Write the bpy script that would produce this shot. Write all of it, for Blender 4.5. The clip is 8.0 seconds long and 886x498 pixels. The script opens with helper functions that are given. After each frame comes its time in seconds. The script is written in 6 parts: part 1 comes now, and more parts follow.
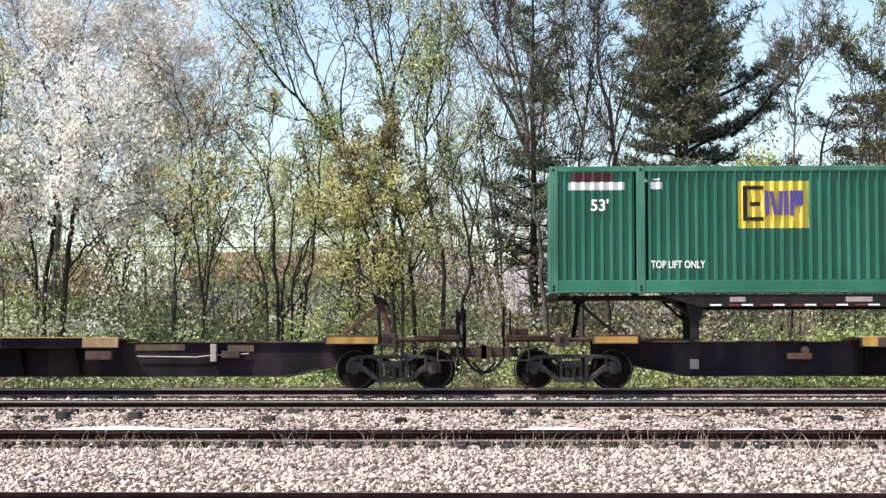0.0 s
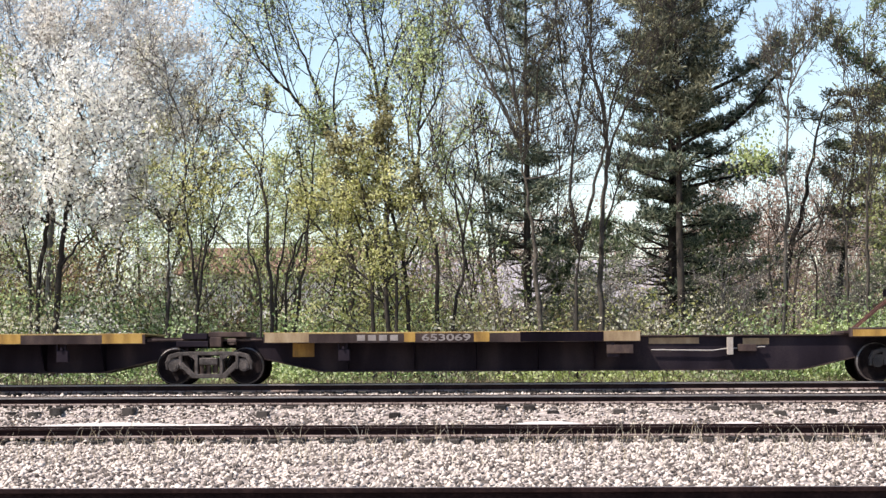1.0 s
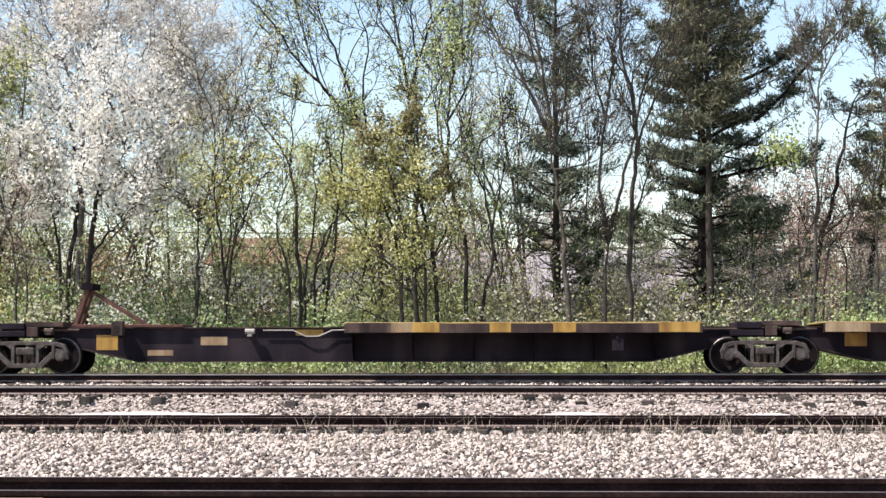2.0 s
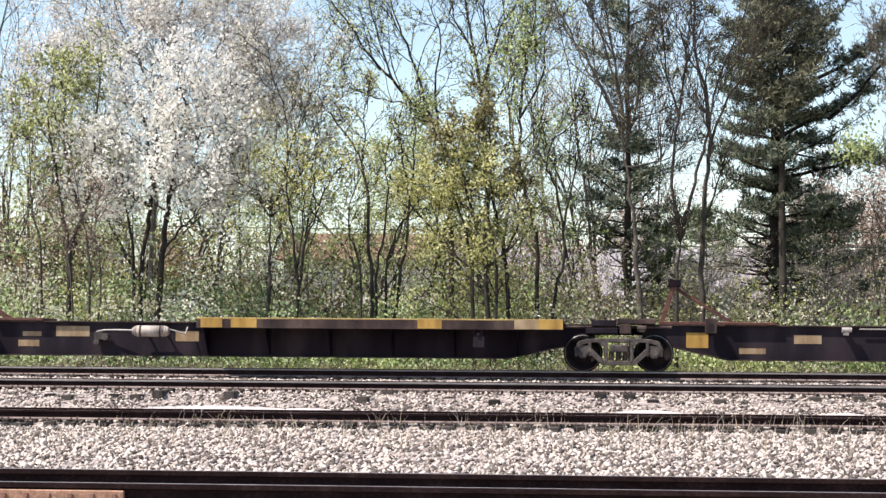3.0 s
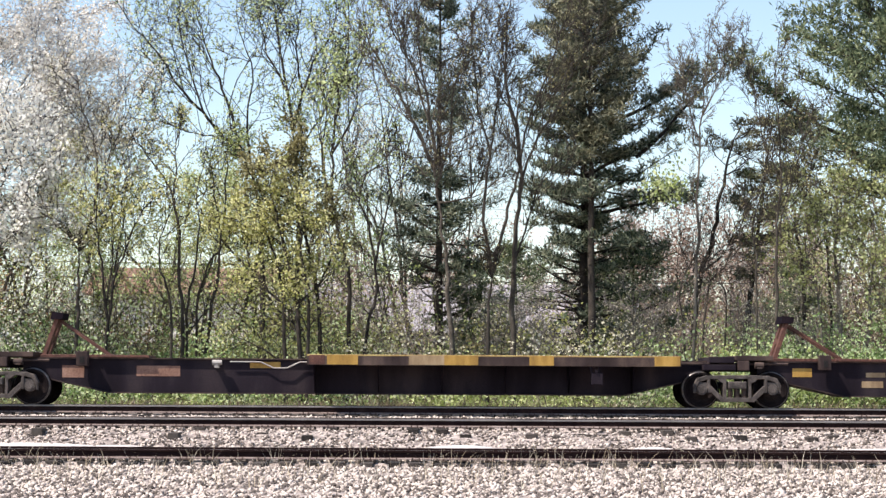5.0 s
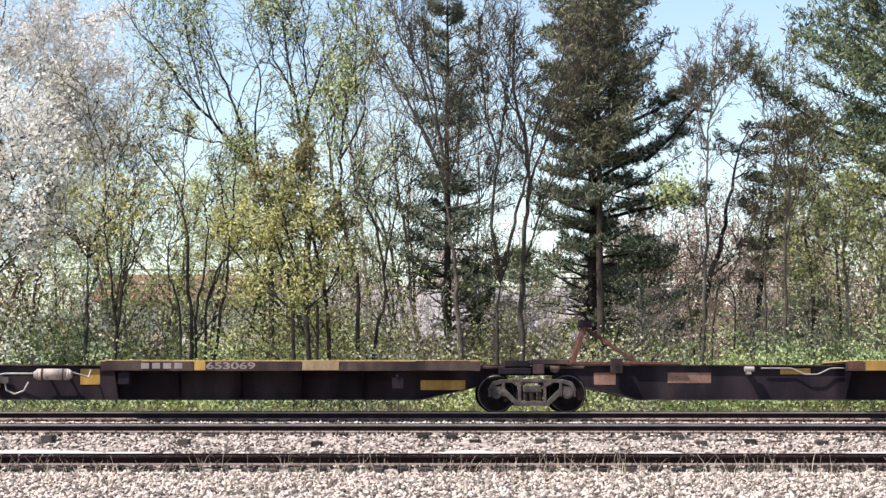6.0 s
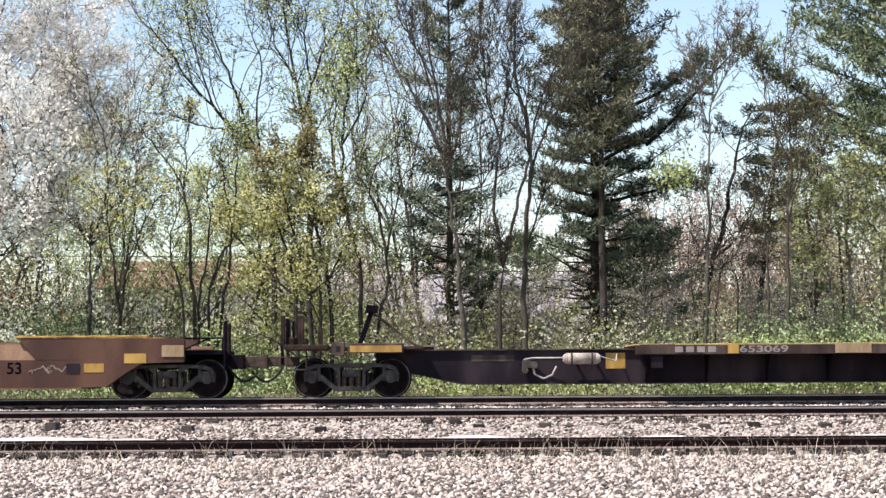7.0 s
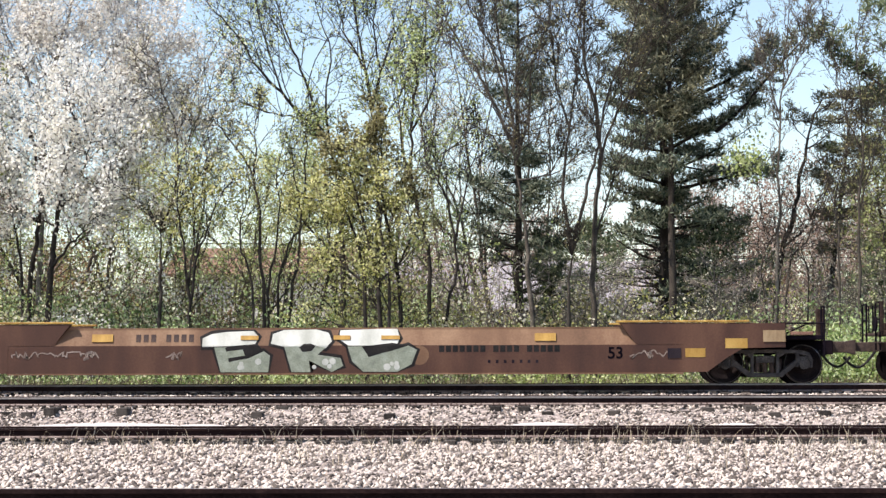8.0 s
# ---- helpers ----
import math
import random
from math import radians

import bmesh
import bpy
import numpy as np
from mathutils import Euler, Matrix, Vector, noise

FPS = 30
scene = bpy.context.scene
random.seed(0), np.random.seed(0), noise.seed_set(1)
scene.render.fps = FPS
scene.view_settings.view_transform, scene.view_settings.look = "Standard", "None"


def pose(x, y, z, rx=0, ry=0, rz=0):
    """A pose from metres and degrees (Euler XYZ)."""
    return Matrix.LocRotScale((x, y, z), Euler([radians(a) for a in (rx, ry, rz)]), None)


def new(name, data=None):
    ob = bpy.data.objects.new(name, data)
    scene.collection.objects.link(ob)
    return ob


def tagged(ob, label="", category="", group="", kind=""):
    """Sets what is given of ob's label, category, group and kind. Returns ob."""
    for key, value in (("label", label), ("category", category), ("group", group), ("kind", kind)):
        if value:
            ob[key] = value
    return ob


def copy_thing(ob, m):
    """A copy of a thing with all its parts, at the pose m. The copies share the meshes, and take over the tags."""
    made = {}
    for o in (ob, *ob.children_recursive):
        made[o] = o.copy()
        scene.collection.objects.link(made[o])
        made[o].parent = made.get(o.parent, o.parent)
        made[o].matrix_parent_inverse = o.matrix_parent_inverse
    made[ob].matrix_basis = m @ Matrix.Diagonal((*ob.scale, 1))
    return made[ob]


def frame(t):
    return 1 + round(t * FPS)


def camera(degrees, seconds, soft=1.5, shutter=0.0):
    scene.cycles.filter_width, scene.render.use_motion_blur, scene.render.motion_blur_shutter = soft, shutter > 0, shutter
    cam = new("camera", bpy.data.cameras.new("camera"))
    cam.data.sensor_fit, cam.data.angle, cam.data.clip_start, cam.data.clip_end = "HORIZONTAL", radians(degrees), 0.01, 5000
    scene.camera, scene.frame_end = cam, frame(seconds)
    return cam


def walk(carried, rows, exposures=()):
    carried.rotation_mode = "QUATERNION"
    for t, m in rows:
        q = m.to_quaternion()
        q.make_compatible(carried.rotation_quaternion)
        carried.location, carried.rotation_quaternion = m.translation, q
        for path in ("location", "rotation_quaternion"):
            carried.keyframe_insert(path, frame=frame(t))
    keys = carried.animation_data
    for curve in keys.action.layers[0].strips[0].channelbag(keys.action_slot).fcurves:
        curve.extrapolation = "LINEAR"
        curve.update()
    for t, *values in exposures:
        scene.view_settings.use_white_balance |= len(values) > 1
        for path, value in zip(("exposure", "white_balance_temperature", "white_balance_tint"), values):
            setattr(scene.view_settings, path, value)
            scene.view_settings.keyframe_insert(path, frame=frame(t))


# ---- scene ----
cam = camera(25.25, 8.0, 1.4)
EYE = 1.6
# seconds, sideways step, yaw, pitch, roll
ROWS = [
    (0.0, 0.12, 2.053, 3.525, -0.060),
    (0.5, 0.13, 1.918, 3.475, -0.126),
    (1.0, 0.12, 1.867, 3.378, -0.283),
    (1.2, 0.12, 1.915, 3.330, -0.290),
    (2.3, 0.13, 3.400, 3.040, -0.020),
    (2.5, 0.12, 3.958, 3.015, 0.010),
    (3.0, 0.05, 4.699, 3.000, 0.430),
    (3.5, 0.02, 3.925, 3.152, 0.465),
    (4.0, -0.04, 1.609, 3.483, 0.336),
    (4.5, -0.07, -0.305, 3.805, 0.399),
    (4.7, -0.08, -0.780, 3.915, 0.420),
    (5.8, -0.08, -0.780, 4.220, 0.080),
    (6.0, -0.08, -0.634, 4.201, 0.017),
    (6.5, -0.09, -0.473, 4.024, -0.240),
    (7.0, -0.08, -0.562, 3.765, -0.357),
    (7.5, -0.08, -0.086, 3.520, -0.374),
    (8.0, -0.11, 1.403, 3.404, -0.144),
]
walk(cam, [(t, pose(x, 0, EYE, 90, 0, yaw) @ pose(0, 0, 0, pitch, 0, 0) @ pose(0, 0, 0, 0, 0, roll)) for t, x, yaw, pitch, roll in ROWS],
     [(0.0, 0.71, 6900, 14), (8.0, 0.71, 6900, 14)])

# ---- light ----
SUN_DIR = Vector((0.58, 0.30, -1.0)).normalized()
sun_data = bpy.data.lights.new("sun", "SUN")
sun_data.energy, sun_data.angle, sun_data.color = 5.0, radians(0.55), (1.0, 0.955, 0.88)
sun = new("sun", sun_data)
sun.matrix_world = Matrix.Translation((-30, 30, 60)) @ SUN_DIR.to_track_quat("-Z", "Y").to_matrix().to_4x4()
world = bpy.data.worlds.new("sky")
scene.world = world
world.use_nodes = True
wn = world.node_tree.nodes
sky = wn.new("ShaderNodeTexSky")
sky.sky_type, sky.sun_disc = "NISHITA", False
sky.sun_elevation = math.asin(-SUN_DIR.z)
sky.sun_rotation = math.atan2(-SUN_DIR.x, -SUN_DIR.y)
sky.air_density, sky.dust_density, sky.ozone_density = 1.1, 0.25, 2.0
wn["Background"].inputs["Strength"].default_value = 0.128
world.node_tree.links.new(sky.outputs[0], wn["Background"].inputs["Color"])


# ---- materials ----
def surface(name, colors, rough=0.8, metal=0.0, scale=6.0, fine=60.0, bump=0.15, per_object=0.0, per_island=0.0, translucent=0.0, spec=0.35, grain_share=0.45, streak=1.0):
    """Procedural surface: three tones mixed by coarse and fine noise, with fine relief."""
    m = bpy.data.materials.new(name)
    m.use_nodes = True
    nt = m.node_tree
    n, l = nt.nodes, nt.links
    b = n["Principled BSDF"]
    tc = n.new("ShaderNodeTexCoord")
    coarse, grain = n.new("ShaderNodeTexNoise"), n.new("ShaderNodeTexNoise")
    for node, s, d in ((coarse, scale, 5.0), (grain, fine, 4.0)):
        node.inputs["Scale"].default_value, node.inputs["Detail"].default_value = s, d
        if node is coarse and streak != 1.0:
            # stains run down the surface
            mp = n.new("ShaderNodeMapping")
            mp.inputs["Scale"].default_value = (1.0, 1.0, streak)
            l.new(tc.outputs["Object"], mp.inputs["Vector"])
            l.new(mp.outputs["Vector"], node.inputs["Vector"])
        else:
            l.new(tc.outputs["Object"], node.inputs["Vector"])
    ramp = n.new("ShaderNodeValToRGB")
    ramp.color_ramp.elements[0].position, ramp.color_ramp.elements[1].position = 0.36, 0.66
    stops = list(colors)
    ramp.color_ramp.elements[0].color, ramp.color_ramp.elements[1].color = (*stops[0], 1), (*stops[-1], 1)
    for i, c in enumerate(stops[1:-1]):
        ramp.color_ramp.elements.new(0.36 + 0.3 * (i + 1) / (len(stops) - 1)).color = (*c, 1)
    mixv = n.new("ShaderNodeMath")
    mixv.operation = "MULTIPLY_ADD"
    mixv.inputs[1].default_value = grain_share
    sub = n.new("ShaderNodeMath")
    sub.operation = "MULTIPLY"
    sub.inputs[1].default_value = 1 - grain_share
    l.new(coarse.outputs["Fac"], sub.inputs[0])
    l.new(grain.outputs["Fac"], mixv.inputs[0])
    l.new(sub.outputs[0], mixv.inputs[2])
    fac = mixv.outputs[0]
    if per_object or per_island:
        src = n.new("ShaderNodeObjectInfo").outputs["Random"] if per_object else n.new("ShaderNodeNewGeometry").outputs["Random Per Island"]
        add = n.new("ShaderNodeMath")
        add.operation = "MULTIPLY_ADD"
        add.inputs[1].default_value = per_object or per_island
        l.new(src, add.inputs[0])
        shift = n.new("ShaderNodeMath")
        shift.operation = "SUBTRACT"
        shift.inputs[1].default_value = (per_object or per_island) / 2
        l.new(fac, add.inputs[2])
        l.new(add.outputs[0], shift.inputs[0])
        fac = shift.outputs[0]
    l.new(fac, ramp.inputs["Fac"])
    l.new(ramp.outputs["Color"], b.inputs["Base Color"])
    b.inputs["Roughness"].default_value, b.inputs["Metallic"].default_value = rough, metal
    b.inputs["Specular IOR Level"].default_value = spec
    if bump:
        bp = n.new("ShaderNodeBump")
        bp.inputs["Strength"].default_value, bp.inputs["Distance"].default_value = bump, 0.02
        l.new(grain.outputs["Fac"], bp.inputs["Height"])
        l.new(bp.outputs["Normal"], b.inputs["Normal"])
    if translucent:
        tr, mx = n.new("ShaderNodeBsdfTranslucent"), n.new("ShaderNodeMixShader")
        l.new(ramp.outputs["Color"], tr.inputs["Color"])
        mx.inputs[0].default_value = translucent
        l.new(b.outputs[0], mx.inputs[1])
        l.new(tr.outputs[0], mx.inputs[2])
        l.new(mx.outputs[0], n["Material Output"].inputs["Surface"])
    return m


BALLAST = surface("ballast_stone", [(0.09, 0.074, 0.066), (0.33, 0.277, 0.247), (0.56, 0.485, 0.435)], 0.9, 0, 3, 30, 0.2, per_island=0.75)
GRAVEL = surface("ballast_bed", [(0.09, 0.075, 0.068), (0.30, 0.252, 0.232), (0.50, 0.43, 0.40)], 0.95, 0, 5, 28, 0.8)
DUST = surface("pale_fines", [(0.34, 0.31, 0.30), (0.50, 0.455, 0.44), (0.60, 0.55, 0.53)], 0.95, 0, 4, 40, 0.5)
SOIL = surface("leaf_litter", [(0.06, 0.047, 0.032), (0.16, 0.128, 0.09), (0.34, 0.28, 0.205)], 0.95, 0, 0.8, 15, 0.6)
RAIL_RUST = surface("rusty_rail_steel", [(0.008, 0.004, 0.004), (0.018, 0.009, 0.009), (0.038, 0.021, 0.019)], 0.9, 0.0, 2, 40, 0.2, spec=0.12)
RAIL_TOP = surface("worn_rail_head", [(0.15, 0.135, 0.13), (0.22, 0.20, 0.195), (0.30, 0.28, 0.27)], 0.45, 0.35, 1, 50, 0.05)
# Paler steel for the base flanges: the light they catch is in this colour.
RAIL_BASE = surface("lit_rail_base", [(0.10, 0.073, 0.068), (0.19, 0.145, 0.135), (0.30, 0.24, 0.225)], 0.85, 0, 3, 40, 0.2)
TIE = surface("creosoted_tie", [(0.014, 0.011, 0.010), (0.032, 0.026, 0.023), (0.075, 0.063, 0.056)], 0.9, 0, 4, 45, 0.4, per_object=0.3)
IRON = surface("rusty_iron", [(0.035, 0.024, 0.021), (0.07, 0.048, 0.041), (0.12, 0.082, 0.066)], 0.8, 0.2, 8, 60, 0.2)
JOINT = surface("rusted_joint_bar", [(0.22, 0.115, 0.075), (0.36, 0.205, 0.14), (0.50, 0.32, 0.23)], 0.8, 0.1, 8, 60, 0.2)
# Dark steel, lowered to near black so it holds the shade under the decks.
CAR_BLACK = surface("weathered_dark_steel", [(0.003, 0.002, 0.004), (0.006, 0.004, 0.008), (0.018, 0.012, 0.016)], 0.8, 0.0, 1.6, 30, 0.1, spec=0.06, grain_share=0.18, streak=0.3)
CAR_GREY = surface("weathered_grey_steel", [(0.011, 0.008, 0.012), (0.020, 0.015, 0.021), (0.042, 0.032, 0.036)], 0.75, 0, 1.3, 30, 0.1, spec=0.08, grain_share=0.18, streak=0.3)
CAR_SILL = surface("dusty_side_sill", [(0.028, 0.019, 0.019), (0.058, 0.040, 0.037), (0.12, 0.083, 0.068)], 0.7, 0, 2.5, 30, 0.1, spec=0.12, grain_share=0.18, streak=0.3)
DECK_TOP = surface("rusty_deck_plate", [(0.22, 0.13, 0.06), (0.36, 0.25, 0.10), (0.50, 0.40, 0.16)], 0.8, 0, 1.2, 25, 0.15)
YELLOW = surface("faded_yellow_paint", [(0.20, 0.11, 0.03), (0.38, 0.22, 0.05), (0.52, 0.33, 0.095)], 0.65, 0, 3, 40, 0.08, grain_share=0.18, streak=0.3)
TAN = surface("dirty_tan_decal", [(0.20, 0.13, 0.075), (0.30, 0.21, 0.12), (0.40, 0.30, 0.19)], 0.7, 0, 4, 40, 0.08, grain_share=0.18, streak=0.3)
PINKISH = surface("faded_red_paint", [(0.15, 0.075, 0.055), (0.24, 0.13, 0.095), (0.33, 0.20, 0.15)], 0.75, 0, 3, 30, 0.1)
END_BROWN = surface("rusty_dark_brown_steel", [(0.018, 0.011, 0.010), (0.036, 0.022, 0.018), (0.075, 0.046, 0.036)], 0.8, 0, 4, 30, 0.12, spec=0.12)
RUST_RED = surface("rust_red_paint", [(0.05, 0.021, 0.017), (0.095, 0.040, 0.030), (0.18, 0.080, 0.056)], 0.75, 0, 4, 30, 0.12)
BOGIE_DARK = surface("oily_dark_cast_steel", [(0.018, 0.015, 0.015), (0.040, 0.034, 0.032), (0.10, 0.088, 0.082)], 0.6, 0.1, 5, 40, 0.15)
TRUCK = surface("dusty_cast_steel", [(0.028, 0.023, 0.022), (0.066, 0.054, 0.049), (0.15, 0.125, 0.113)], 0.75, 0.0, 5, 40, 0.15)
WHEEL = surface("brown_wheel_steel", [(0.006, 0.004, 0.005), (0.011, 0.008, 0.009), (0.024, 0.018, 0.017)], 0.8, 0.0, 5, 40, 0.1, spec=0.08)
TREAD = surface("polished_wheel_rim", [(0.09, 0.08, 0.078), (0.18, 0.165, 0.16), (0.32, 0.30, 0.29)], 0.4, 0.6, 5, 40, 0.05)
TANK = surface("dusty_cream_tank", [(0.22, 0.18, 0.155), (0.35, 0.30, 0.265), (0.50, 0.44, 0.39)], 0.6, 0, 4, 40, 0.08)
PALE = surface("pale_galvanized_steel", [(0.25, 0.23, 0.21), (0.36, 0.33, 0.31), (0.48, 0.45, 0.42)], 0.6, 0.1, 5, 40, 0.08)
WHITE = surface("white_lettering", [(0.78, 0.78, 0.76), (0.86, 0.86, 0.84), (0.90, 0.90, 0.88)], 0.6, 0, 5, 50, 0.03)
GREYTEXT = surface("dull_stencil_paint", [(0.20, 0.17, 0.16), (0.26, 0.225, 0.21), (0.32, 0.285, 0.27)], 0.7, 0, 5, 50, 0.03)
GREEN = surface("green_container_paint", [(0.012, 0.105, 0.066), (0.018, 0.145, 0.092), (0.034, 0.19, 0.128)], 0.30, 0, 0.8, 25, 0.05, grain_share=0.18, streak=0.3)
GREEN_EDGE = surface("chalky_green_frame", [(0.025, 0.12, 0.082), (0.042, 0.165, 0.115), (0.075, 0.22, 0.16)], 0.5, 0, 2, 25, 0.06, grain_share=0.18, streak=0.3)
LOGO_YELLOW = surface("logo_yellow", [(0.72, 0.55, 0.07), (0.80, 0.63, 0.10), (0.84, 0.70, 0.16)], 0.5, 0, 2, 30, 0.02)
LOGO_PURPLE = surface("logo_purple", [(0.06, 0.045, 0.20), (0.08, 0.06, 0.26), (0.10, 0.08, 0.30)], 0.5, 0, 2, 30, 0.02)
BLACK = surface("black_paint", [(0.012, 0.011, 0.012), (0.02, 0.018, 0.018), (0.03, 0.027, 0.026)], 0.6, 0, 3, 40, 0.05, spec=0.12)
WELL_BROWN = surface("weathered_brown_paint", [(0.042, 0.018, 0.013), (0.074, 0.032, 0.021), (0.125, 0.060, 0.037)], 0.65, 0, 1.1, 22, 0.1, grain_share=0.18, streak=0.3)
# Upper well panel: faded paint, with the sun on the slope put into the colour.
WELL_PALE = surface("chalky_lit_brown_paint", [(0.10, 0.052, 0.030), (0.17, 0.092, 0.053), (0.27, 0.165, 0.10)], 0.7, 0, 1.1, 22, 0.1, grain_share=0.18, streak=0.3)
SPRAY_WHITE = surface("white_spray_paint", [(0.36, 0.37, 0.33), (0.50, 0.51, 0.47), (0.62, 0.62, 0.58)], 0.6, 0, 2.2, 30, 0.03, grain_share=0.18, streak=0.3)
SPRAY_FADED = surface("faded_spray_paint", [(0.16, 0.12, 0.10), (0.28, 0.22, 0.19), (0.40, 0.33, 0.29)], 0.7, 0, 4, 30, 0.03)
SPRAY_GREEN = surface("grey_green_spray_paint", [(0.17, 0.19, 0.15), (0.25, 0.28, 0.22), (0.34, 0.37, 0.31)], 0.6, 0, 5, 30, 0.03)
REFLECT_RED = surface("red_reflector", [(0.12, 0.022, 0.022), (0.17, 0.032, 0.03), (0.22, 0.05, 0.045)], 0.4, 0, 5, 40, 0.02)
DARK_RED = surface("dull_maroon_paint", [(0.06, 0.018, 0.018), (0.11, 0.03, 0.028), (0.16, 0.05, 0.045)], 0.6, 0, 6, 40, 0.03)
BARK = surface("grey_brown_bark", [(0.03, 0.025, 0.021), (0.07, 0.059, 0.048), (0.16, 0.138, 0.115)], 0.95, 0, 3, 30, 0.5, per_object=0.25)
PALE_TWIG = surface("dry_grey_twig", [(0.10, 0.088, 0.078), (0.20, 0.178, 0.16), (0.33, 0.30, 0.275)], 0.9, 0, 3, 30, 0.3, per_object=0.2)
BARK_DARK = surface("dark_bark", [(0.018, 0.014, 0.012), (0.036, 0.029, 0.025), (0.065, 0.054, 0.045)], 0.95, 0, 3, 30, 0.5, per_object=0.2)


def leafy(name, a, b, c, t=0.5):
    return surface(name, [a, b, c], 0.6, 0, 0.6, 9, 0, per_island=0.7, translucent=t, spec=0.3)


BLOSSOM = leafy("white_blossom", (0.80, 0.78, 0.71), (0.92, 0.91, 0.86), (0.97, 0.96, 0.93), 0.5)
PALE_BLOSSOM = leafy("pale_pinkish_blossom", (0.68, 0.64, 0.58), (0.84, 0.81, 0.76), (0.95, 0.93, 0.90), 0.5)
PALE_LEAF = leafy("pale_new_leaf", (0.42, 0.39, 0.27), (0.64, 0.61, 0.46), (0.82, 0.79, 0.66), 0.55)
SPRING_LEAF = leafy("spring_green_leaf", (0.27, 0.34, 0.11), (0.50, 0.60, 0.24), (0.74, 0.80, 0.46), 0.55)
YELLOW_LEAF = leafy("yellow_green_leaf", (0.32, 0.33, 0.10), (0.56, 0.56, 0.22), (0.78, 0.76, 0.42))
SPRING_OLIVE = leafy("olive_green_new_leaf", (0.22, 0.245, 0.085), (0.42, 0.46, 0.19), (0.62, 0.65, 0.35), 0.6)
OLIVE_LEAF = leafy("olive_leaf", (0.17, 0.15, 0.068), (0.30, 0.275, 0.13), (0.45, 0.42, 0.225))
BRUSH_LEAF = leafy("undergrowth_leaf", (0.16, 0.25, 0.085), (0.42, 0.56, 0.24), (0.70, 0.80, 0.50), 0.6)
RUSSET_LEAF = leafy("russet_bud", (0.26, 0.13, 0.06), (0.38, 0.21, 0.11), (0.48, 0.31, 0.18))
PINK_BUD = leafy("pinkish_bud", (0.30, 0.20, 0.15), (0.46, 0.34, 0.28), (0.60, 0.50, 0.43))
NEEDLE = leafy("pine_needle", (0.046, 0.070, 0.048), (0.110, 0.145, 0.10), (0.25, 0.27, 0.19), 0.2)
YOUNG_NEEDLE = leafy("young_pine_needle", (0.075, 0.11, 0.06), (0.155, 0.205, 0.11), (0.28, 0.32, 0.18), 0.3)
NEEDLE_BROWN = leafy("brownish_pine_needle", (0.075, 0.082, 0.052), (0.145, 0.150, 0.095), (0.27, 0.265, 0.175), 0.2)
DRY_GRASS = leafy("dry_straw", (0.38, 0.31, 0.22), (0.52, 0.44, 0.33), (0.64, 0.57, 0.46), 0.3)
GRASS = leafy("green_grass", (0.085, 0.075, 0.042), (0.18, 0.155, 0.092), (0.40, 0.33, 0.23), 0.3)
HOUSE_WALL = surface("pale_grey_siding", [(0.12, 0.115, 0.12), (0.16, 0.155, 0.16), (0.21, 0.20, 0.21)], 0.8, 0, 0.3, 12, 0.05, grain_share=0.18, streak=0.3)
HOUSE_ROOF = surface("grey_roof", [(0.22, 0.205, 0.22), (0.29, 0.27, 0.285), (0.36, 0.34, 0.355)], 0.85, 0, 0.5, 20, 0.2)
HOUSE_WHITE = surface("white_siding", [(0.66, 0.64, 0.60), (0.74, 0.72, 0.68), (0.80, 0.78, 0.74)], 0.7, 0, 0.5, 20, 0.05)
WIRE = surface("dark_wire", [(0.03, 0.03, 0.03), (0.04, 0.04, 0.04), (0.05, 0.05, 0.05)], 0.6, 0, 5, 40, 0)
FENCE_WOOD = surface("red_brown_fence", [(0.13, 0.075, 0.05), (0.19, 0.112, 0.078), (0.25, 0.155, 0.112)], 0.85, 0, 1, 25, 0.1)


# ---- mesh helpers ----
def finish(bm, name, material, smooth=False):
    me = bpy.data.meshes.new(name)
    bmesh.ops.recalc_face_normals(bm, faces=bm.faces)
    bm.to_mesh(me)
    bm.free()
    for m in material if isinstance(material, (list, tuple)) else [material]:
        me.materials.append(m)
    if smooth:
        me.polygons.foreach_set("use_smooth", [True] * len(me.polygons))
    return me


def part(name, bm, material, parent, label="", smooth=False):
    """One mesh object under a thing or a part."""
    ob = new(name, finish(bm, name, material, smooth))
    ob.parent = parent
    return tagged(ob, label)


def thing(name, m, label, category, group="", kind=""):
    ob = new(name)
    ob.matrix_basis = m
    ob.empty_display_size = 0.2
    return tagged(ob, label, category, group, kind)


def box(bm, x0, x1, y0, y1, z0, z1, mi=0):
    v = [bm.verts.new(p) for p in ((x0, y0, z0), (x1, y0, z0), (x1, y1, z0), (x0, y1, z0), (x0, y0, z1), (x1, y0, z1), (x1, y1, z1), (x0, y1, z1))]
    for f in ((0, 3, 2, 1), (4, 5, 6, 7), (0, 1, 5, 4), (1, 2, 6, 5), (2, 3, 7, 6), (3, 0, 4, 7)):
        bm.faces.new([v[i] for i in f]).material_index = mi
    return bm


def boxed(x0, x1, y0, y1, z0, z1):
    return box(bmesh.new(), x0, x1, y0, y1, z0, z1)


def worn(x0, x1, y0, y1, z0, z1, bevel=0.008):
    bm = boxed(x0, x1, y0, y1, z0, z1)
    bmesh.ops.bevel(bm, geom=bm.edges[:], offset=bevel, segments=1, affect="EDGES")
    return bm


def prism(bm, outline, y0, y1, mi=0):
    """Solid from an outline in x and z, drawn between two depths."""
    a = [bm.verts.new((x, y0, z)) for x, z in outline]
    b = [bm.verts.new((x, y1, z)) for x, z in outline]
    bm.faces.new(a).material_index = mi
    bm.faces.new(b[::-1]).material_index = mi
    k = len(a)
    for i in range(k):
        bm.faces.new((a[i], b[i], b[(i + 1) % k], a[(i + 1) % k])).material_index = mi
    return bm


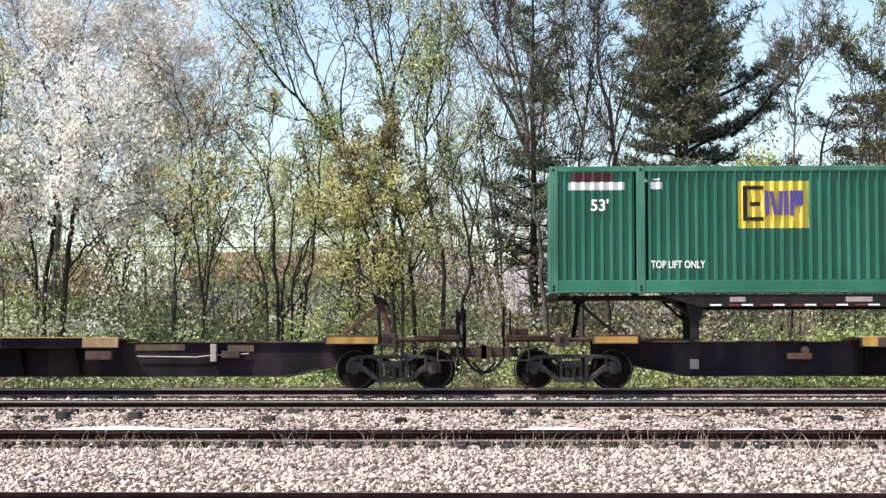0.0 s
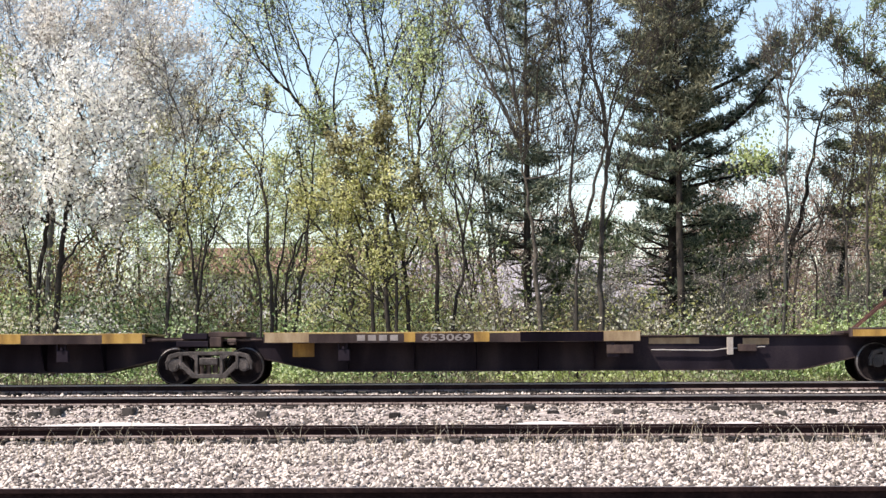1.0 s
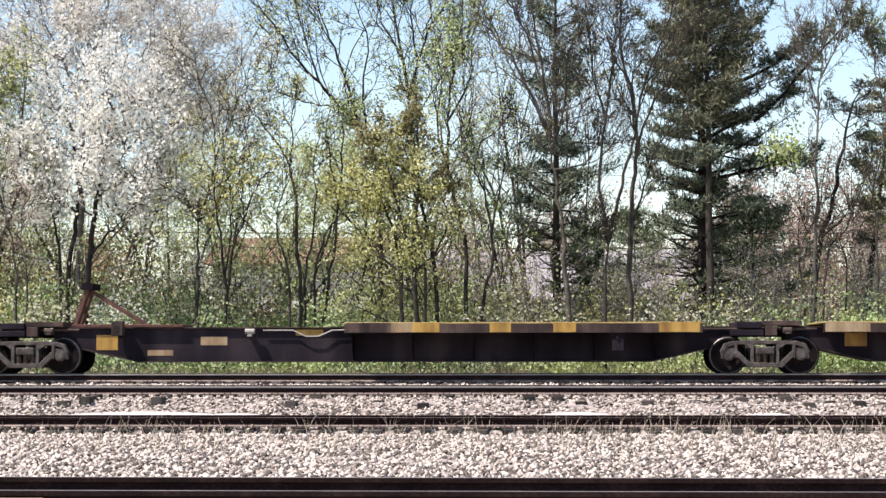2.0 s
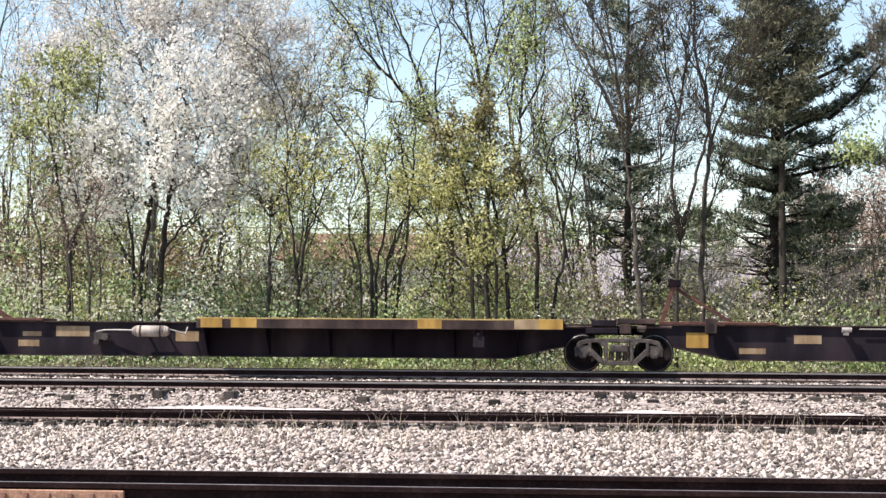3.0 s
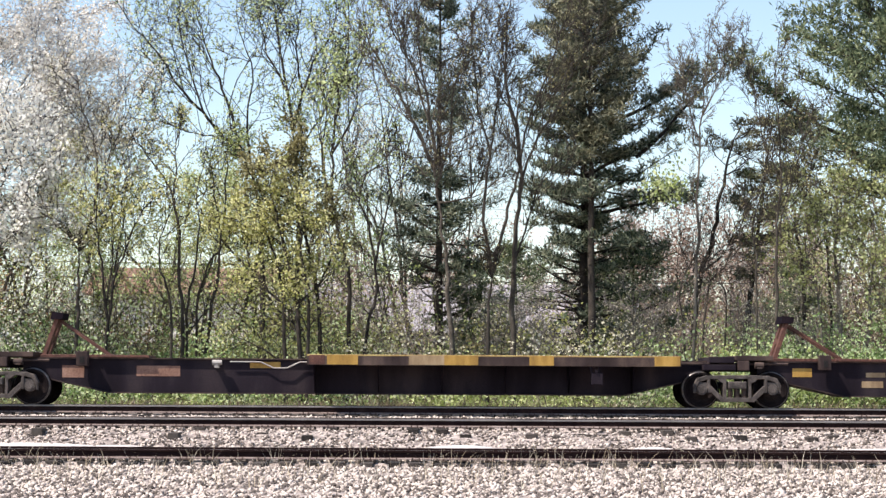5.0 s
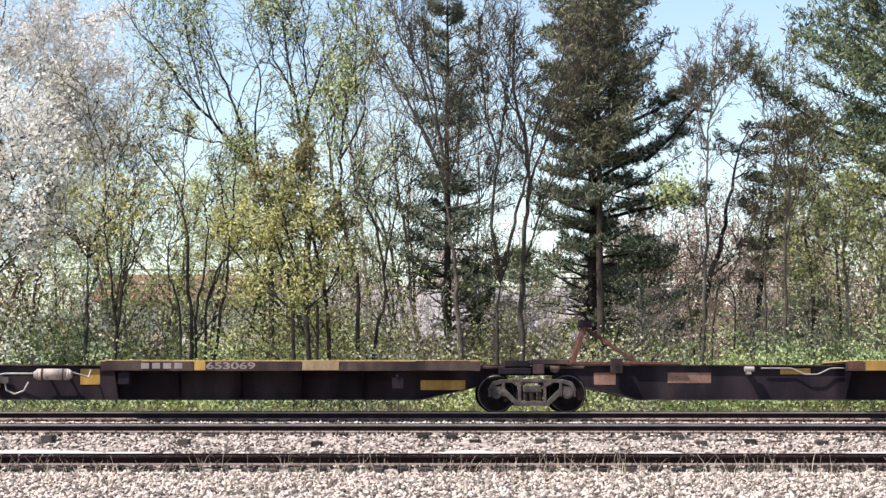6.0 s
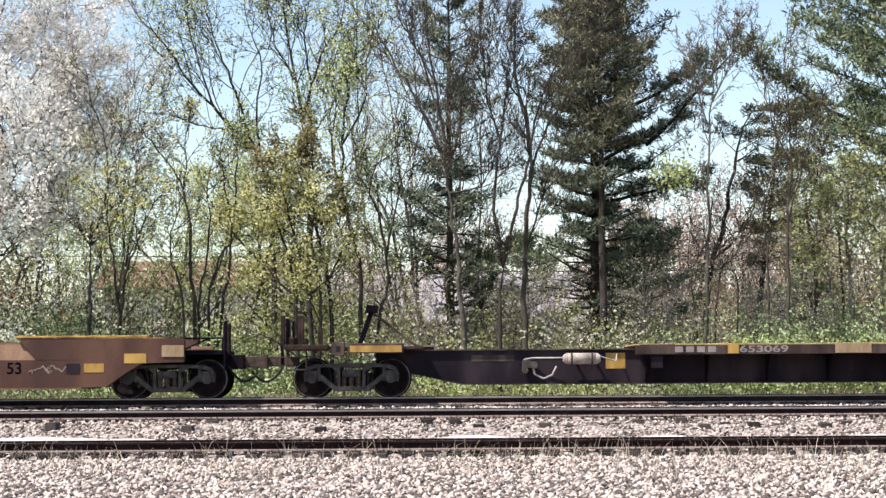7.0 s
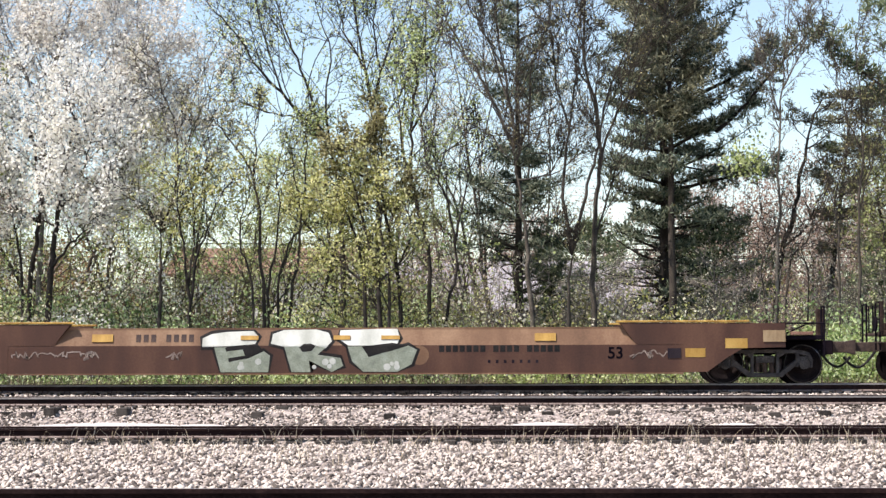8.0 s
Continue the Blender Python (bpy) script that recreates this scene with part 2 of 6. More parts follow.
def rod(bm, p0, p1, r0, r1=None, sides=8, mi=0):
    r1 = r0 if r1 is None else r1
    p0, p1 = Vector(p0), Vector(p1)
    d = (p1 - p0).normalized()
    u = d.orthogonal().normalized()
    w = d.cross(u)
    rings = []
    for p, r in ((p0, r0), (p1, r1)):
        rings.append([bm.verts.new(p + r * (math.cos(2 * math.pi * i / sides) * u + math.sin(2 * math.pi * i / sides) * w)) for i in range(sides)])
    for i in range(sides):
        bm.faces.new((rings[0][i], rings[0][(i + 1) % sides], rings[1][(i + 1) % sides], rings[1][i])).material_index = mi
    bm.faces.new(rings[0][::-1]).material_index = mi
    bm.faces.new(rings[1]).material_index = mi
    return bm


def pipe(bm, points, r, sides=6):
    for a, b in zip(points, points[1:]):
        rod(bm, a, b, r, sides=sides)
    return bm


def beam(bm, a, b, thick, y0, y1):
    """Straight bar in the x-z plane between two points."""
    a, b = Vector((a[0], a[1])), Vector((b[0], b[1]))
    n = (b - a).normalized()
    q = Vector((-n.y, n.x)) * thick / 2
    return prism(bm, [tuple(a + q), tuple(b + q), tuple(b - q), tuple(a - q)], y0, y1)


def raw_mesh(name, verts, faces_n, loops, material):
    """Mesh from numpy arrays; all faces have faces_n corners."""
    me = bpy.data.meshes.new(name)
    nf = len(loops) // faces_n
    me.vertices.add(len(verts))
    me.vertices.foreach_set("co", np.asarray(verts, dtype=np.float32).ravel())
    me.loops.add(len(loops))
    me.loops.foreach_set("vertex_index", np.asarray(loops, dtype=np.int32))
    me.polygons.add(nf)
    me.polygons.foreach_set("loop_start", np.arange(0, nf * faces_n, faces_n, dtype=np.int32))
    me.update(calc_edges=True)
    me.validate()
    for m in material if isinstance(material, (list, tuple)) else [material]:
        me.materials.append(m)
    return me


def lettering(name, text, size, m, material, parent, depth=0.004, align="LEFT"):
    cu = bpy.data.curves.new(name, "FONT")
    cu.body, cu.size, cu.extrude, cu.align_x, cu.offset = text, size, depth, align, 0.004 * size / 0.2
    tmp = bpy.data.objects.new(name, cu)
    me = bpy.data.meshes.new_from_object(tmp)
    bpy.data.objects.remove(tmp)
    me.materials.append(material)
    ob = new(name, me)
    ob.parent = parent
    ob.matrix_basis = m
    return ob


# ---- ground and tracks ----
# rail top heights and centre lines of the four tracks, near to far
TRACKS = {"near": (14.32, 0.68), "siding": (37.60, 0.462), "middle": (41.85, 0.978), "train": (46.10, 1.20)}
GAUGE = 1.505
PROFILE = [(-60, -0.1), (6, -0.1), (9.5, 0.05), (12.3, 0.44), (16.6, 0.44), (18.2, 0.20), (34.5, 0.19), (35.6, 0.175), (36.05, 0.115), (36.62, 0.12), (36.8, 0.235), (39.1, 0.25), (40.2, 0.58), (40.5, 0.66), (40.75, 0.715), (40.95, 0.71), (41.3, 0.715), (41.6, 0.775),
           (43.3, 0.79), (44.4, 0.93), (45.45, 0.945), (45.8, 0.985), (47.9, 0.985), (49.2, 0.80), (52.0, 0.9), (60.0, 1.15), (75.0, 1.3), (300.0, 1.2), (2500.0, 1.0)]


def ground_height(y):
    return float(np.interp(y, [p[0] for p in PROFILE], [p[1] for p in PROFILE]))


def build_ground():
    ys = sorted(set([p[0] for p in PROFILE] + list(np.arange(18, 52, 0.5))))
    xs = [-1500, -300, -60] + list(np.arange(-24, 24.1, 0.5)) + [60, 300, 1500]
    rng = np.random.default_rng(3)
    bm = bmesh.new()
    grid = [[bm.verts.new((x, y, ground_height(y) + (rng.normal(0, 0.012) if abs(x) < 25 and 18 < y < 44 else 0))) for x in xs] for y in ys]
    for j in range(len(ys) - 1):
        for i in range(len(xs) - 1):
            f = bm.faces.new((grid[j][i], grid[j][i + 1], grid[j + 1][i + 1], grid[j + 1][i]))
            f.material_index = 0 if ys[j] < 47.9 else 1
    ob = new("ground", finish(bm, "ground", [GRAVEL, SOIL]))
    return tagged(ob, "pale grey ballast bed between tracks, leaf litter behind", "ground", kind="structure")


build_ground()


def rail_outline(w=0.15, h=0.178):
    return [(-w / 2, -h), (w / 2, -h), (w / 2, -h + 0.014), (0.016, -h + 0.035), (0.009, -h + 0.05), (0.009, -0.045), (0.036, -0.036), (0.036, -0.006),
            (0.030, 0.0), (-0.030, 0.0), (-0.036, -0.006), (-0.036, -0.036), (-0.009, -0.045), (-0.009, -h + 0.05), (-0.016, -h + 0.035), (-w / 2, -h + 0.014)]


def rail_mesh(x0, x1, h, shiny):
    bm = bmesh.new()
    o = rail_outline(h=h)
    a, b = [bm.verts.new((x0, y, z)) for y, z in o], [bm.verts.new((x1, y, z)) for y, z in o]
    for i in range(len(o)):
        f = bm.faces.new((a[i], a[(i + 1) % len(o)], b[(i + 1) % len(o)], b[i]))
        # flange tops and edge take the paler tone, painted as if lit
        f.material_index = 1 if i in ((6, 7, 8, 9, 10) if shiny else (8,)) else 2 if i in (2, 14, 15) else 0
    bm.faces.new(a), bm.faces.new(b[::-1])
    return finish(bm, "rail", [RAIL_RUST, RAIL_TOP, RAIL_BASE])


def build_track(name, label, x0, x1, spacing, first, h, seed, tie_label="weathered creosoted wooden tie"):
    y, top = TRACKS[name]
    rng = random.Random(seed)
    root = thing("railway_track", pose(0, y, top), label, "railway track", kind="structure")
    for side in (-1, 1):
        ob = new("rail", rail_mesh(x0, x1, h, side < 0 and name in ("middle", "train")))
        ob.parent, ob.location = root, (0, side * GAUGE / 2, 0)
    tie_mesh = finish(worn(-0.115, 0.115, -1.28, 1.28, -0.17, 0.0, 0.012), "tie", TIE)
    bm = worn(-0.095, 0.095, -0.17, 0.17, 0.0, 0.018, 0.004)
    for sx, sy in ((-0.06, -0.115), (0.06, -0.115), (0.05, 0.115)):
        box(bm, sx - 0.012, sx + 0.012, sy - 0.016, sy + 0.016, 0.016, 0.052)
    plate_mesh = finish(bm, "tie_plate", IRON)
    anchor_mesh = finish(worn(-0.025, 0.025, -0.10, 0.09, -0.055, 0.006, 0.006), "rail_anchor", TIE)
    x = first
    while x < x1 - 0.4:
        if x > x0 + 0.2:
            dz = rng.uniform(-0.14, -0.09) if name == "middle" and rng.random() < 0.7 else rng.uniform(-0.05, 0.0)
            ob = new("tie", tie_mesh)
            ob.parent = root
            ob.matrix_basis = pose(x + rng.uniform(-0.04, 0.04), rng.uniform(-0.55, -0.2) if rng.random() < 0.34 and name in ("siding", "middle") else rng.uniform(-0.16, 0.03) if rng.random() < 0.5 else rng.uniform(0.2, 0.4), -h - 0.018 + dz, 0, 0, rng.uniform(-1.6, 1.6))
            for side in (-1, 1):
                p = new("tie_plate", plate_mesh)
                p.parent = root
                p.matrix_basis = pose(ob.location.x, side * GAUGE / 2, -h - 0.018)
            if name != "near":
                for dx in (-0.14, 0.14):
                    p = new("rail_anchor", anchor_mesh)
                    p.parent = root
                    p.matrix_basis = pose(ob.location.x + dx, -GAUGE / 2, -h)
        x += spacing * rng.uniform(0.9, 1.1)
    return root


build_track("near", "nearest railway track with rusty rails and joint bars", -12, 10, 0.53, -11.9, 0.178, 1)
build_track("siding", "weedy railway siding on pale ballast", -24, 22, 0.47, -23.9, 0.172, 2)
build_track("middle", "middle railway track with worn rail heads", -24, 22, 0.46, -23.9, 0.168, 4)
build_track("train", "railway track that carries the freight train", -26, 24, 0.52, -25.9, 0.178, 5)


def build_joint_bar(x):
    y, top = TRACKS["near"]
    root = thing("joint_bar", pose(x, y - GAUGE / 2, top), "rusty bolted joint bar on the rail", "joint bar")
    bm = worn(-0.457, 0.457, -0.040, -0.018, -0.135, -0.05, 0.008)
    part("bar", bm, JOINT, root)
    for i in range(6):
        b = bmesh.new()
        rod(b, (-0.39 + 0.156 * i, -0.07, -0.088), (-0.39 + 0.156 * i, -0.038, -0.088), 0.019, sides=6)
        part("bolt", b, PINKISH, root)


build_joint_bar(-3.72)


def build_ballast():
    """Loose stones over the beds that the camera looks across."""
    rng = np.random.default_rng(11)
    octa = np.array([[1, 0, 0], [-0.5, 0.87, 0], [-0.5, -0.87, 0], [0, 0, 1], [0, 0, -1]], dtype=float)
    tri = np.array([[0, 1, 3], [1, 2, 3], [2, 0, 3], [1, 0, 4], [2, 1, 4], [0, 2, 4]])
    spots = []
    for y0, y1, per in ((22.0, 27.0, 115), (27.0, 34.0, 115), (34.0, 36.9, 130), (36.9, 40.6, 200), (40.6, 45.2, 160)):
        half = 0.232 * y1
        left, right = -half - 0.085 * y1, half + 0.02 * y1
        n = int((y1 - y0) * (right - left) * per)
        spots.append(np.stack([rng.uniform(left, right, n), rng.uniform(y0, y1, n)], 1))
    p = np.concatenate(spots)
    keep = np.ones(len(p), bool)
    for yc, _ in TRACKS.values():
        for s in (-1, 1):
            keep &= abs(p[:, 1] - yc - s * GAUGE / 2) > 0.085
    # bare patches of pale fines
    for cx, cy, rx, ry in PATCHES:
        keep &= ((p[:, 0] - cx) / rx) ** 2 + ((p[:, 1] - cy) / ry) ** 2 > rng.uniform(0.5, 1.1, len(p))
    p = p[keep]
    n = len(p)
    z = np.interp(p[:, 1], [q[0] for q in PROFILE], [q[1] for q in PROFILE]) + rng.uniform(-0.012, 0.022, n)
    size = rng.uniform(0.026, 0.055, n)
    shape = octa[None] * rng.uniform(0.75, 1.3, (n, 5, 1)) + rng.normal(0, 0.26, (n, 5, 3))
    shape[:, :, 2] *= 0.75
    a = rng.uniform(0, 2 * np.pi, n)
    ca, sa = np.cos(a)[:, None], np.sin(a)[:, None]
    x, y = shape[:, :, 0] * ca - shape[:, :, 1] * sa, shape[:, :, 0] * sa + shape[:, :, 1] * ca
    v = np.stack([x, y, shape[:, :, 2]], 2) * size[:, None, None] + np.stack([p[:, 0], p[:, 1], z], 1)[:, None]
    loops = (tri[None] + 5 * np.arange(n)[:, None, None]).ravel()
    ob = new("ballast_stones", raw_mesh("ballast_stones", v.reshape(-1, 3), 3, loops, BALLAST))
    tagged(ob, "loose pinkish grey crushed stone ballast", "ballast", kind="stuff")


# centre and half-size of bare patches of pale fines between the siding and the middle track
PATCHES = [(0.92, 39.45, 0.75, 0.32), (4.75, 39.4, 0.55, 0.3), (-7.8, 39.45, 1.5, 0.34), (-6.0, 39.42, 0.8, 0.26), (9.3, 39.4, 1.2, 0.28)]
build_ballast()
for cx, cy, rx, ry in PATCHES:
    bm = bmesh.new()
    ring = [bm.verts.new((rx * 1.05 * math.cos(a / 9 * math.pi) * random.uniform(0.85, 1.1), ry * math.sin(a / 9 * math.pi) * random.uniform(0.85, 1.1), 0.3 * ry * math.sin(a / 9 * math.pi))) for a in range(18)]
    mid = bm.verts.new((0, 0, 0.005))
    for i in range(18):
        bm.faces.new((ring[i], ring[(i + 1) % 18], mid))
    ob = new("ground_patch", finish(bm, "ground_patch", DUST))
    ob.location = (cx, cy, ground_height(cy) + 0.034)
    tagged(ob, "pale patch of fine stone dust between tracks", "ground", kind="structure")


# ---- train ----
TRAIN_Y, TRAIN_Z, SPEED = 46.10, 1.20, 12.0
MOVING, ROLLING = [], []


def rolling_thing(name, u, label, category, group=""):
    ob = thing(name, pose(u, TRAIN_Y, TRAIN_Z), label, category, group)
    MOVING.append((ob, u))
    return ob


def wheel_mesh(r, mi_side):
    """One wheel on the y axis, rim face at y = 0, flange at +0.11."""
    bm = bmesh.new()
    prof = [(0.0, 0.03), (0.09, 0.03), (0.11, 0.055), (0.24, 0.07), (r - 0.075, 0.035), (r - 0.065, 0.0), (r - 0.022, 0.0), (r - 0.001, 0.024), (r + 0.004, 0.095), (r + 0.028, 0.11), (r + 0.026, 0.135), (r - 0.07, 0.135), (r - 0.09, 0.10), (0.12, 0.11), (0.0, 0.11)]
    k = 28
    rings = []
    for rad, y in prof:
        rings.append([bm.verts.new((rad * math.cos(2 * math.pi * i / k), y, rad * math.sin(2 * math.pi * i / k))) for i in range(k)] if rad else [bm.verts.new((0, y, 0))])
    for j in range(len(prof) - 1):
        a, b = rings[j], rings[j + 1]
        for i in range(k):
            q = [a[i % len(a)], a[(i + 1) % len(a)], b[(i + 1) % len(b)], b[i % len(b)]]
            q = list(dict.fromkeys(q))
            f = bm.faces.new(q)
            f.material_index = 1 if j in (6, 7) else 0
    return finish(bm, "wheel", [WHEEL, TREAD])


def build_bogie(hb, r, label, dark=False):
    """Freight bogie: two cast side frames with springs, a bolster, two wheelsets."""
    root = thing("bogie", pose(0, TRAIN_Y, TRAIN_Z), label, "bogie", "bogies under the train")
    cast = BOGIE_DARK if dark else TRUCK
    for s in (-1, 1):
        y0, y1 = (s * 1.03, s * 0.87)
        bm = bmesh.new()
        top, low = r + 0.29, 0.19
        beam(bm, (-0.42, top), (0.42, top), 0.085, y0, y1)
        beam(bm, (-0.40, low), (0.40, low), 0.10, y0, y1)
        for m in (-1, 1):
            # arched top chord, sloping to the bearing jaw
            beam(bm, (m * 0.40, top), (m * (hb - 0.10), top - 0.015), 0.085, y0, y1)
            beam(bm, (m * (hb - 0.13), top - 0.01), (m * (hb + 0.09), top - 0.075), 0.10, y0, y1)
            beam(bm, (m * (hb + 0.07), top - 0.05), (m * (hb + 0.16), r + 0.06), 0.09, y0, y1)
            beam(bm, (m * (hb + 0.155), r + 0.10), (m * (hb + 0.15), r - 0.08), 0.06, y0, y1)
            beam(bm, (m * (hb - 0.155), top - 0.03), (m * (hb - 0.165), r - 0.07), 0.07, y0, y1)
            # diagonal down to the spring seat, and the column beside the springs
            beam(bm, (m * (hb - 0.17), r + 0.05), (m * 0.36, low + 0.01), 0.115, y0, y1)
            beam(bm, (m * 0.285, low), (m * 0.285, top), 0.075, y0, y1)
            prism(bm, [(m * 0.31, top - 0.03), (m * 0.50, top - 0.03), (m * 0.31, top - 0.16)][::m], y0, y1)
        bmesh.ops.bevel(bm, geom=[e for e in bm.edges if abs(e.verts[0].co.y - e.verts[1].co.y) < 1e-5], offset=0.011, segments=1, affect="EDGES")
        frame_ob = part("side_frame", bm, cast, root)
        for x in (-0.16, 0.0, 0.16):
            b = bmesh.new()
            for i in range(5):
                rod(b, (x, s * 0.95, low + 0.06 + 0.045 * i), (x, s * 0.95, low + 0.085 + 0.045 * i), 0.065, sides=10)
                rod(b, (x, s * 0.95, low + 0.085 + 0.045 * i), (x, s * 0.95, low + 0.105 + 0.045 * i), 0.048, sides=8)
            part("spring", b, IRON, frame_ob)
        for m in (-1, 1):
            b = bmesh.new()
            box(b, m * hb - 0.13, m * hb + 0.13, min(y0, y1) + 0.02, max(y0, y1) - 0.02, r + 0.05, r + 0.17)
            rod(b, (m * hb, s * 0.86, r), (m * hb, s * 1.05, r), 0.12, sides=16)
            rod(b, (m * hb, s * 1.05, r), (m * hb, s * 1.07, r), 0.075, sides=12)
            part("bearing_box", b, cast, frame_ob)
    bm = worn(-0.21, 0.21, -1.06, 1.06, r + 0.02, r + 0.19, 0.02)
    box(bm, -0.17, 0.17, -1.062, 1.062, r + 0.06, r + 0.15)
    part("bolster", bm, cast, root)
    bm = bmesh.new()
    for m in (-1, 1):
        rod(bm, (m * 0.46, -0.95, 0.30), (m * 0.46, 0.95, 0.30), 0.05, sides=8)
        for s in (-1, 1):
            prism(bm, [(m * (hb - r - 0.045), r + 0.12), (m * (hb - r - 0.09), r + 0.12), (m * (hb - r - 0.11), r - 0.16), (m * (hb - r - 0.06), r - 0.16)], s * 0.66, s * 0.80)
    part("brake_beams", bm, IRON, root)
    wm = wheel_mesh(r, 0)
    for m in (-1, 1):
        bm = bmesh.new()
        rod(bm, (0, -0.86, 0), (0, 0.86, 0), 0.075, sides=12)
        axle = part("wheelset", bm, WHEEL, root)
        axle.location = (m * hb, 0, r)
        for s in (-1, 1):
            w = new("wheel", wm)
            w.parent = axle
            w.matrix_basis = pose(0, -0.785, 0) if s < 0 else pose(0, 0.785, 0, 0, 0, 180)
    return root


bogie_mid = build_bogie(0.81, 0.418, "dusty four-wheel bogie shared by two car units")
bogie_end = build_bogie(0.895, 0.44, "dark four-wheel bogie under a car end", True)
WHEEL_R = {"mid": 0.418, "end": 0.44}
BOGIES = [("end", 17.2), ("end", 1.47), ("end", -2.63), ("mid", -18.72), ("mid", -35.64), ("mid", -52.66), ("mid", -69.55), ("end", -85.74), ("end", -89.92), ("end", -109.6)]
first = {"mid": bogie_mid, "end": bogie_end}
used = set()
for kind, u in BOGIES:
    m = pose(u, TRAIN_Y, TRAIN_Z)
    if kind in used:
        b = copy_thing(first[kind], m)
    else:
        b = first[kind]
        b.matrix_basis = m
        used.add(kind)
    MOVING.append((b, u))
    for c in b.children:
        if c.name.startswith("wheelset"):
            ROLLING.append((c, WHEEL_R[kind], tuple(c.location)))


def stripe(root, x0, x1, y, z0, z1, material, name="stripe", label=""):
    return part(name, boxed(x0, x1, y - 0.005, y, z0, z1), material, root, label)


def girder(root, x0, x1, l_run, r_run, material, half=0.5, top=1.05, low=0.29, end_low=0.68):
    """Fish-bellied centre sill with flanges."""
    bm = bmesh.new()
    o = [(x0, top), (x1, top), (x1, end_low), (x1 - 0.25, end_low), (x1 - r_run, low), (x0 + l_run, low), (x0 + 0.25, end_low), (x0, end_low)]
    prism(bm, o[::-1], -half, half)
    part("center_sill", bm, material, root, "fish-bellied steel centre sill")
    b = bmesh.new()
    box(b, x0 + l_run, x1 - r_run, -half - 0.10, half + 0.10, low - 0.025, low - 0.002)
    beam(b, (x0 + 0.25, end_low - 0.014), (x0 + l_run, low - 0.014), 0.024, -half - 0.10, half + 0.10)
    beam(b, (x1 - 0.25, end_low - 0.014), (x1 - r_run, low - 0.014), 0.024, -half - 0.10, half + 0.10)
    part("bottom_flange", b, CAR_SILL, root)
    part("top_flange", boxed(x0, x1, -half - 0.07, half + 0.07, top + 0.002, top + 0.03), CAR_SILL, root)


def platform(root, a, b, ribs, patches, top=1.17, low=0.93, half=1.30):
    """Wide deck for trailer wheels, with channel side sills and cross bearers."""
    part("deck", worn(a, b, -half, half, top - 0.035, top, 0.006), DECK_TOP, root, "rusty yellow deck plate")
    for s in (-1, 1):
        bm = boxed(a, b, min(s * half, s * (half - 0.03)), max(s * half, s * (half - 0.03)), low, top - 0.037)
        box(bm, a, b, min(s * (half - 0.031), s * (half - 0.12)), max(s * (half - 0.031), s * (half - 0.12)), low, low + 0.02)
        part("side_sill", bm, CAR_SILL, root)
    for x in ribs:
        for s in (-1, 1):
            bm = bmesh.new()
            v = [bm.verts.new((x + dx, s * yy, zz)) for dx in (-0.012, 0.012) for yy, zz in ((0.501, 1.03), (1.25, 1.03), (1.25, 0.95), (0.62, 0.32), (0.501, 0.32))]
            bm.faces.new(v[:5]), bm.faces.new(v[5:][::-1])
            for i in range(5):
                bm.faces.new((v[i], v[5 + i], v[5 + (i + 1) % 5], v[(i + 1) % 5]))
            # near-black colour carries the deck's shade
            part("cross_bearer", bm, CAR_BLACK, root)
    for x0, x1, material in patches:
        stripe(root, x0, x1, -half, low + 0.012, top - 0.012, material)


def bracket(root, x, z0=0.52, z1=0.98, y=-1.15, material=CAR_GREY):
    bm = worn(x - 0.13, x + 0.13, y - 0.10, y + 0.10, z0, z0 + 0.27, 0.01)
    box(bm, x - 0.15, x - 0.11, y - 0.08, y + 0.08, z0 + 0.272, z1)
    box(bm, x + 0.03, x + 0.07, y - 0.08, y + 0.08, z0 + 0.272, z1)
    rod(bm, (x - 0.02, y - 0.13, z0 + 0.30), (x - 0.02, y + 0.05, z0 + 0.30), 0.035)
    part("chock_bracket", bm, material, root)


def air_tank(root, x0, x1, z=0.85, y=-0.78, r=0.13):
    bm = bmesh.new()
    L = [(x0 - 0.06, r * 0.55), (x0, r * 0.9), (x0 + 0.05, r), (x1 - 0.05, r), (x1, r * 0.9), (x1 + 0.06, r * 0.55)]
    for (xa, ra), (xb, rb) in zip(L, L[1:]):
        rod(bm, (xa, y, z), (xb, y, z), ra, rb, 16)
    tank = part("air_tank", bm, TANK, root, "dusty cream cylindrical air tank", True)
    for x in (x0 + 0.14, x1 - 0.14):
        b = bmesh.new()
        rod(b, (x - 0.02, y, z), (x + 0.02, y, z), r + 0.008, sides=16)
        box(b, x - 0.02, x + 0.02, y + 0.01, -0.50, z + r - 0.05, z + r)
        part("strap", b, CAR_SILL, tank)
    b = bmesh.new()
    pipe(b, [(x0 - 0.95, -0.62, z - 0.02), (x0 - 0.75, -0.62, z + 0.02), (x0 - 0.06, -0.72, z + 0.02)], 0.022)
    part("air_pipe", b, PALE, root)
    b = bmesh.new()
    pipe(b, [(x1 + 0.05, -0.74, z + 0.05), (x1 + 0.42, -0.70, z - 0.06), (x1 + 0.45, -0.60, z + 0.10)], 0.018)
    part("air_pipe", b, PALE, root)
    b = bmesh.new()
    box(b, x0 - 0.98, x0 - 0.78, -0.72, -0.52, z - 0.20, z - 0.03)
    rod(b, (x0 - 0.72, -0.80, z - 0.14), (x0 - 0.72, -0.55, z - 0.14), 0.085, sides=12)
    rod(b, (x0 - 0.92, -0.78, z - 0.26), (x0 - 0.92, -0.55, z - 0.26), 0.07, sides=12)
    part("brake_valve", b, TRUCK, root, "cast brake valve")


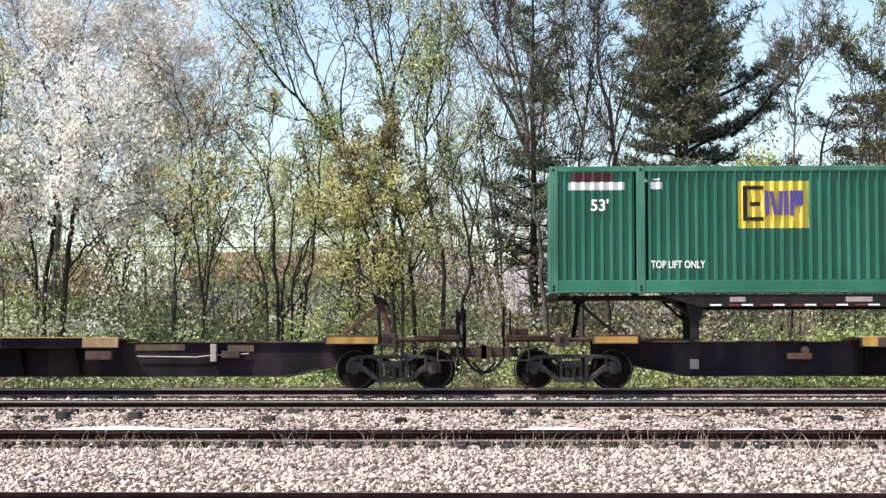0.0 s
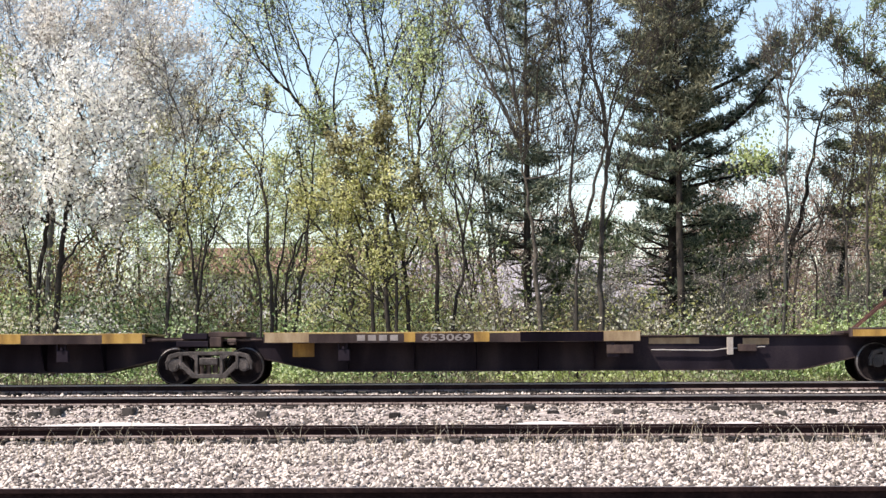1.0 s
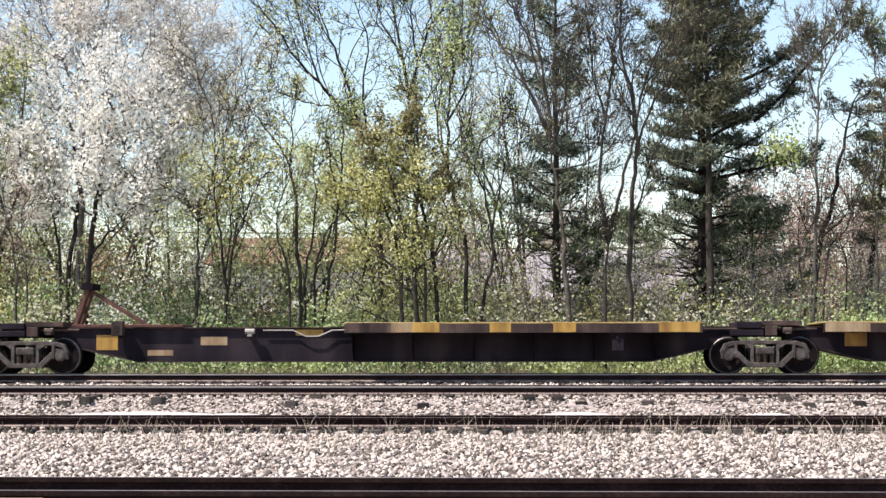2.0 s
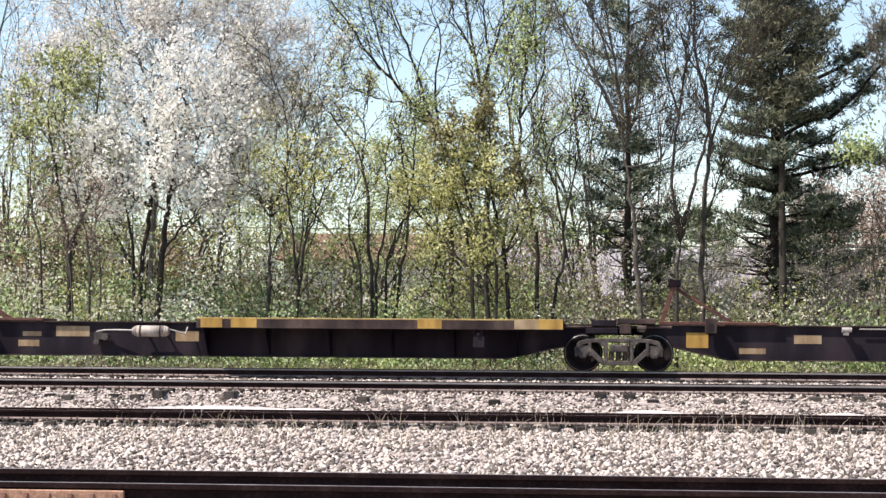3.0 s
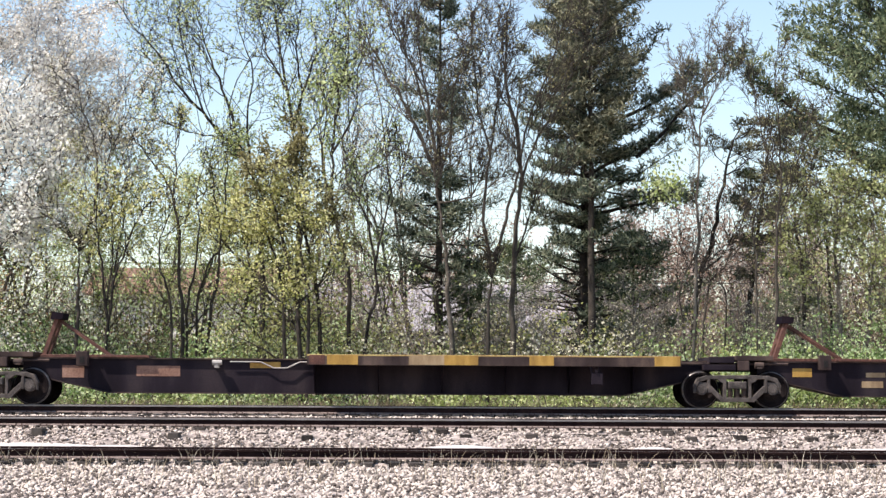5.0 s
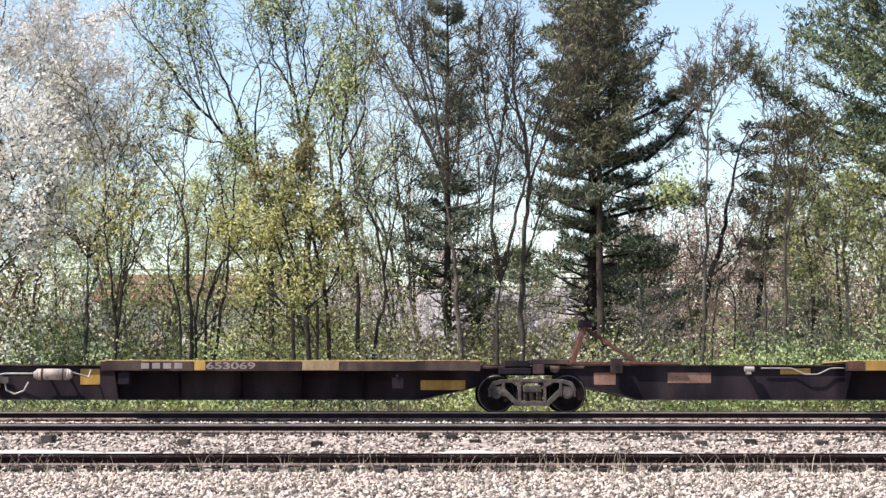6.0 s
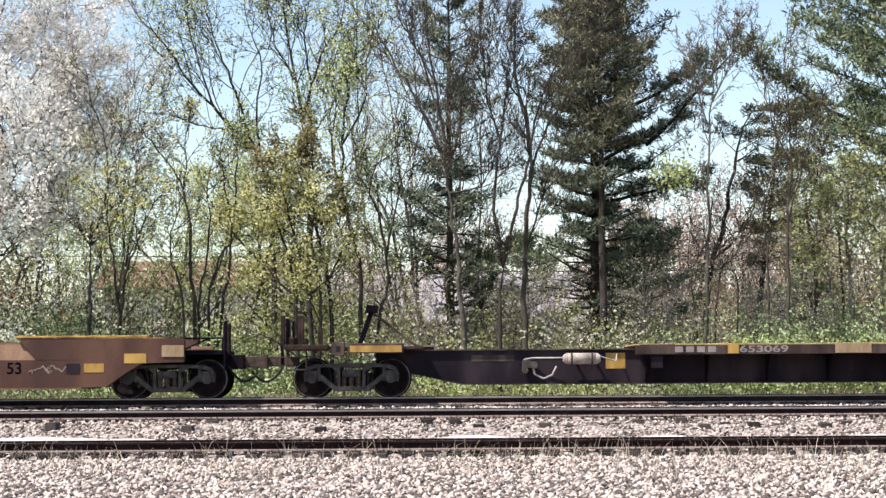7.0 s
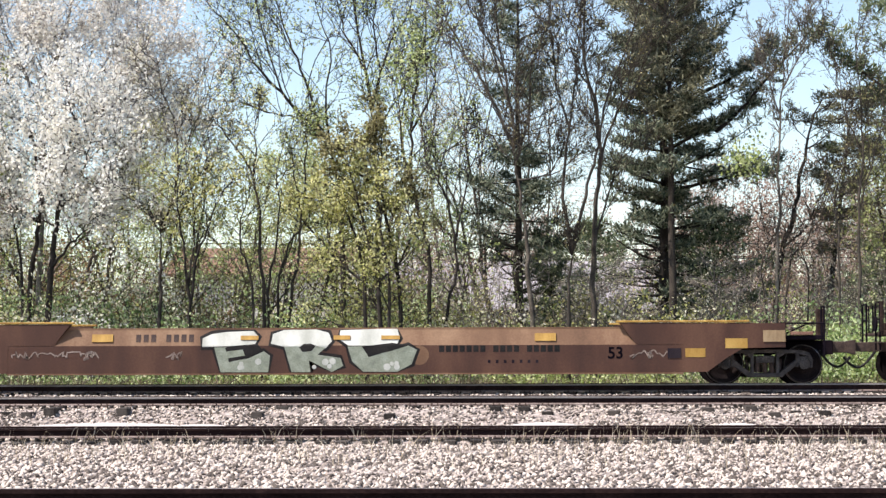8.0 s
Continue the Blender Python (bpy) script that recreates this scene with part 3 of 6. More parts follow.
def hitch(root, x_top, x_foot, x_strut, material=RUST_RED, top=2.08, base=1.10):
    """Raised trailer hitch: an upright leg, a fifth-wheel head and a diagonal strut."""
    bm = bmesh.new()
    for s in (-1, 1):
        beam(bm, (x_foot, base), (x_top, top - 0.10), 0.09, s * 0.10, s * 0.34)
    beam(bm, (x_foot + (x_top - x_foot) * 0.4, base + 0.37), (x_foot + (x_top - x_foot) * 0.55, base + 0.50), 0.09, -0.10, 0.10)
    upright = part("upright", bm, material, root, "rust-red hitch leg")
    sgn = 1 if x_strut > x_top else -1
    b = bmesh.new()
    prism(b, [(x_top - 0.14, top - 0.12), (x_top + 0.14, top - 0.12), (x_top + 0.10 + 0.06 * sgn, top + 0.02), (x_top - 0.12 + 0.02 * sgn, top + 0.05)], -0.40, 0.40)
    part("head", b, CAR_BLACK, upright, "black fifth-wheel plate")
    b = bmesh.new()
    for s in (-1, 1):
        beam(b, (x_top + 0.06 * sgn, top - 0.16), (x_strut, base + 0.02), 0.055, s * 0.14, s * 0.22)
    part("strut", b, CAR_SILL if material is not RUST_RED else material, root)
    part("hitch_base", worn(min(x_strut, x_foot) - 0.05, max(x_strut, x_foot) + 0.35, -0.42, 0.42, base - 0.02, base + 0.05), material, root)


def hitch_box(root, x, material=CAR_SILL):
    bm = worn(x - 0.13, x + 0.13, -0.86, -0.60, 0.88, 1.22, 0.012)
    b = part("latch_box", bm, material, root)
    part("slot", boxed(x - 0.05, x + 0.05, -0.868, -0.862, 0.95, 1.10), BLACK, b)


def spine_car(xl, xr, plat, ribs, patches, plain_marks, label):
    mid = (xl + xr) / 2
    root = rolling_thing("spine_car", mid, label, "flatcar", "units of the spine car")
    S = lambda u: u - mid
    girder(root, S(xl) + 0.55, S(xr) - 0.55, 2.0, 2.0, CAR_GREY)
    platform(root, S(plat[0]), S(plat[1]), [S(x) for x in ribs], [(S(a), S(b), m) for a, b, m in patches])
    for a, b, z0, z1, m in plain_marks:
        stripe(root, S(a), S(b), -0.502, z0, z1, m)
    return root, S


def articulation(root, x):
    """Bearing blocks and steps where two units meet over a shared bogie."""
    part("connector", worn(x - 0.95, x + 0.62, -0.36, 0.36, 0.84, 1.03, 0.012), CAR_BLACK, root)
    part("end_step", worn(x - 0.62, x - 0.05, -0.95, 0.95, 1.03, 1.17, 0.01), CAR_GREY, root)
    part("end_block", worn(x - 0.02, x + 0.85, -0.90, 0.90, 1.085, 1.20, 0.01), CAR_SILL, root)
    part("side_bearing", worn(x + 0.02, x + 0.28, -1.0, -0.6, 0.86, 1.08, 0.01), CAR_SILL, root)
    part("side_bearing", worn(x - 0.75, x - 0.02, -0.98, -0.62, 0.86, 0.99, 0.01), CAR_GREY, root)
    bm = bmesh.new()
    rod(bm, (x - 1.45, -0.80, 1.01), (x + 1.2, -0.80, 1.01), 0.03, sides=6)
    part("side_pipe", bm, CAR_SILL, root)
    bm = bmesh.new()
    rod(bm, (x + 0.42, -0.92, 0.98), (x + 0.62, -0.92, 0.98), 0.07, sides=10)
    box(bm, x + 0.46, x + 0.58, -0.98, -0.6, 0.90, 0.975)
    part("bearing_pad", bm, IRON, root)


# end unit nearest the container
root, S = spine_car(-18.72, -2.63, (-17.44, -8.88), [-15.55, -14.02, -12.6, -11.19, -9.9],
                    [(-14.23, -13.98, YELLOW), (-12.65, -12.3, YELLOW), (-17.4, -16.4, TAN), (-9.72, -8.9, TAN), (-11.6, -9.72, CAR_BLACK)],
                    [(-16.85, -16.35, 0.62, 0.93, YELLOW), (-8.65, -7.5, 0.88, 1.02, TAN), (-6.5, -5.9, 0.85, 1.0, TAN)],
                    "dark steel spine car unit with numbered side sill")
bracket(root, S(-15.6)), bracket(root, S(-9.5), 0.58, 0.95)
part("latch_box", worn(S(-9.65), S(-9.05), -1.28, -1.0, 0.66, 0.86), CAR_SILL, root)
bm = bmesh.new()
pipe(bm, [(S(-8.6), -0.56, 0.74), (S(-7.2), -0.56, 0.72), (S(-6.9), -0.56, 0.76), (S(-6.0), -0.56, 0.80)], 0.016)
part("air_pipe", bm, PALE, root)
part("pipe_strap", worn(S(-6.87), S(-6.74), -0.72, -0.50, 0.62, 1.02), TANK, root, "pale upright pipe strap")
part("brake_valve", worn(S(-6.62), S(-6.2), -0.66, -0.50, 0.70, 0.86), CAR_SILL, root)
articulation(root, S(-18.72))
NUMBER_UNIT = [(root, S, -15.2)]

# middle units: plain sill at one end, platform at the other
UNITS = [
    (-35.64, -18.72, (-28.24, -20.14), [(-28.2, -27.18, CAR_SILL), (-27.18, -26.7, TAN), (-26.7, -26.08, YELLOW), (-24.94, -24.46, YELLOW), (-23.5, -22.99, YELLOW), (-21.12, -20.2, YELLOW)],
     [(-34.1, -33.6, 0.55, 0.9, YELLOW), (-32.9, -32.3, 0.42, 0.55, TAN), (-31.66, -31.04, 0.66, 0.86, TAN), (-29.45, -28.81, 0.88, 1.02, YELLOW)], -33.55, None),
    (-52.66, -35.64, (-45.30, -36.9), [(-45.2, -44.7, YELLOW), (-44.5, -43.9, YELLOW), (-40.2, -39.65, YELLOW), (-38.0, -37.45, TAN), (-37.45, -36.9, YELLOW)],
     [(-51.3, -50.85, 0.72, 0.92, YELLOW), (-49.6, -49.15, 0.72, 0.83, TAN), (-49.7, -49.2, 0.48, 0.63, TAN), (-48.8, -48.0, 0.72, 0.96, TAN), (-45.95, -45.4, 0.62, 0.86, TAN)], -50.6, (-46.85, -46.1)),
    (-69.55, -52.66, (-62.45, -53.98), [(-62.4, -62.05, RUST_RED), (-62.0, -61.3, YELLOW), (-60.15, -59.35, TAN), (-59.35, -58.58, YELLOW), (-57.42, -56.87, YELLOW), (-54.58, -54.0, YELLOW)],
     [(-68.1, -67.6, 0.62, 0.9, PINKISH), (-66.4, -65.4, 0.66, 0.9, PINKISH), (-63.8, -63.1, 0.86, 1.0, YELLOW)], -67.6, None),
]
for xl, xr, plat, patches, marks, box_u, tank in UNITS:
    n = 6
    ribs = [plat[0] + 0.15 + i * (plat[1] - plat[0] - 1.2) / (n - 1) for i in range(n)]
    root, S = spine_car(xl, xr, plat, ribs, patches, marks, "weathered dark grey spine car unit with yellow stripes")
    bracket(root, S(plat[1] - 1.9))
    hitch_box(root, S(box_u))
    hitch(root, S(xl + 1.27), S(xl + 0.98), S(box_u + 0.55))
    part("shelf", worn(S(box_u + 0.3), S(box_u + 1.5), -0.62, 0.62, 1.082, 1.14, 0.006), RUST_RED, root, "rust-red hitch shelf")
    articulation(root, S(xl))
    if tank:
        air_tank(root, S(tank[0]), S(tank[1]))
    else:
        bm = bmesh.new()
        x = S(box_u + 3.05)
        rod(bm, (x - 0.1, -0.66, 0.98), (x + 0.12, -0.66, 0.98), 0.06, sides=10)
        box(bm, x - 0.05, x + 0.05, -0.70, -0.50, 0.86, 0.98)
        part("brake_valve", bm, PALE, root)
        bm = bmesh.new()
        pipe(bm, [(x + 0.3, -0.58, 1.0), (x + 1.0, -0.58, 1.0), (x + 1.3, -0.60, 0.86), (x + 1.6, -0.60, 0.86), (x + 1.9, -0.58, 1.0), (x + 2.5, -0.58, 1.01)], 0.016)
        part("air_pipe", bm, PALE, root)

# far end unit, next to the well car
root, S = spine_car(-85.74, -69.55, (-79.30, -70.74), [-79.0, -77.6, -76.2, -74.8, -73.4],
                    [(-77.2, -76.95, YELLOW), (-74.76, -73.94, TAN), (-79.2, -78.4, CAR_SILL), (-72.2, -71.0, CAR_SILL)],
                    [(-72.09, -71.06, 0.5, 0.72, YELLOW), (-79.9, -79.45, 0.62, 0.98, YELLOW), (-83.0, -82.0, 0.8, 0.95, CAR_SILL)],
                    "dark steel spine car unit with number and air tank")
bracket(root, S(-72.6)), bracket(root, S(-78.8), 0.62, 0.95)
air_tank(root, S(-80.85), S(-80.1))
bm = bmesh.new()
pipe(bm, [(S(-81.6), -0.70, 0.72), (S(-81.55), -0.72, 0.50), (S(-81.35), -0.74, 0.40), (S(-81.15), -0.72, 0.48), (S(-81.05), -0.70, 0.68)], 0.022)
part("brake_hose", bm, PALE, root, "looped pale brake hose")
hitch(root, S(-85.3), S(-85.62), S(-84.2), CAR_BLACK)
NUMBER_UNIT.append((root, S, -78.3))
for root, S, u in NUMBER_UNIT:
    # reporting mark as plain bars, fleet number in figures
    for i in range(4):
        part("mark_bar", boxed(S(u) + 0.25 * i - 0.1, S(u) + 0.25 * i + 0.08, -1.311, -1.3055, 0.975, 1.105), GREYTEXT, root)
    lettering("fleet_number", "653069", 0.21, pose(S(u) + 1.36, -1.304, 0.972, 90, 0, 0) @ Matrix.Diagonal((1.78, 1, 1, 1)), GREYTEXT, root)


def car_end(root, x, sgn, y_a=1.87, y_b=3.1, box_at=1.65):
    """Car end over a bogie: deck block, yellow sill, handrails, coupler, hoses."""
    part("end_deck", worn(min(x, x + sgn * 3.2), max(x, x + sgn * 3.2), -0.95, 0.95, 1.085, 1.16, 0.01), CAR_SILL, root)
    a, b = sorted((x + sgn * y_a, x + sgn * y_b))
    sill = part("end_sill", worn(a, b, -1.28, -0.95, 1.0, 1.22, 0.015), CAR_SILL, root)
    part("sill_stripe", boxed(a + 0.04, b - 0.04, -1.287, -1.282, 1.02, 1.17), YELLOW, sill)
    c, d = sorted((x + sgn * 0.05, x + sgn * 1.05))
    part("end_sill", worn(c, d, -1.28, -0.95, 1.08, 1.20, 0.015), END_BROWN, root)
    lb = part("latch_box", worn(x + sgn * box_at - 0.15, x + sgn * box_at + 0.15, -1.30, -1.0, 0.95, 1.25, 0.012), CAR_SILL, root)
    part("slot", boxed(x + sgn * box_at - 0.05, x + sgn * box_at + 0.05, -1.307, -1.302, 1.03, 1.16), BLACK, lb)
    for y in (-1.05, -0.55, 0.55, 1.05):
        for ax, z0, z1, rad in ((x - sgn * 0.02, 0.75, 1.85, 0.022), (x + sgn * 0.13, 1.16, 1.80, 0.018)):
            bm = bmesh.new()
            rod(bm, (ax, y, z0), (ax, y, z1), rad, sides=6)
            part("end_post", bm, CAR_BLACK, root)
    for z in (1.45, 1.83):
        for y in (-1.05, 0.55):
            bm = bmesh.new()
            rod(bm, (x - sgn * 0.02, y, z), (x - sgn * 0.02, y + 0.5, z), 0.018, sides=6)
            part("end_rail", bm, CAR_BLACK, root)
    bm = worn(min(x + sgn * 0.3, x - sgn * 0.45), max(x + sgn * 0.3, x - sgn * 0.45), -0.12, 0.12, 0.72, 0.94, 0.02)
    prism(bm, [(x - sgn * 0.42, 0.66), (x - sgn * 0.66, 0.72), (x - sgn * 0.66, 0.95), (x - sgn * 0.42, 1.0)], -0.2, 0.2)
    part("coupler", bm, IRON, root, "cast knuckle coupler")
    bm = bmesh.new()
    pts = [(x - sgn * (0.02 + 0.09 * i), -0.42, 0.72 - 0.36 * math.sin(math.pi * min(1, i / 9.0))) for i in range(9)]
    pipe(bm, pts, 0.032)
    part("brake_hose", bm, BLACK, root)
    part("end_box", worn(min(x + sgn * 0.12, x + sgn * 0.55), max(x + sgn * 0.12, x + sgn * 0.55), -0.85, -0.35, 1.165, 1.36, 0.015), END_BROWN, root, "rusty brown brake gear box")
    bm = bmesh.new()
    rod(bm, (x - sgn * 0.06, -0.62, 1.35), (x - sgn * 0.02, -0.62, 1.35), 0.18, sides=18)
    part("brake_wheel", bm, CAR_BLACK, root)
    bm = bmesh.new()
    rod(bm, (x + sgn * 0.1, -1.2, 0.62), (x + sgn * 0.1, -1.2, 1.10), 0.018, sides=6)
    rod(bm, (x + sgn * 0.55, -1.2, 0.62), (x + sgn * 0.55, -1.2, 1.10), 0.018, sides=6)
    rod(bm, (x + sgn * 0.1, -1.2, 0.63), (x + sgn * 0.55, -1.2, 0.63), 0.02, sides=6)
    rod(bm, (x - sgn * 0.3, -1.15, 0.92), (x + sgn * 0.9, -1.15, 0.92), 0.014, sides=6)
    part("step", bm, CAR_SILL, root)


# end fittings of the first and last unit
first_unit, last_unit = NUMBER_UNIT[0], NUMBER_UNIT[1]
car_end(first_unit[0], first_unit[1](-1.06), -1)
hitch(first_unit[0], first_unit[1](-2.98), first_unit[1](-2.72), first_unit[1](-4.0), RUST_RED)
car_end(last_unit[0], last_unit[1](-87.3), 1, 1.5, 2.75, 1.27)
for dx, wide in ((0.02, 0.04), (0.42, 0.07), (0.86, 0.05)):
    x = last_unit[1](-87.3) + dx
    part("end_stanchion", worn(x - wide, x + wide, -1.12, -0.98, 1.165, 1.86 - 0.3 * (dx > 0.8), 0.01), END_BROWN, last_unit[0], "rusty upright end stanchion")

# the car under the container
root = rolling_thing("spine_car", 9.3, "dark spine car unit carrying a green container on chassis", "flatcar", "units of the spine car")
S = lambda u: u - 9.3
girder(root, S(1.9), S(16.6), 2.2, 2.2, CAR_GREY)
car_end(root, S(-0.10), 1, 2.0, 3.05, 1.3)
hitch(root, S(1.62), S(1.48), S(2.66), CAR_BLACK)
platform(root, S(7.9), S(15.5), [S(8.1), S(9.6), S(11.1), S(12.6)], [(S(7.95), S(8.3), YELLOW), (S(8.6), S(9.6), TAN)])
for a, b, m in ((3.3, 4.1, TAN), (4.35, 5.2, TAN), (6.8, 7.4, YELLOW), (5.6, 6.4, CAR_SILL)):
    stripe(root, S(a), S(b), -0.572, 1.052, 1.08, m)
stripe(root, S(4.15), S(4.35), -0.502, 0.44, 0.66, PALE, "placard")
bm = bmesh.new()
box(bm, S(6.35), S(6.9), -0.70, -0.50, 0.66, 0.80)
rod(bm, (S(6.75), -0.72, 0.86), (S(6.75), -0.5, 0.86), 0.09, sides=10)
part("brake_valve", bm, PINKISH, root)
part("shelf", worn(S(2.5), S(4.0), -0.62, 0.62, 1.085, 1.14, 0.006), RUST_RED, root, "rust-red hitch shelf")


# container chassis and container
def build_chassis():
    root = rolling_thing("container_chassis", 9.0, "black container chassis with red and white reflectors", "trailer chassis")
    S = lambda u: u - 9.0
    part("gooseneck", worn(S(0.95), S(4.0), -0.42, 0.42, 2.03, 2.125, 0.01), BLACK, root)
    part("front_bolster", worn(S(0.90), S(1.12), -1.21, 1.21, 2.02, 2.13, 0.012), BLACK, root)
    bm = bmesh.new()
    prism(bm, [(S(3.4), 2.12), (S(16.9), 2.12), (S(16.9), 1.84), (S(4.3), 1.84)], -1.20, -1.08)
    prism(bm, [(S(3.4), 2.12), (S(16.9), 2.12), (S(16.9), 1.84), (S(4.3), 1.84)], 1.08, 1.20)
    part("main_rail", bm, BLACK, root)
    for x in (4.5, 7.0, 9.5, 12.0, 14.5):
        part("cross_member", boxed(S(x), S(x + 0.1), -1.078, 1.078, 1.88, 2.08), BLACK, root)
    x, i = 4.55, 0
    while x < 12.0:
        stripe(root, S(x), S(x + 0.26), -1.202, 1.86, 1.90, REFLECT_RED if i % 2 else WHITE, "reflector")
        x += 0.29 if i % 2 else 0.42
        i += 1
    for a, b in ((5.0, 5.35), (7.6, 8.2), (8.6, 9.6)):
        stripe(root, S(a), S(b), -1.202, 1.95, 2.06, PALE, "placard")
    for s in (-1, 1):
        bm = worn(S(4.12), S(4.32), s * 0.95 - 0.07, s * 0.95 + 0.07, 1.12, 2.02, 0.01)
        box(bm, S(4.05), S(4.39), s * 0.95 - 0.14, s * 0.95 + 0.14, 1.085, 1.118)
        beam(bm, (S(3.62), 2.05), (S(4.10), 1.62), 0.06, s * 0.95 - 0.03, s * 0.95 + 0.03)
        prism(bm, [(S(4.0), 2.08), (S(4.5), 2.08), (S(4.34), 1.55), (S(4.10), 1.55)], s * 0.95 - 0.09, s * 0.95 + 0.09)
        part("landing_leg", bm, BLACK, root)
    for s in (-1, 1):
        b = bmesh.new()
        rod(b, (S(14.6), s * 1.15, 1.68), (S(14.6), s * 0.7, 1.68), 0.5, sides=24)
        part("tyre", b, BLACK, root)
    return root


def build_container():
    x0, x1, z0, z1, w = -8.075, 8.075, 2.14, 5.04, 1.22
    root = rolling_thing("shipping_container", 0.93 + 8.075, "green corrugated shipping container with yellow logo panel", "container")
    face, back = -w + 0.006, -w + 0.076

    def outline(a, b):
        """Corrugation in x and y from a to b."""
        pts, pitch = [], 0.214
        k = math.floor((a - x0) / pitch)
        x = x0 + k * pitch
        while x < b:
            for dx, y in ((0.0, back), (0.095, back), (0.125, face), (0.160, face), (0.190, back)):
                if a <= x + dx <= b:
                    pts.append((x + dx, y))
            x += pitch
        return pts

    def sheet(a, b, za, zb, off, material, name, parent, label=""):
        bm = bmesh.new()
        pts = outline(a, b)
        lo = [bm.verts.new((x, y - off, za)) for x, y in pts]
        hi = [bm.verts.new((x, y - off, zb)) for x, y in pts]
        for i in range(len(pts) - 1):
            bm.faces.new((lo[i], lo[i + 1], hi[i + 1], hi[i]))
        ob = part(name, bm, material, parent, label)
        if off == 0:
            m = ob.modifiers.new("thickness", "SOLIDIFY")
            m.thickness = 0.003
        return ob

    posts = [x0, x0 + 1.975, x1 - 2.175, x1 - 0.2]
    edges = [x0 + 0.2, x0 + 1.975, x0 + 2.175, x1 - 2.175, x1 - 1.975, x1 - 0.2]
    for a, b in zip(edges[0::2], edges[1::2]):
        sheet(a, b, z0 + 0.31, z1 - 0.13, 0, GREEN, "side_panel", root, "corrugated green side panel")
    bm = bmesh.new()
    box(bm, x0 + 0.2, x1 - 0.2, w - 0.05, w, z0 + 0.31, z1 - 0.13)
    box(bm, x0 + 0.02, x0 + 0.06, -w + 0.18, w - 0.18, z0 + 0.2, z1 - 0.13)
    box(bm, x1 - 0.06, x1 - 0.02, -w + 0.18, w - 0.18, z0 + 0.2, z1 - 0.13)
    box(bm, x0 + 0.05, x1 - 0.05, -w + 0.06, w - 0.06, z1 - 0.06, z1 - 0.02)
    part("shell", bm, GREEN, root)
    for x in posts:
        for s in (-1, 1):
            p = part("corner_post", worn(x, x + 0.2, s * (w - 0.09) - 0.09, s * (w - 0.09) + 0.09, z0, z1, 0.012), GREEN_EDGE, root, "chalky pale green post")
            if s < 0:
                for z in (z0 + 0.08, z0 + 0.16, z1 - 0.08):
                    part("casting_hole", boxed(x + 0.07, x + 0.13, -w - 0.0045, -w - 0.0015, z - 0.028, z + 0.028), BLACK, p)
    for a, b in ((x0 + 0.203, x0 + 1.972), (x0 + 2.178, x1 - 2.178), (x1 - 1.972, x1 - 0.203)):
        part("bottom_rail", worn(a, b, -w, -w + 0.12, z0 + 0.01, z0 + 0.305, 0.012), GREEN, root)
        part("top_rail", worn(a, b, -w + 0.004, -w + 0.10, z1 - 0.128, z1 - 0.004, 0.012), GREEN_EDGE, root)
        part("bottom_lip", worn(a, b, -w - 0.014, -w - 0.002, z0 + 0.03, z0 + 0.055, 0.004), GREEN_EDGE, root)
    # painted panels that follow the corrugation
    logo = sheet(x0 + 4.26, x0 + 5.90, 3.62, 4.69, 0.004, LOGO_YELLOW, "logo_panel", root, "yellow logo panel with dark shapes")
    ux = x0 + 4.38

    def flat(a, b, za, zb, material, name):
        part(name, boxed(ux + a, ux + b, face - 0.012, face - 0.006, za, zb), material, logo)

    flat(0.0, 0.10, 3.78, 4.58, BLACK, "black_shape")
    for z in (3.78, 4.49):
        flat(0.102, 0.46, z, z + 0.09, BLACK, "black_shape")
    flat(0.16, 0.39, 4.12, 4.21, BLACK, "black_shape")
    # slanting purple strokes beside a purple bar and block
    for x_a, x_b in ((0.53, 0.56), (0.64, 0.74), (0.86, 0.84), (0.97, 0.98)):
        bm = bmesh.new()
        beam(bm, (ux + x_a, 4.46), (ux + x_b, 3.92), 0.09, face - 0.012, face - 0.006)
        part("purple_shape", bm, LOGO_PURPLE, logo)
    flat(1.06, 1.15, 3.90, 4.47, LOGO_PURPLE, "purple_shape")
    flat(1.165, 1.36, 4.13, 4.47, LOGO_PURPLE, "purple_shape")
    sheet(x0 + 0.42, x0 + 1.80, 4.50, 4.68, 0.004, WHITE, "white_panel", root)
    sheet(x0 + 0.46, x0 + 1.46, 4.70, 4.88, 0.004, DARK_RED, "red_panel", root)
    sheet(x0 + 2.28, x0 + 2.60, 4.52, 4.68, 0.004, WHITE, "white_panel", root)
    sheet(x0 + 2.34, x0 + 2.54, 4.72, 4.76, 0.004, WHITE, "white_panel", root)
    lettering("size_mark", "53'", 0.36, pose(x0 + 0.93, face - 0.004, 4.03, 90, 0, 0), WHITE, root)
    lettering("lift_sign", "TOP LIFT ONLY", 0.235, pose(x0 + 2.30, face - 0.004, 2.72, 90, 0, 0) @ Matrix.Diagonal((0.74, 1, 1, 1)), WHITE, root)
    return root


build_chassis()
build_container()


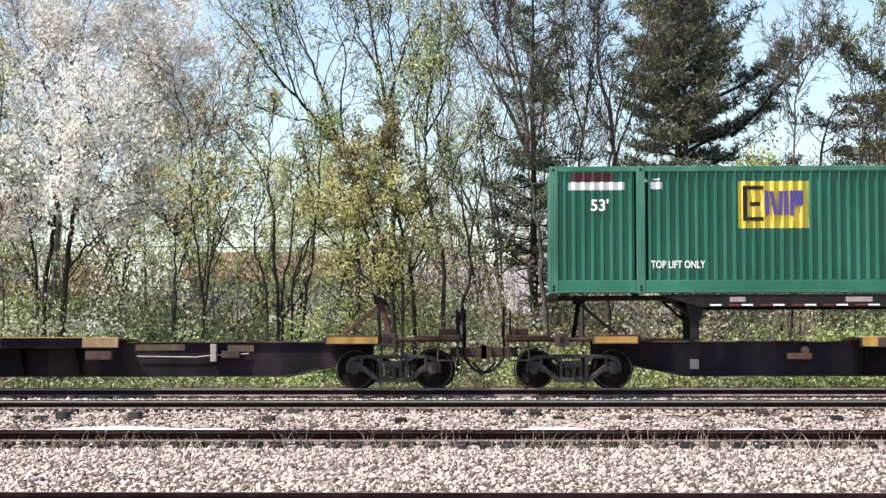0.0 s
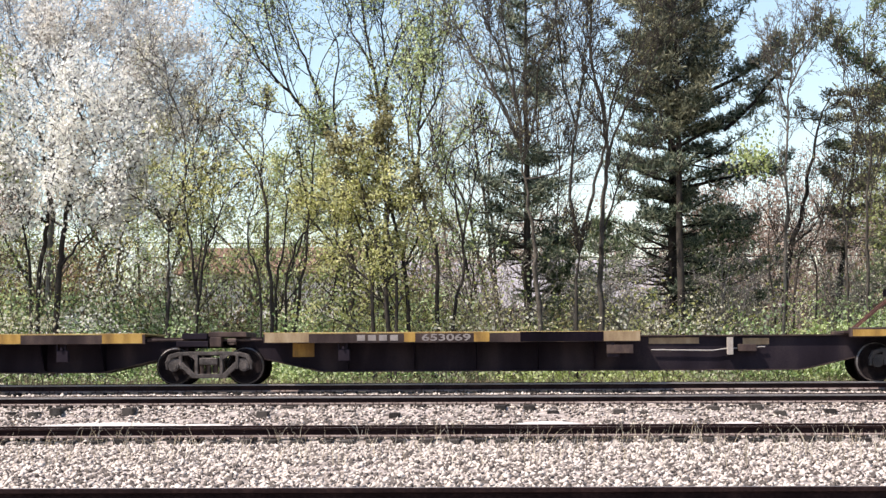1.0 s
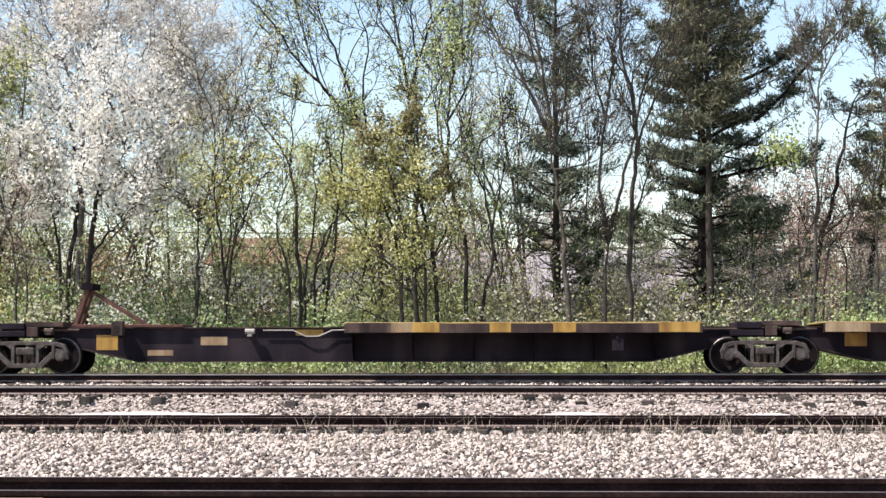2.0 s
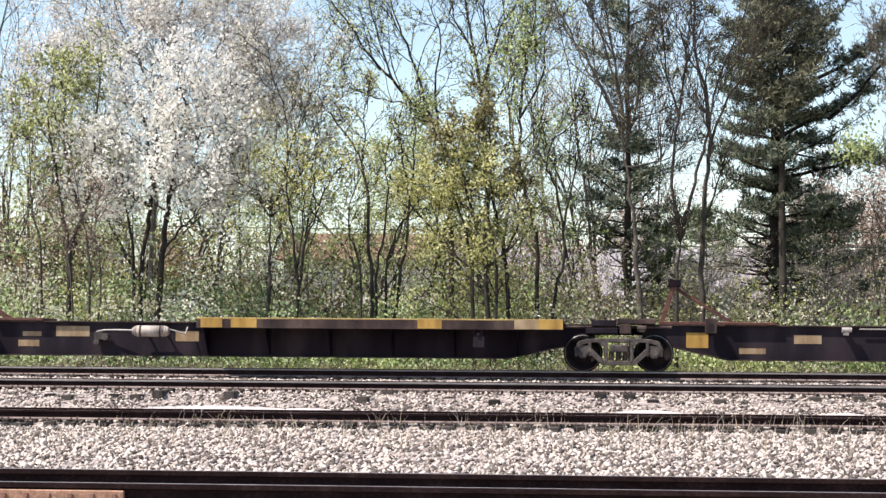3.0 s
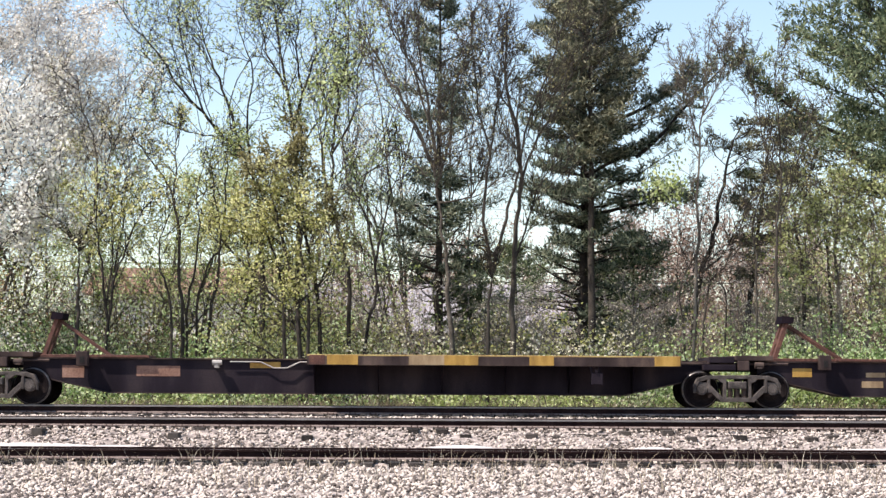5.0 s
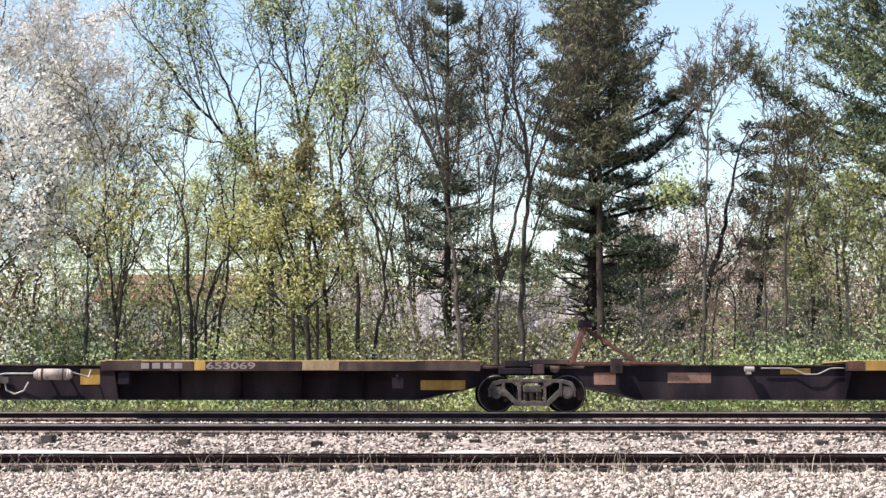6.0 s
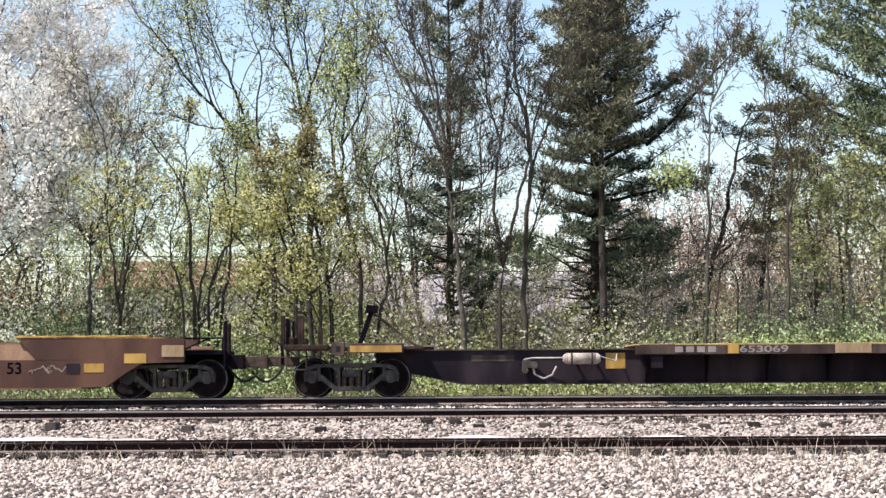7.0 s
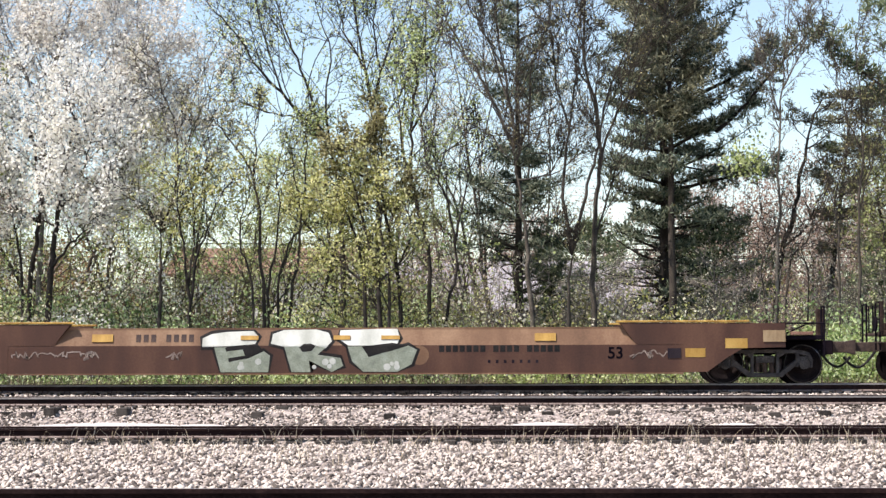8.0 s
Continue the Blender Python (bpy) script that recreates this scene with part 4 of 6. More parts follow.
# well car
def build_well_car():
    mid = -99.6
    root = rolling_thing("well_car", mid, "brown well car with large white graffiti letters", "well car")
    S = lambda u: u - mid
    a, b = S(-107.1), S(-91.8)
    for s in (-1, 1):
        bm = bmesh.new()
        lo, hi = 0.26, 1.29
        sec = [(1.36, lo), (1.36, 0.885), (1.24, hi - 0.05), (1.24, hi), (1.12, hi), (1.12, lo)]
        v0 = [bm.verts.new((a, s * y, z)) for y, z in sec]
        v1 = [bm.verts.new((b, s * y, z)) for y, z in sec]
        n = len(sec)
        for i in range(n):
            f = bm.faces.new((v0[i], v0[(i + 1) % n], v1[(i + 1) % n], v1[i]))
            # faces above the crease get the paler tone, sunlight painted in
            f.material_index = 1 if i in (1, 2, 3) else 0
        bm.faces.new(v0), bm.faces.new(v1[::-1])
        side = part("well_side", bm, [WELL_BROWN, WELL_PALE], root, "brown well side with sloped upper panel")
        part("bottom_chord", boxed(a, b, s * 1.37 - 0.03, s * 1.37 + 0.03, 0.225, 0.258), WELL_PALE, side)
        # sloped end brackets over the bogies
        for x, sgn in ((b, 1), (a, -1)):
            bm = bmesh.new()
            o = [(x, 0.26), (x, 0.89), (x - sgn * 1.05, 0.89), (x - sgn * 1.42, 1.38), (x + sgn * 2.3, 1.36), (x + sgn * 2.3, 0.82), (x + sgn * 1.35, 0.80), (x + sgn * 0.95, 0.56), (x + sgn * 0.55, 0.27)]
            prism(bm, o if sgn > 0 else o[::-1], s * 1.365, s * 1.12)
            e = part("end_panel", bm, WELL_BROWN, root)
            x2, x3 = sorted((x - sgn * 1.5, x + sgn * 1.5))
            part("end_chord", worn(x2, x3, s * 1.30 - 0.08, s * 1.30 + 0.08, 1.385, 1.43, 0.008), YELLOW, root, "yellow-edged top chord")
    part("floor_pan", boxed(a, b, -1.118, 1.118, 0.27, 0.33), WELL_BROWN, root)
    part("bulkhead", boxed(b - 0.1, b, -1.118, 1.118, 0.34, 1.25), WELL_BROWN, root)
    part("bulkhead", boxed(a, a + 0.1, -1.118, 1.118, 0.34, 1.25), WELL_BROWN, root)
    for x, sgn in ((S(-88.6), -1), (S(-110.8), 1)):
        part("end_platform", worn(min(x, x + sgn * 2.2), max(x, x + sgn * 2.2), -1.2, 1.2, 0.99, 1.09, 0.01), CAR_BLACK, root)
        car_bits = bmesh.new()
        for i in range(2):
            rod(car_bits, (x + sgn * (0.05 + 0.9 * i), -1.2, 1.09), (x + sgn * (0.05 + 0.3 * i), -1.2, 1.36), 0.018, sides=6)
        rod(car_bits, (x, -1.2, 1.36), (x + sgn * 1.0, -1.2, 1.36), 0.02, sides=6)
        rod(car_bits, (x, -1.2, 0.62), (x, -1.2, 1.75), 0.022, sides=6)
        rod(car_bits, (x, -0.8, 0.62), (x, -0.8, 1.75), 0.022, sides=6)
        for z in (0.64, 0.95, 1.35, 1.74):
            rod(car_bits, (x, -1.2, z), (x, -0.8, z), 0.018, sides=6)
        part("ladder", car_bits, CAR_BLACK, root)
        part("brake_post", worn(x - 0.09, x + 0.09, -0.75, -0.55, 0.992, 1.70, 0.015), END_BROWN, root, "dark upright hand brake post")
        part("step_box", worn(min(x + sgn * 0.25, x + sgn * 0.75), max(x + sgn * 0.25, x + sgn * 0.75), -1.25, -1.02, 1.095, 1.17, 0.01), PINKISH, root)
        part("stub_sill", worn(min(x - sgn * 0.35, x + sgn * 2.3), max(x - sgn * 0.35, x + sgn * 2.3), -0.3, 0.3, 0.66, 0.985, 0.015), CAR_BLACK, root)
        bm = worn(min(x - sgn * 0.7, x - sgn * 0.36), max(x - sgn * 0.7, x - sgn * 0.36), -0.16, 0.16, 0.7, 0.96, 0.02)
        part("coupler", bm, IRON, root)
        bm = bmesh.new()
        pipe(bm, [(x - sgn * (0.0 + 0.1 * i), -0.5, 0.75 - 0.38 * math.sin(math.pi * min(1, i / 8.0))) for i in range(8)], 0.03)
        part("brake_hose", bm, BLACK, root)
    part("tool_panel", worn(S(-90.0), S(-89.5), -1.385, -1.368, 0.94, 1.20, 0.004), TAN, root)
    y = -1.361
    for u0, u1, z0, z1, m in ((-90.85, -90.35, 0.80, 1.02, YELLOW), (-91.75, -91.3, 0.60, 0.80, YELLOW), (-92.15, -91.85, 0.58, 0.80, CAR_GREY)):
        part("stripe", boxed(S(u0), S(u1), -1.372, -1.367, z0, z1), m, root)
    tilt = math.degrees(math.atan2(0.12, 0.355))
    for u, half, high in ((-94.9, 0.24, 0.09), (-98.4, 0.21, 0.045), (-99.5, 0.19, 0.05), (-101.6, 0.20, 0.05), (-104.95, 0.24, 0.09)):
        p = part("stripe", boxed(-half, half, -0.026, -0.001, -high, high), YELLOW, root)
        p.matrix_basis = pose(S(u), -1.302, 1.057, -tilt, 0, 0)
    # car mark as plain bars on the sloped panel
    for i in range(8):
        if i != 3:
            p = part("mark_bar", boxed(-0.055, 0.055, -0.006, -0.001, -0.09, 0.09), CAR_SILL, root)
            p.matrix_basis = pose(S(-104.13 + 0.172 * i), -1.302, 1.057, -tilt, 0, 0)
    # owner's name as plain bars
    x = S(-97.3)
    for k, (n_letters, z, h) in enumerate(((7, 0.79, 0.15), (4, 0.79, 0.15), (5, 0.79, 0.15))):
        for i in range(n_letters):
            part("name_bar", boxed(x, x + 0.115, -1.364, -1.3605, z - 0.06, z - 0.06 + h), BLACK, root)
            x += 0.155
        x += 0.14
    x = S(-96.2)
    for i in range(7):
        part("name_bar", boxed(x, x + 0.06, -1.364, -1.3605, 0.48, 0.55), CAR_GREY, root)
        x += 0.18
    bm = bmesh.new()
    rod(bm, (S(-97.75), -1.3625, 0.66), (S(-97.75), -1.3605, 0.66), 0.22, sides=24)
    part("emblem", bm, WELL_PALE, root)
    lettering("size_mark", "53", 0.36, pose(S(-93.5), -1.361, 0.58, 90, 0, 0), CAR_BLACK, root)
    for u, n in ((-93.0, 30), (-107.0, 62), (-103.5, 16)):
        bm = bmesh.new()
        rr = random.Random(int(-u))
        px, pz = S(u), 0.62
        for i in range(n):
            q = (px + rr.uniform(-0.05, 0.10), 0.66 + rr.uniform(-0.10, 0.11))
            beam(bm, (px, pz), q, 0.024, -1.366, -1.3605)
            px, pz = q
        part("scribble", bm, SPRAY_FADED, root)
    build_graffiti(root, S)
    return root


def build_graffiti(root, S):
    """Three fat letter shapes with dark outlines: white above the crease of the side, grey-green below it."""
    def grow_outline(o, d):
        out = []
        for i, (x, z) in enumerate(o):
            a, b = Vector(o[i - 1]), Vector(o[(i + 1) % len(o)])
            t = (b - a).normalized()
            out.append((x + t.y * d, z - t.x * d))
        return out

    def paint(o, y, material, name, parent=root, grow=0.0):
        area = sum(o[i - 1][0] * o[i][1] - o[i][0] * o[i - 1][1] for i in range(len(o)))
        o = o if area > 0 else o[::-1]
        o = [(x, min(max(z, 0.285), 1.275)) for x, z in grow_outline(o, grow)]
        bm = bmesh.new()
        prism(bm, o, y, -1.34)
        bmesh.ops.triangulate(bm, faces=[f for f in bm.faces if len(f.verts) > 4])
        bmesh.ops.bisect_plane(bm, geom=bm.verts[:] + bm.edges[:] + bm.faces[:], plane_co=(0, 0, 0.885), plane_no=(0, 0, 1))
        for v in bm.verts:
            v.co.x += base
            if v.co.z > 0.885:
                v.co.y += (v.co.z - 0.885) * 0.338
        return part(name, bm, material, parent)

    base = S(-102.67)
    letters = [
        ([(0.0, 0.86), (0.0, 1.05), (0.2, 1.15), (0.55, 1.2), (1.15, 1.22), (1.28, 1.08), (1.2, 0.92), (0.55, 0.87)],
         [(0.27, 0.85), (0.42, 0.27), (1.5, 0.27), (1.54, 0.66), (1.4, 0.76), (1.06, 0.6), (0.6, 0.52), (0.55, 0.85)],
         [[(0.52, 0.84), (1.25, 0.93), (1.38, 0.77), (0.62, 0.51)]], [[(0.53, 0.75), (0.92, 0.8), (0.97, 0.66), (0.57, 0.6)]]),
        ([(1.56, 0.93), (1.6, 1.15), (1.85, 1.24), (2.6, 1.25), (2.87, 1.17), (2.94, 0.98), (2.8, 0.82), (2.6, 0.87), (1.85, 0.86)],
         [(1.86, 0.86), (2.03, 0.27), (2.46, 0.27), (2.42, 0.55), (2.94, 0.27), (3.2, 0.42), (3.14, 0.6), (2.62, 0.68), (2.8, 0.84), (2.5, 0.87)],
         [[(2.2, 0.84), (2.28, 0.74), (2.48, 0.76), (2.58, 0.88), (2.46, 0.93), (2.3, 0.92)]], []),
        ([(3.1, 1.03), (3.13, 1.23), (4.42, 1.28), (4.48, 1.04), (4.4, 0.88), (3.32, 0.88)],
         [(3.3, 0.86), (3.4, 0.53), (3.65, 0.29), (4.42, 0.27), (4.75, 0.46), (4.87, 0.78), (4.68, 0.88), (4.3, 0.76), (3.8, 0.65), (3.64, 0.87)],
         [[(3.62, 0.86), (4.3, 0.94), (4.68, 0.89), (3.78, 0.62)]], []),
    ]
    rng = random.Random(4)
    for top, low, eyes, bits in letters:
        paint(top, -1.3635, BLACK, "graffiti_outline", grow=0.075)
        paint(low, -1.3637, BLACK, "graffiti_outline", grow=0.075)
        paint(top, -1.3665, SPRAY_WHITE, "graffiti_fill")
        paint(low, -1.3668, SPRAY_GREEN, "graffiti_fill")
        for e in eyes:
            paint(e, -1.3695, BLACK, "graffiti_hole")
        for e in bits:
            paint(e, -1.372, SPRAY_GREEN, "graffiti_fill")
        cx = sum(p[0] for p in low) / len(low)
        for i in range(4):
            x, z, r = cx + rng.uniform(-0.15, 0.4), rng.uniform(0.38, 0.56), rng.uniform(0.04, 0.085)
            paint([(x + r * math.cos(a * 0.7), z + r * math.sin(a * 0.7)) for a in range(9)], -1.3705 - 0.0003 * i, SPRAY_WHITE, "graffiti_dot")


build_well_car()


# ---- trees ----
class Wood:
    """Collects tapered tubes and leaf spots, and turns them into meshes."""

    def __init__(self, seed):
        self.rng = random.Random(seed)
        self.np = np.random.default_rng(seed)
        self.segs, self.leaves = [], []

    def limb(self, p, d, length, r, n, wander, rise, r_end=0.35):
        """A crooked limb; returns its points as (place, direction, radius)."""
        out, step = [(p, d, r)], length / n
        for i in range(n):
            g = self.rng.gauss
            d = (d + Vector((g(0, wander), g(0, wander), g(0, wander) + rise))).normalized()
            q = p + d * step
            r2 = r * (1 - (1 - r_end) * (i + 1) / n)
            self.segs.append((p, q, out[-1][2], r2))
            out.append((q, d, r2))
            p = q
        return out

    def off(self, d, angle):
        """d bent away by about angle degrees, to a random side."""
        side = d.orthogonal().normalized()
        side.rotate(Matrix.Rotation(self.rng.uniform(0, 6.283), 3, d))
        a = radians(angle * self.rng.uniform(0.7, 1.3))
        return (d * math.cos(a) + side * math.sin(a)).normalized()

    def wood_mesh(self, name, material, thin=0.012):
        vs, loops, base = [], [], 0
        for sides, segs in ((6, [s for s in self.segs if s[2] > 0.03]), (3, [s for s in self.segs if s[2] <= 0.03])):
            if not segs:
                continue
            a = np.array([s[0] for s in segs])
            b = np.array([s[1] for s in segs])
            ra, rb = np.array([s[2] for s in segs]), np.array([s[3] for s in segs])
            d = b - a
            d /= np.linalg.norm(d, axis=1)[:, None] + 1e-9
            ref = np.where(abs(d[:, 2:3]) > 0.9, [[1.0, 0, 0]], [[0, 0, 1.0]])
            u = np.cross(d, ref)
            u /= np.linalg.norm(u, axis=1)[:, None]
            w = np.cross(d, u)
            k = len(segs)
            ang = 2 * np.pi * np.arange(sides) / sides
            ring = np.cos(ang)[None, :, None] * u[:, None] + np.sin(ang)[None, :, None] * w[:, None]
            v = np.concatenate([a[:, None] + ring * ra[:, None, None], b[:, None] + ring * rb[:, None, None]], 1)
            i = np.arange(sides)
            f = np.stack([i, (i + 1) % sides, sides + (i + 1) % sides, sides + i], 1)
            loops.append((f[None] + base + 2 * sides * np.arange(k)[:, None, None]).ravel())
            vs.append(v.reshape(-1, 3))
            base += 2 * sides * k
        return raw_mesh(name, np.concatenate(vs), 4, np.concatenate(loops), material)

    def leaf_mesh(self, name, material, size, per, spread, wide=1.0, tuft=False):
        """Small leaf blades strewn round the leaf spots, or needles that spring from them."""
        spots = np.array([tuple(p) for p in self.leaves])
        c = np.repeat(spots, per, axis=0)
        n = len(c)
        c = c + self.np.normal(0, spread, (n, 3))
        s = size * self.np.uniform(0.55, 1.35, n)
        u = self.np.normal(0, 1, (n, 3))
        if tuft:
            u[:, 2] += 0.7
        u /= np.linalg.norm(u, axis=1)[:, None]
        if tuft:
            c = c + u * (0.5 * s[:, None])
        w = np.cross(u, self.np.normal(0, 1, (n, 3)))
        w /= np.linalg.norm(w, axis=1)[:, None] + 1e-9
        u, w = u * s[:, None], w * s[:, None] * 0.5 * wide
        bend = np.cross(u, w) * (0.27 / (s[:, None] + 1e-6))
        v = np.stack([c - u * 0.5, c + w * 0.8 + bend, c + u * 0.5, c - w * 0.8 + bend], 1)
        loops = (np.array([0, 1, 2, 3])[None] + 4 * np.arange(n)[:, None]).ravel()
        return raw_mesh(name, v.reshape(-1, 3), 4, loops, material)


def plant(name, wood, x, y, label, category, bark, leaf=None, size=0.07, per=2, spread=0.12, wide=1.0, group="", z=None, crown_label="", turn=0, tuft=False):
    root = thing(name, pose(x, y, ground_height(y) - 0.05 if z is None else z, 0, 0, turn), label, category, group)
    stems = category == "bush" or name == "leaf_clump"
    t = new("brushwood" if stems else "trunk", wood.wood_mesh("brushwood" if stems else "trunk", bark))
    t.parent = root
    if stems:
        tagged(t, kind="stuff")
    if leaf and wood.leaves:
        c = new("crown", wood.leaf_mesh("crown", leaf, size, per, spread, wide, tuft))
        c.parent = root
        tagged(c, crown_label)
    return root


def deciduous(seed, height, r, stems=1, fork=0.35, lean=(0, 0), spread=38, boughs=11, twigs=6, wander=0.08, leaf_from=2, rise=0.05, reach=0.34, splay=0.25, bare=0.0, fine=3):
    """Branching tree: stems, boughs, branches, twigs; leaf spots on the outer wood."""
    w = Wood(seed)
    rng = w.rng
    for s in range(stems):
        d = Vector((lean[0] + (rng.uniform(-splay, splay) if stems > 1 else 0), lean[1] + (rng.uniform(-splay, splay) * 0.6 if stems > 1 else 0), 1)).normalized()
        h = height * (rng.uniform(0.75, 1.05) if stems > 1 else 1)
        trunk = w.limb(Vector((rng.uniform(-0.4, 0.4) * (stems > 1), rng.uniform(-0.3, 0.3) * (stems > 1), 0)), d, h, r * (1 if s == 0 else rng.uniform(0.6, 0.95)), 14, wander, 0.03, 0.12)
        for b in range(boughs):
            f = fork + (1 - fork) * (b + rng.random()) / boughs
            p, dd, rr = trunk[min(len(trunk) - 1, int(f * 14))]
            L = height * reach * (1.15 - 0.75 * f) * rng.uniform(0.6, 1.25)
            bough = w.limb(p, w.off(dd, spread), L, max(0.016, rr * 0.62), 7, 0.13, rise, 0.25)
            for k in range(twigs):
                q, d2, r2 = bough[rng.randint(2, 7)]
                br = w.limb(q, w.off(d2, 38), L * rng.uniform(0.25, 0.55), max(0.009, r2 * 0.6), 3, 0.18, rise, 0.4)
                if leaf_from <= 2:
                    w.leaves += [br[i][0] for i in (1, 2, 3)]
                for m in range(fine):
                    q3, d3, r3 = br[rng.randint(1, 3)]
                    tw = w.limb(q3, w.off(d3, 42), L * rng.uniform(0.10, 0.24), 0.0065, 1, 0.2, 0.05, 0.6)
                    if rng.random() >= bare:
                        w.leaves += [(tw[0][0] + tw[1][0]) / 2, tw[1][0]]
        for k in range(5):
            w.leaves.append(trunk[-1 - k % 2][0])
    return w


def grow(seed, stems, boughs=10, reach=1.5, spread=42, twigs=6, fine=4, rise=0.05, bare=0.0, jitter=0.022):
    """Tree on set main stems. Each stem: radius, drift in depth, share of it without boughs, and its course in x and z.
    A stem that does not start at the ground leaves the nearest point of an earlier one."""
    w = Wood(seed)
    rng = w.rng
    joints = []
    for radius, drift, clear, course in stems:
        start = Vector((course[0][0], drift * 0.4, 0.0))
        if course[0][1] > 0.3:
            start = min(joints, key=lambda q: (q.x - course[0][0]) ** 2 + (q.z - course[0][1]) ** 2)
        marks = [start] + [Vector((x, start.y + drift * (i + 1) / len(course), z)) for i, (x, z) in enumerate(course[1:])]
        line = []
        for i in range(len(marks) - 1):
            p0, p1, p2, p3 = marks[max(0, i - 1)], marks[i], marks[i + 1], marks[min(len(marks) - 1, i + 2)]
            for k in range(4):
                t = k / 4
                q = 0.5 * (2 * p1 + (p2 - p0) * t + (2 * p0 - 5 * p1 + 4 * p2 - p3) * t * t + (3 * p1 - p0 - 3 * p2 + p3) * t ** 3)
                line.append(q + Vector((rng.gauss(0, jitter), rng.gauss(0, jitter), rng.gauss(0, jitter))) * (1 if line else 0))
        line.append(marks[-1])
        n = len(line) - 1
        size = [max(0.012, radius * (1 - 0.85 * i / n)) for i in range(n + 1)]
        for i in range(n):
            w.segs.append((line[i], line[i + 1], size[i], size[i + 1]))
        joints += line
        for b in range(boughs):
            f = clear + (1 - clear) * (b + rng.random()) / boughs
            i = min(n - 1, int(f * n))
            d = (line[i + 1] - line[i]).normalized()
            L = reach * (1.2 - 0.65 * f) * rng.uniform(0.5, 1.25)
            bough = w.limb(line[i], w.off(d, spread), L, max(0.014, size[i] * 0.5), 7, 0.13, rise, 0.3)
            for k in range(twigs):
                q, d2, r2 = bough[rng.randint(2, 7)]
                br = w.limb(q, w.off(d2, 40), L * rng.uniform(0.22, 0.5), max(0.009, r2 * 0.65), 3, 0.18, rise, 0.5)
                if rng.random() >= bare:
                    w.leaves += [br[2][0], br[3][0]]
                for m in range(fine):
                    q3, d3, r3 = br[rng.randint(1, 3)]
                    tw = w.limb(q3, w.off(d3, 42), L * rng.uniform(0.10, 0.24), 0.0075, 1, 0.2, 0.05, 0.7)
                    if rng.random() >= bare:
                        w.leaves.append(tw[1][0])
    return w


def pine(seed, height, r, tiers, gaps=0.2, step=0.45, lean=(0, 0), lift=(-0.16, 0.26)):
    """White pine: trunk, flat uneven tiers of boughs and needle tufts. Tiers: height, reach to the left and to the right, share of boughs with needles."""
    w = Wood(seed)
    rng = w.rng
    trunk = w.limb(Vector((0, 0, 0)), Vector((lean[0], lean[1], 1)).normalized(), height, r, 26, 0.015, 0.01, 0.12)
    levels = [t[0] for t in tiers]
    z = levels[0]
    while z < height * 0.97:
        p = min(trunk, key=lambda q: abs(q[0].z - z))
        p, rr = p[0] + Vector((0, 0, z - p[0].z)), p[2]
        left, right, green = (float(np.interp(z, levels, [t[k] for t in tiers])) for k in (1, 2, 3))
        turn0 = rng.uniform(0, 6.283)
        for k in range(6):
            if rng.random() < gaps:
                continue
            a = turn0 + k * 1.0472 + rng.uniform(-0.35, 0.35)
            c = math.cos(a)
            L = (right * c * c if c > 0 else left * c * c) + 0.45 * (left + right) * (1 - c * c)
            L *= rng.choice((0.55, 0.85, 1.05, 1.2, 1.35))
            if L < 0.2:
                continue
            b = w.limb(p, Vector((c, math.sin(a), rng.uniform(*lift) + 0.35 * min(1.0, max(0.0, z - 6.0) / 6))).normalized(), L, max(0.02, rr * 0.30), 7, 0.07, 0.03, 0.25)
            leafy_bough = rng.random() < green
            for i in range(2, 8):
                q, d2, r2 = b[i]
                for s in (-1, 1):
                    side_d = Vector((-d2.y * s, d2.x * s, rng.uniform(0.0, 0.3))).normalized()
                    t = w.limb(q, (d2 * 0.6 + side_d).normalized(), max(0.25, L * rng.uniform(0.14, 0.32) * (1.1 - 0.08 * i)), 0.009, 2, 0.12, 0.04, 0.5)
                    if leafy_bough:
                        w.leaves += [t[1][0], t[2][0], (t[1][0] + t[2][0]) / 2]
                if leafy_bough and i > 3:
                    w.leaves.append(q)
        z += step * rng.uniform(0.75, 1.25)
    return w


def arm(w, start, way, length):
    """One long bough that leaves the pine's outline."""
    b = w.limb(start, way.normalized(), length, 0.07, 10, 0.06, 0.03, 0.25)
    for i in range(3, 11):
        q, d2, r2 = b[i]
        for k in range(5):
            t = w.limb(q, w.off(d2, 55), length * w.rng.uniform(0.07, 0.17), 0.010, 3, 0.12, 0.06, 0.5)
            w.leaves += [t[1][0], t[2][0], t[3][0], (t[2][0] + t[3][0]) / 2, (t[1][0] + t[2][0]) / 2]


def thicket(seed, width, height, stems, density=5):
    """Undergrowth clump: many thin arching stems with leaves low and high."""
    w = Wood(seed)
    rng = w.rng
    for s in range(stems):
        d = Vector((rng.uniform(-0.6, 0.6), rng.uniform(-0.4, 0.4), 1)).normalized()
        L = height * rng.uniform(0.45, 1.15)
        st = w.limb(Vector((rng.uniform(-width, width), rng.uniform(-0.9, 0.9), 0)), d, L, rng.uniform(0.010, 0.024), 5, 0.18, -0.01, 0.4)
        for k in range(density):
            q, d2, r2 = st[rng.randint(1, 5)]
            t = w.limb(q, w.off(d2, 50), L * rng.uniform(0.15, 0.35), 0.006, 1, 0.2, 0.02, 0.6)
            w.leaves += [t[0][0].lerp(t[1][0], f) for f in (0.35, 0.7, 1.0)]
    return w


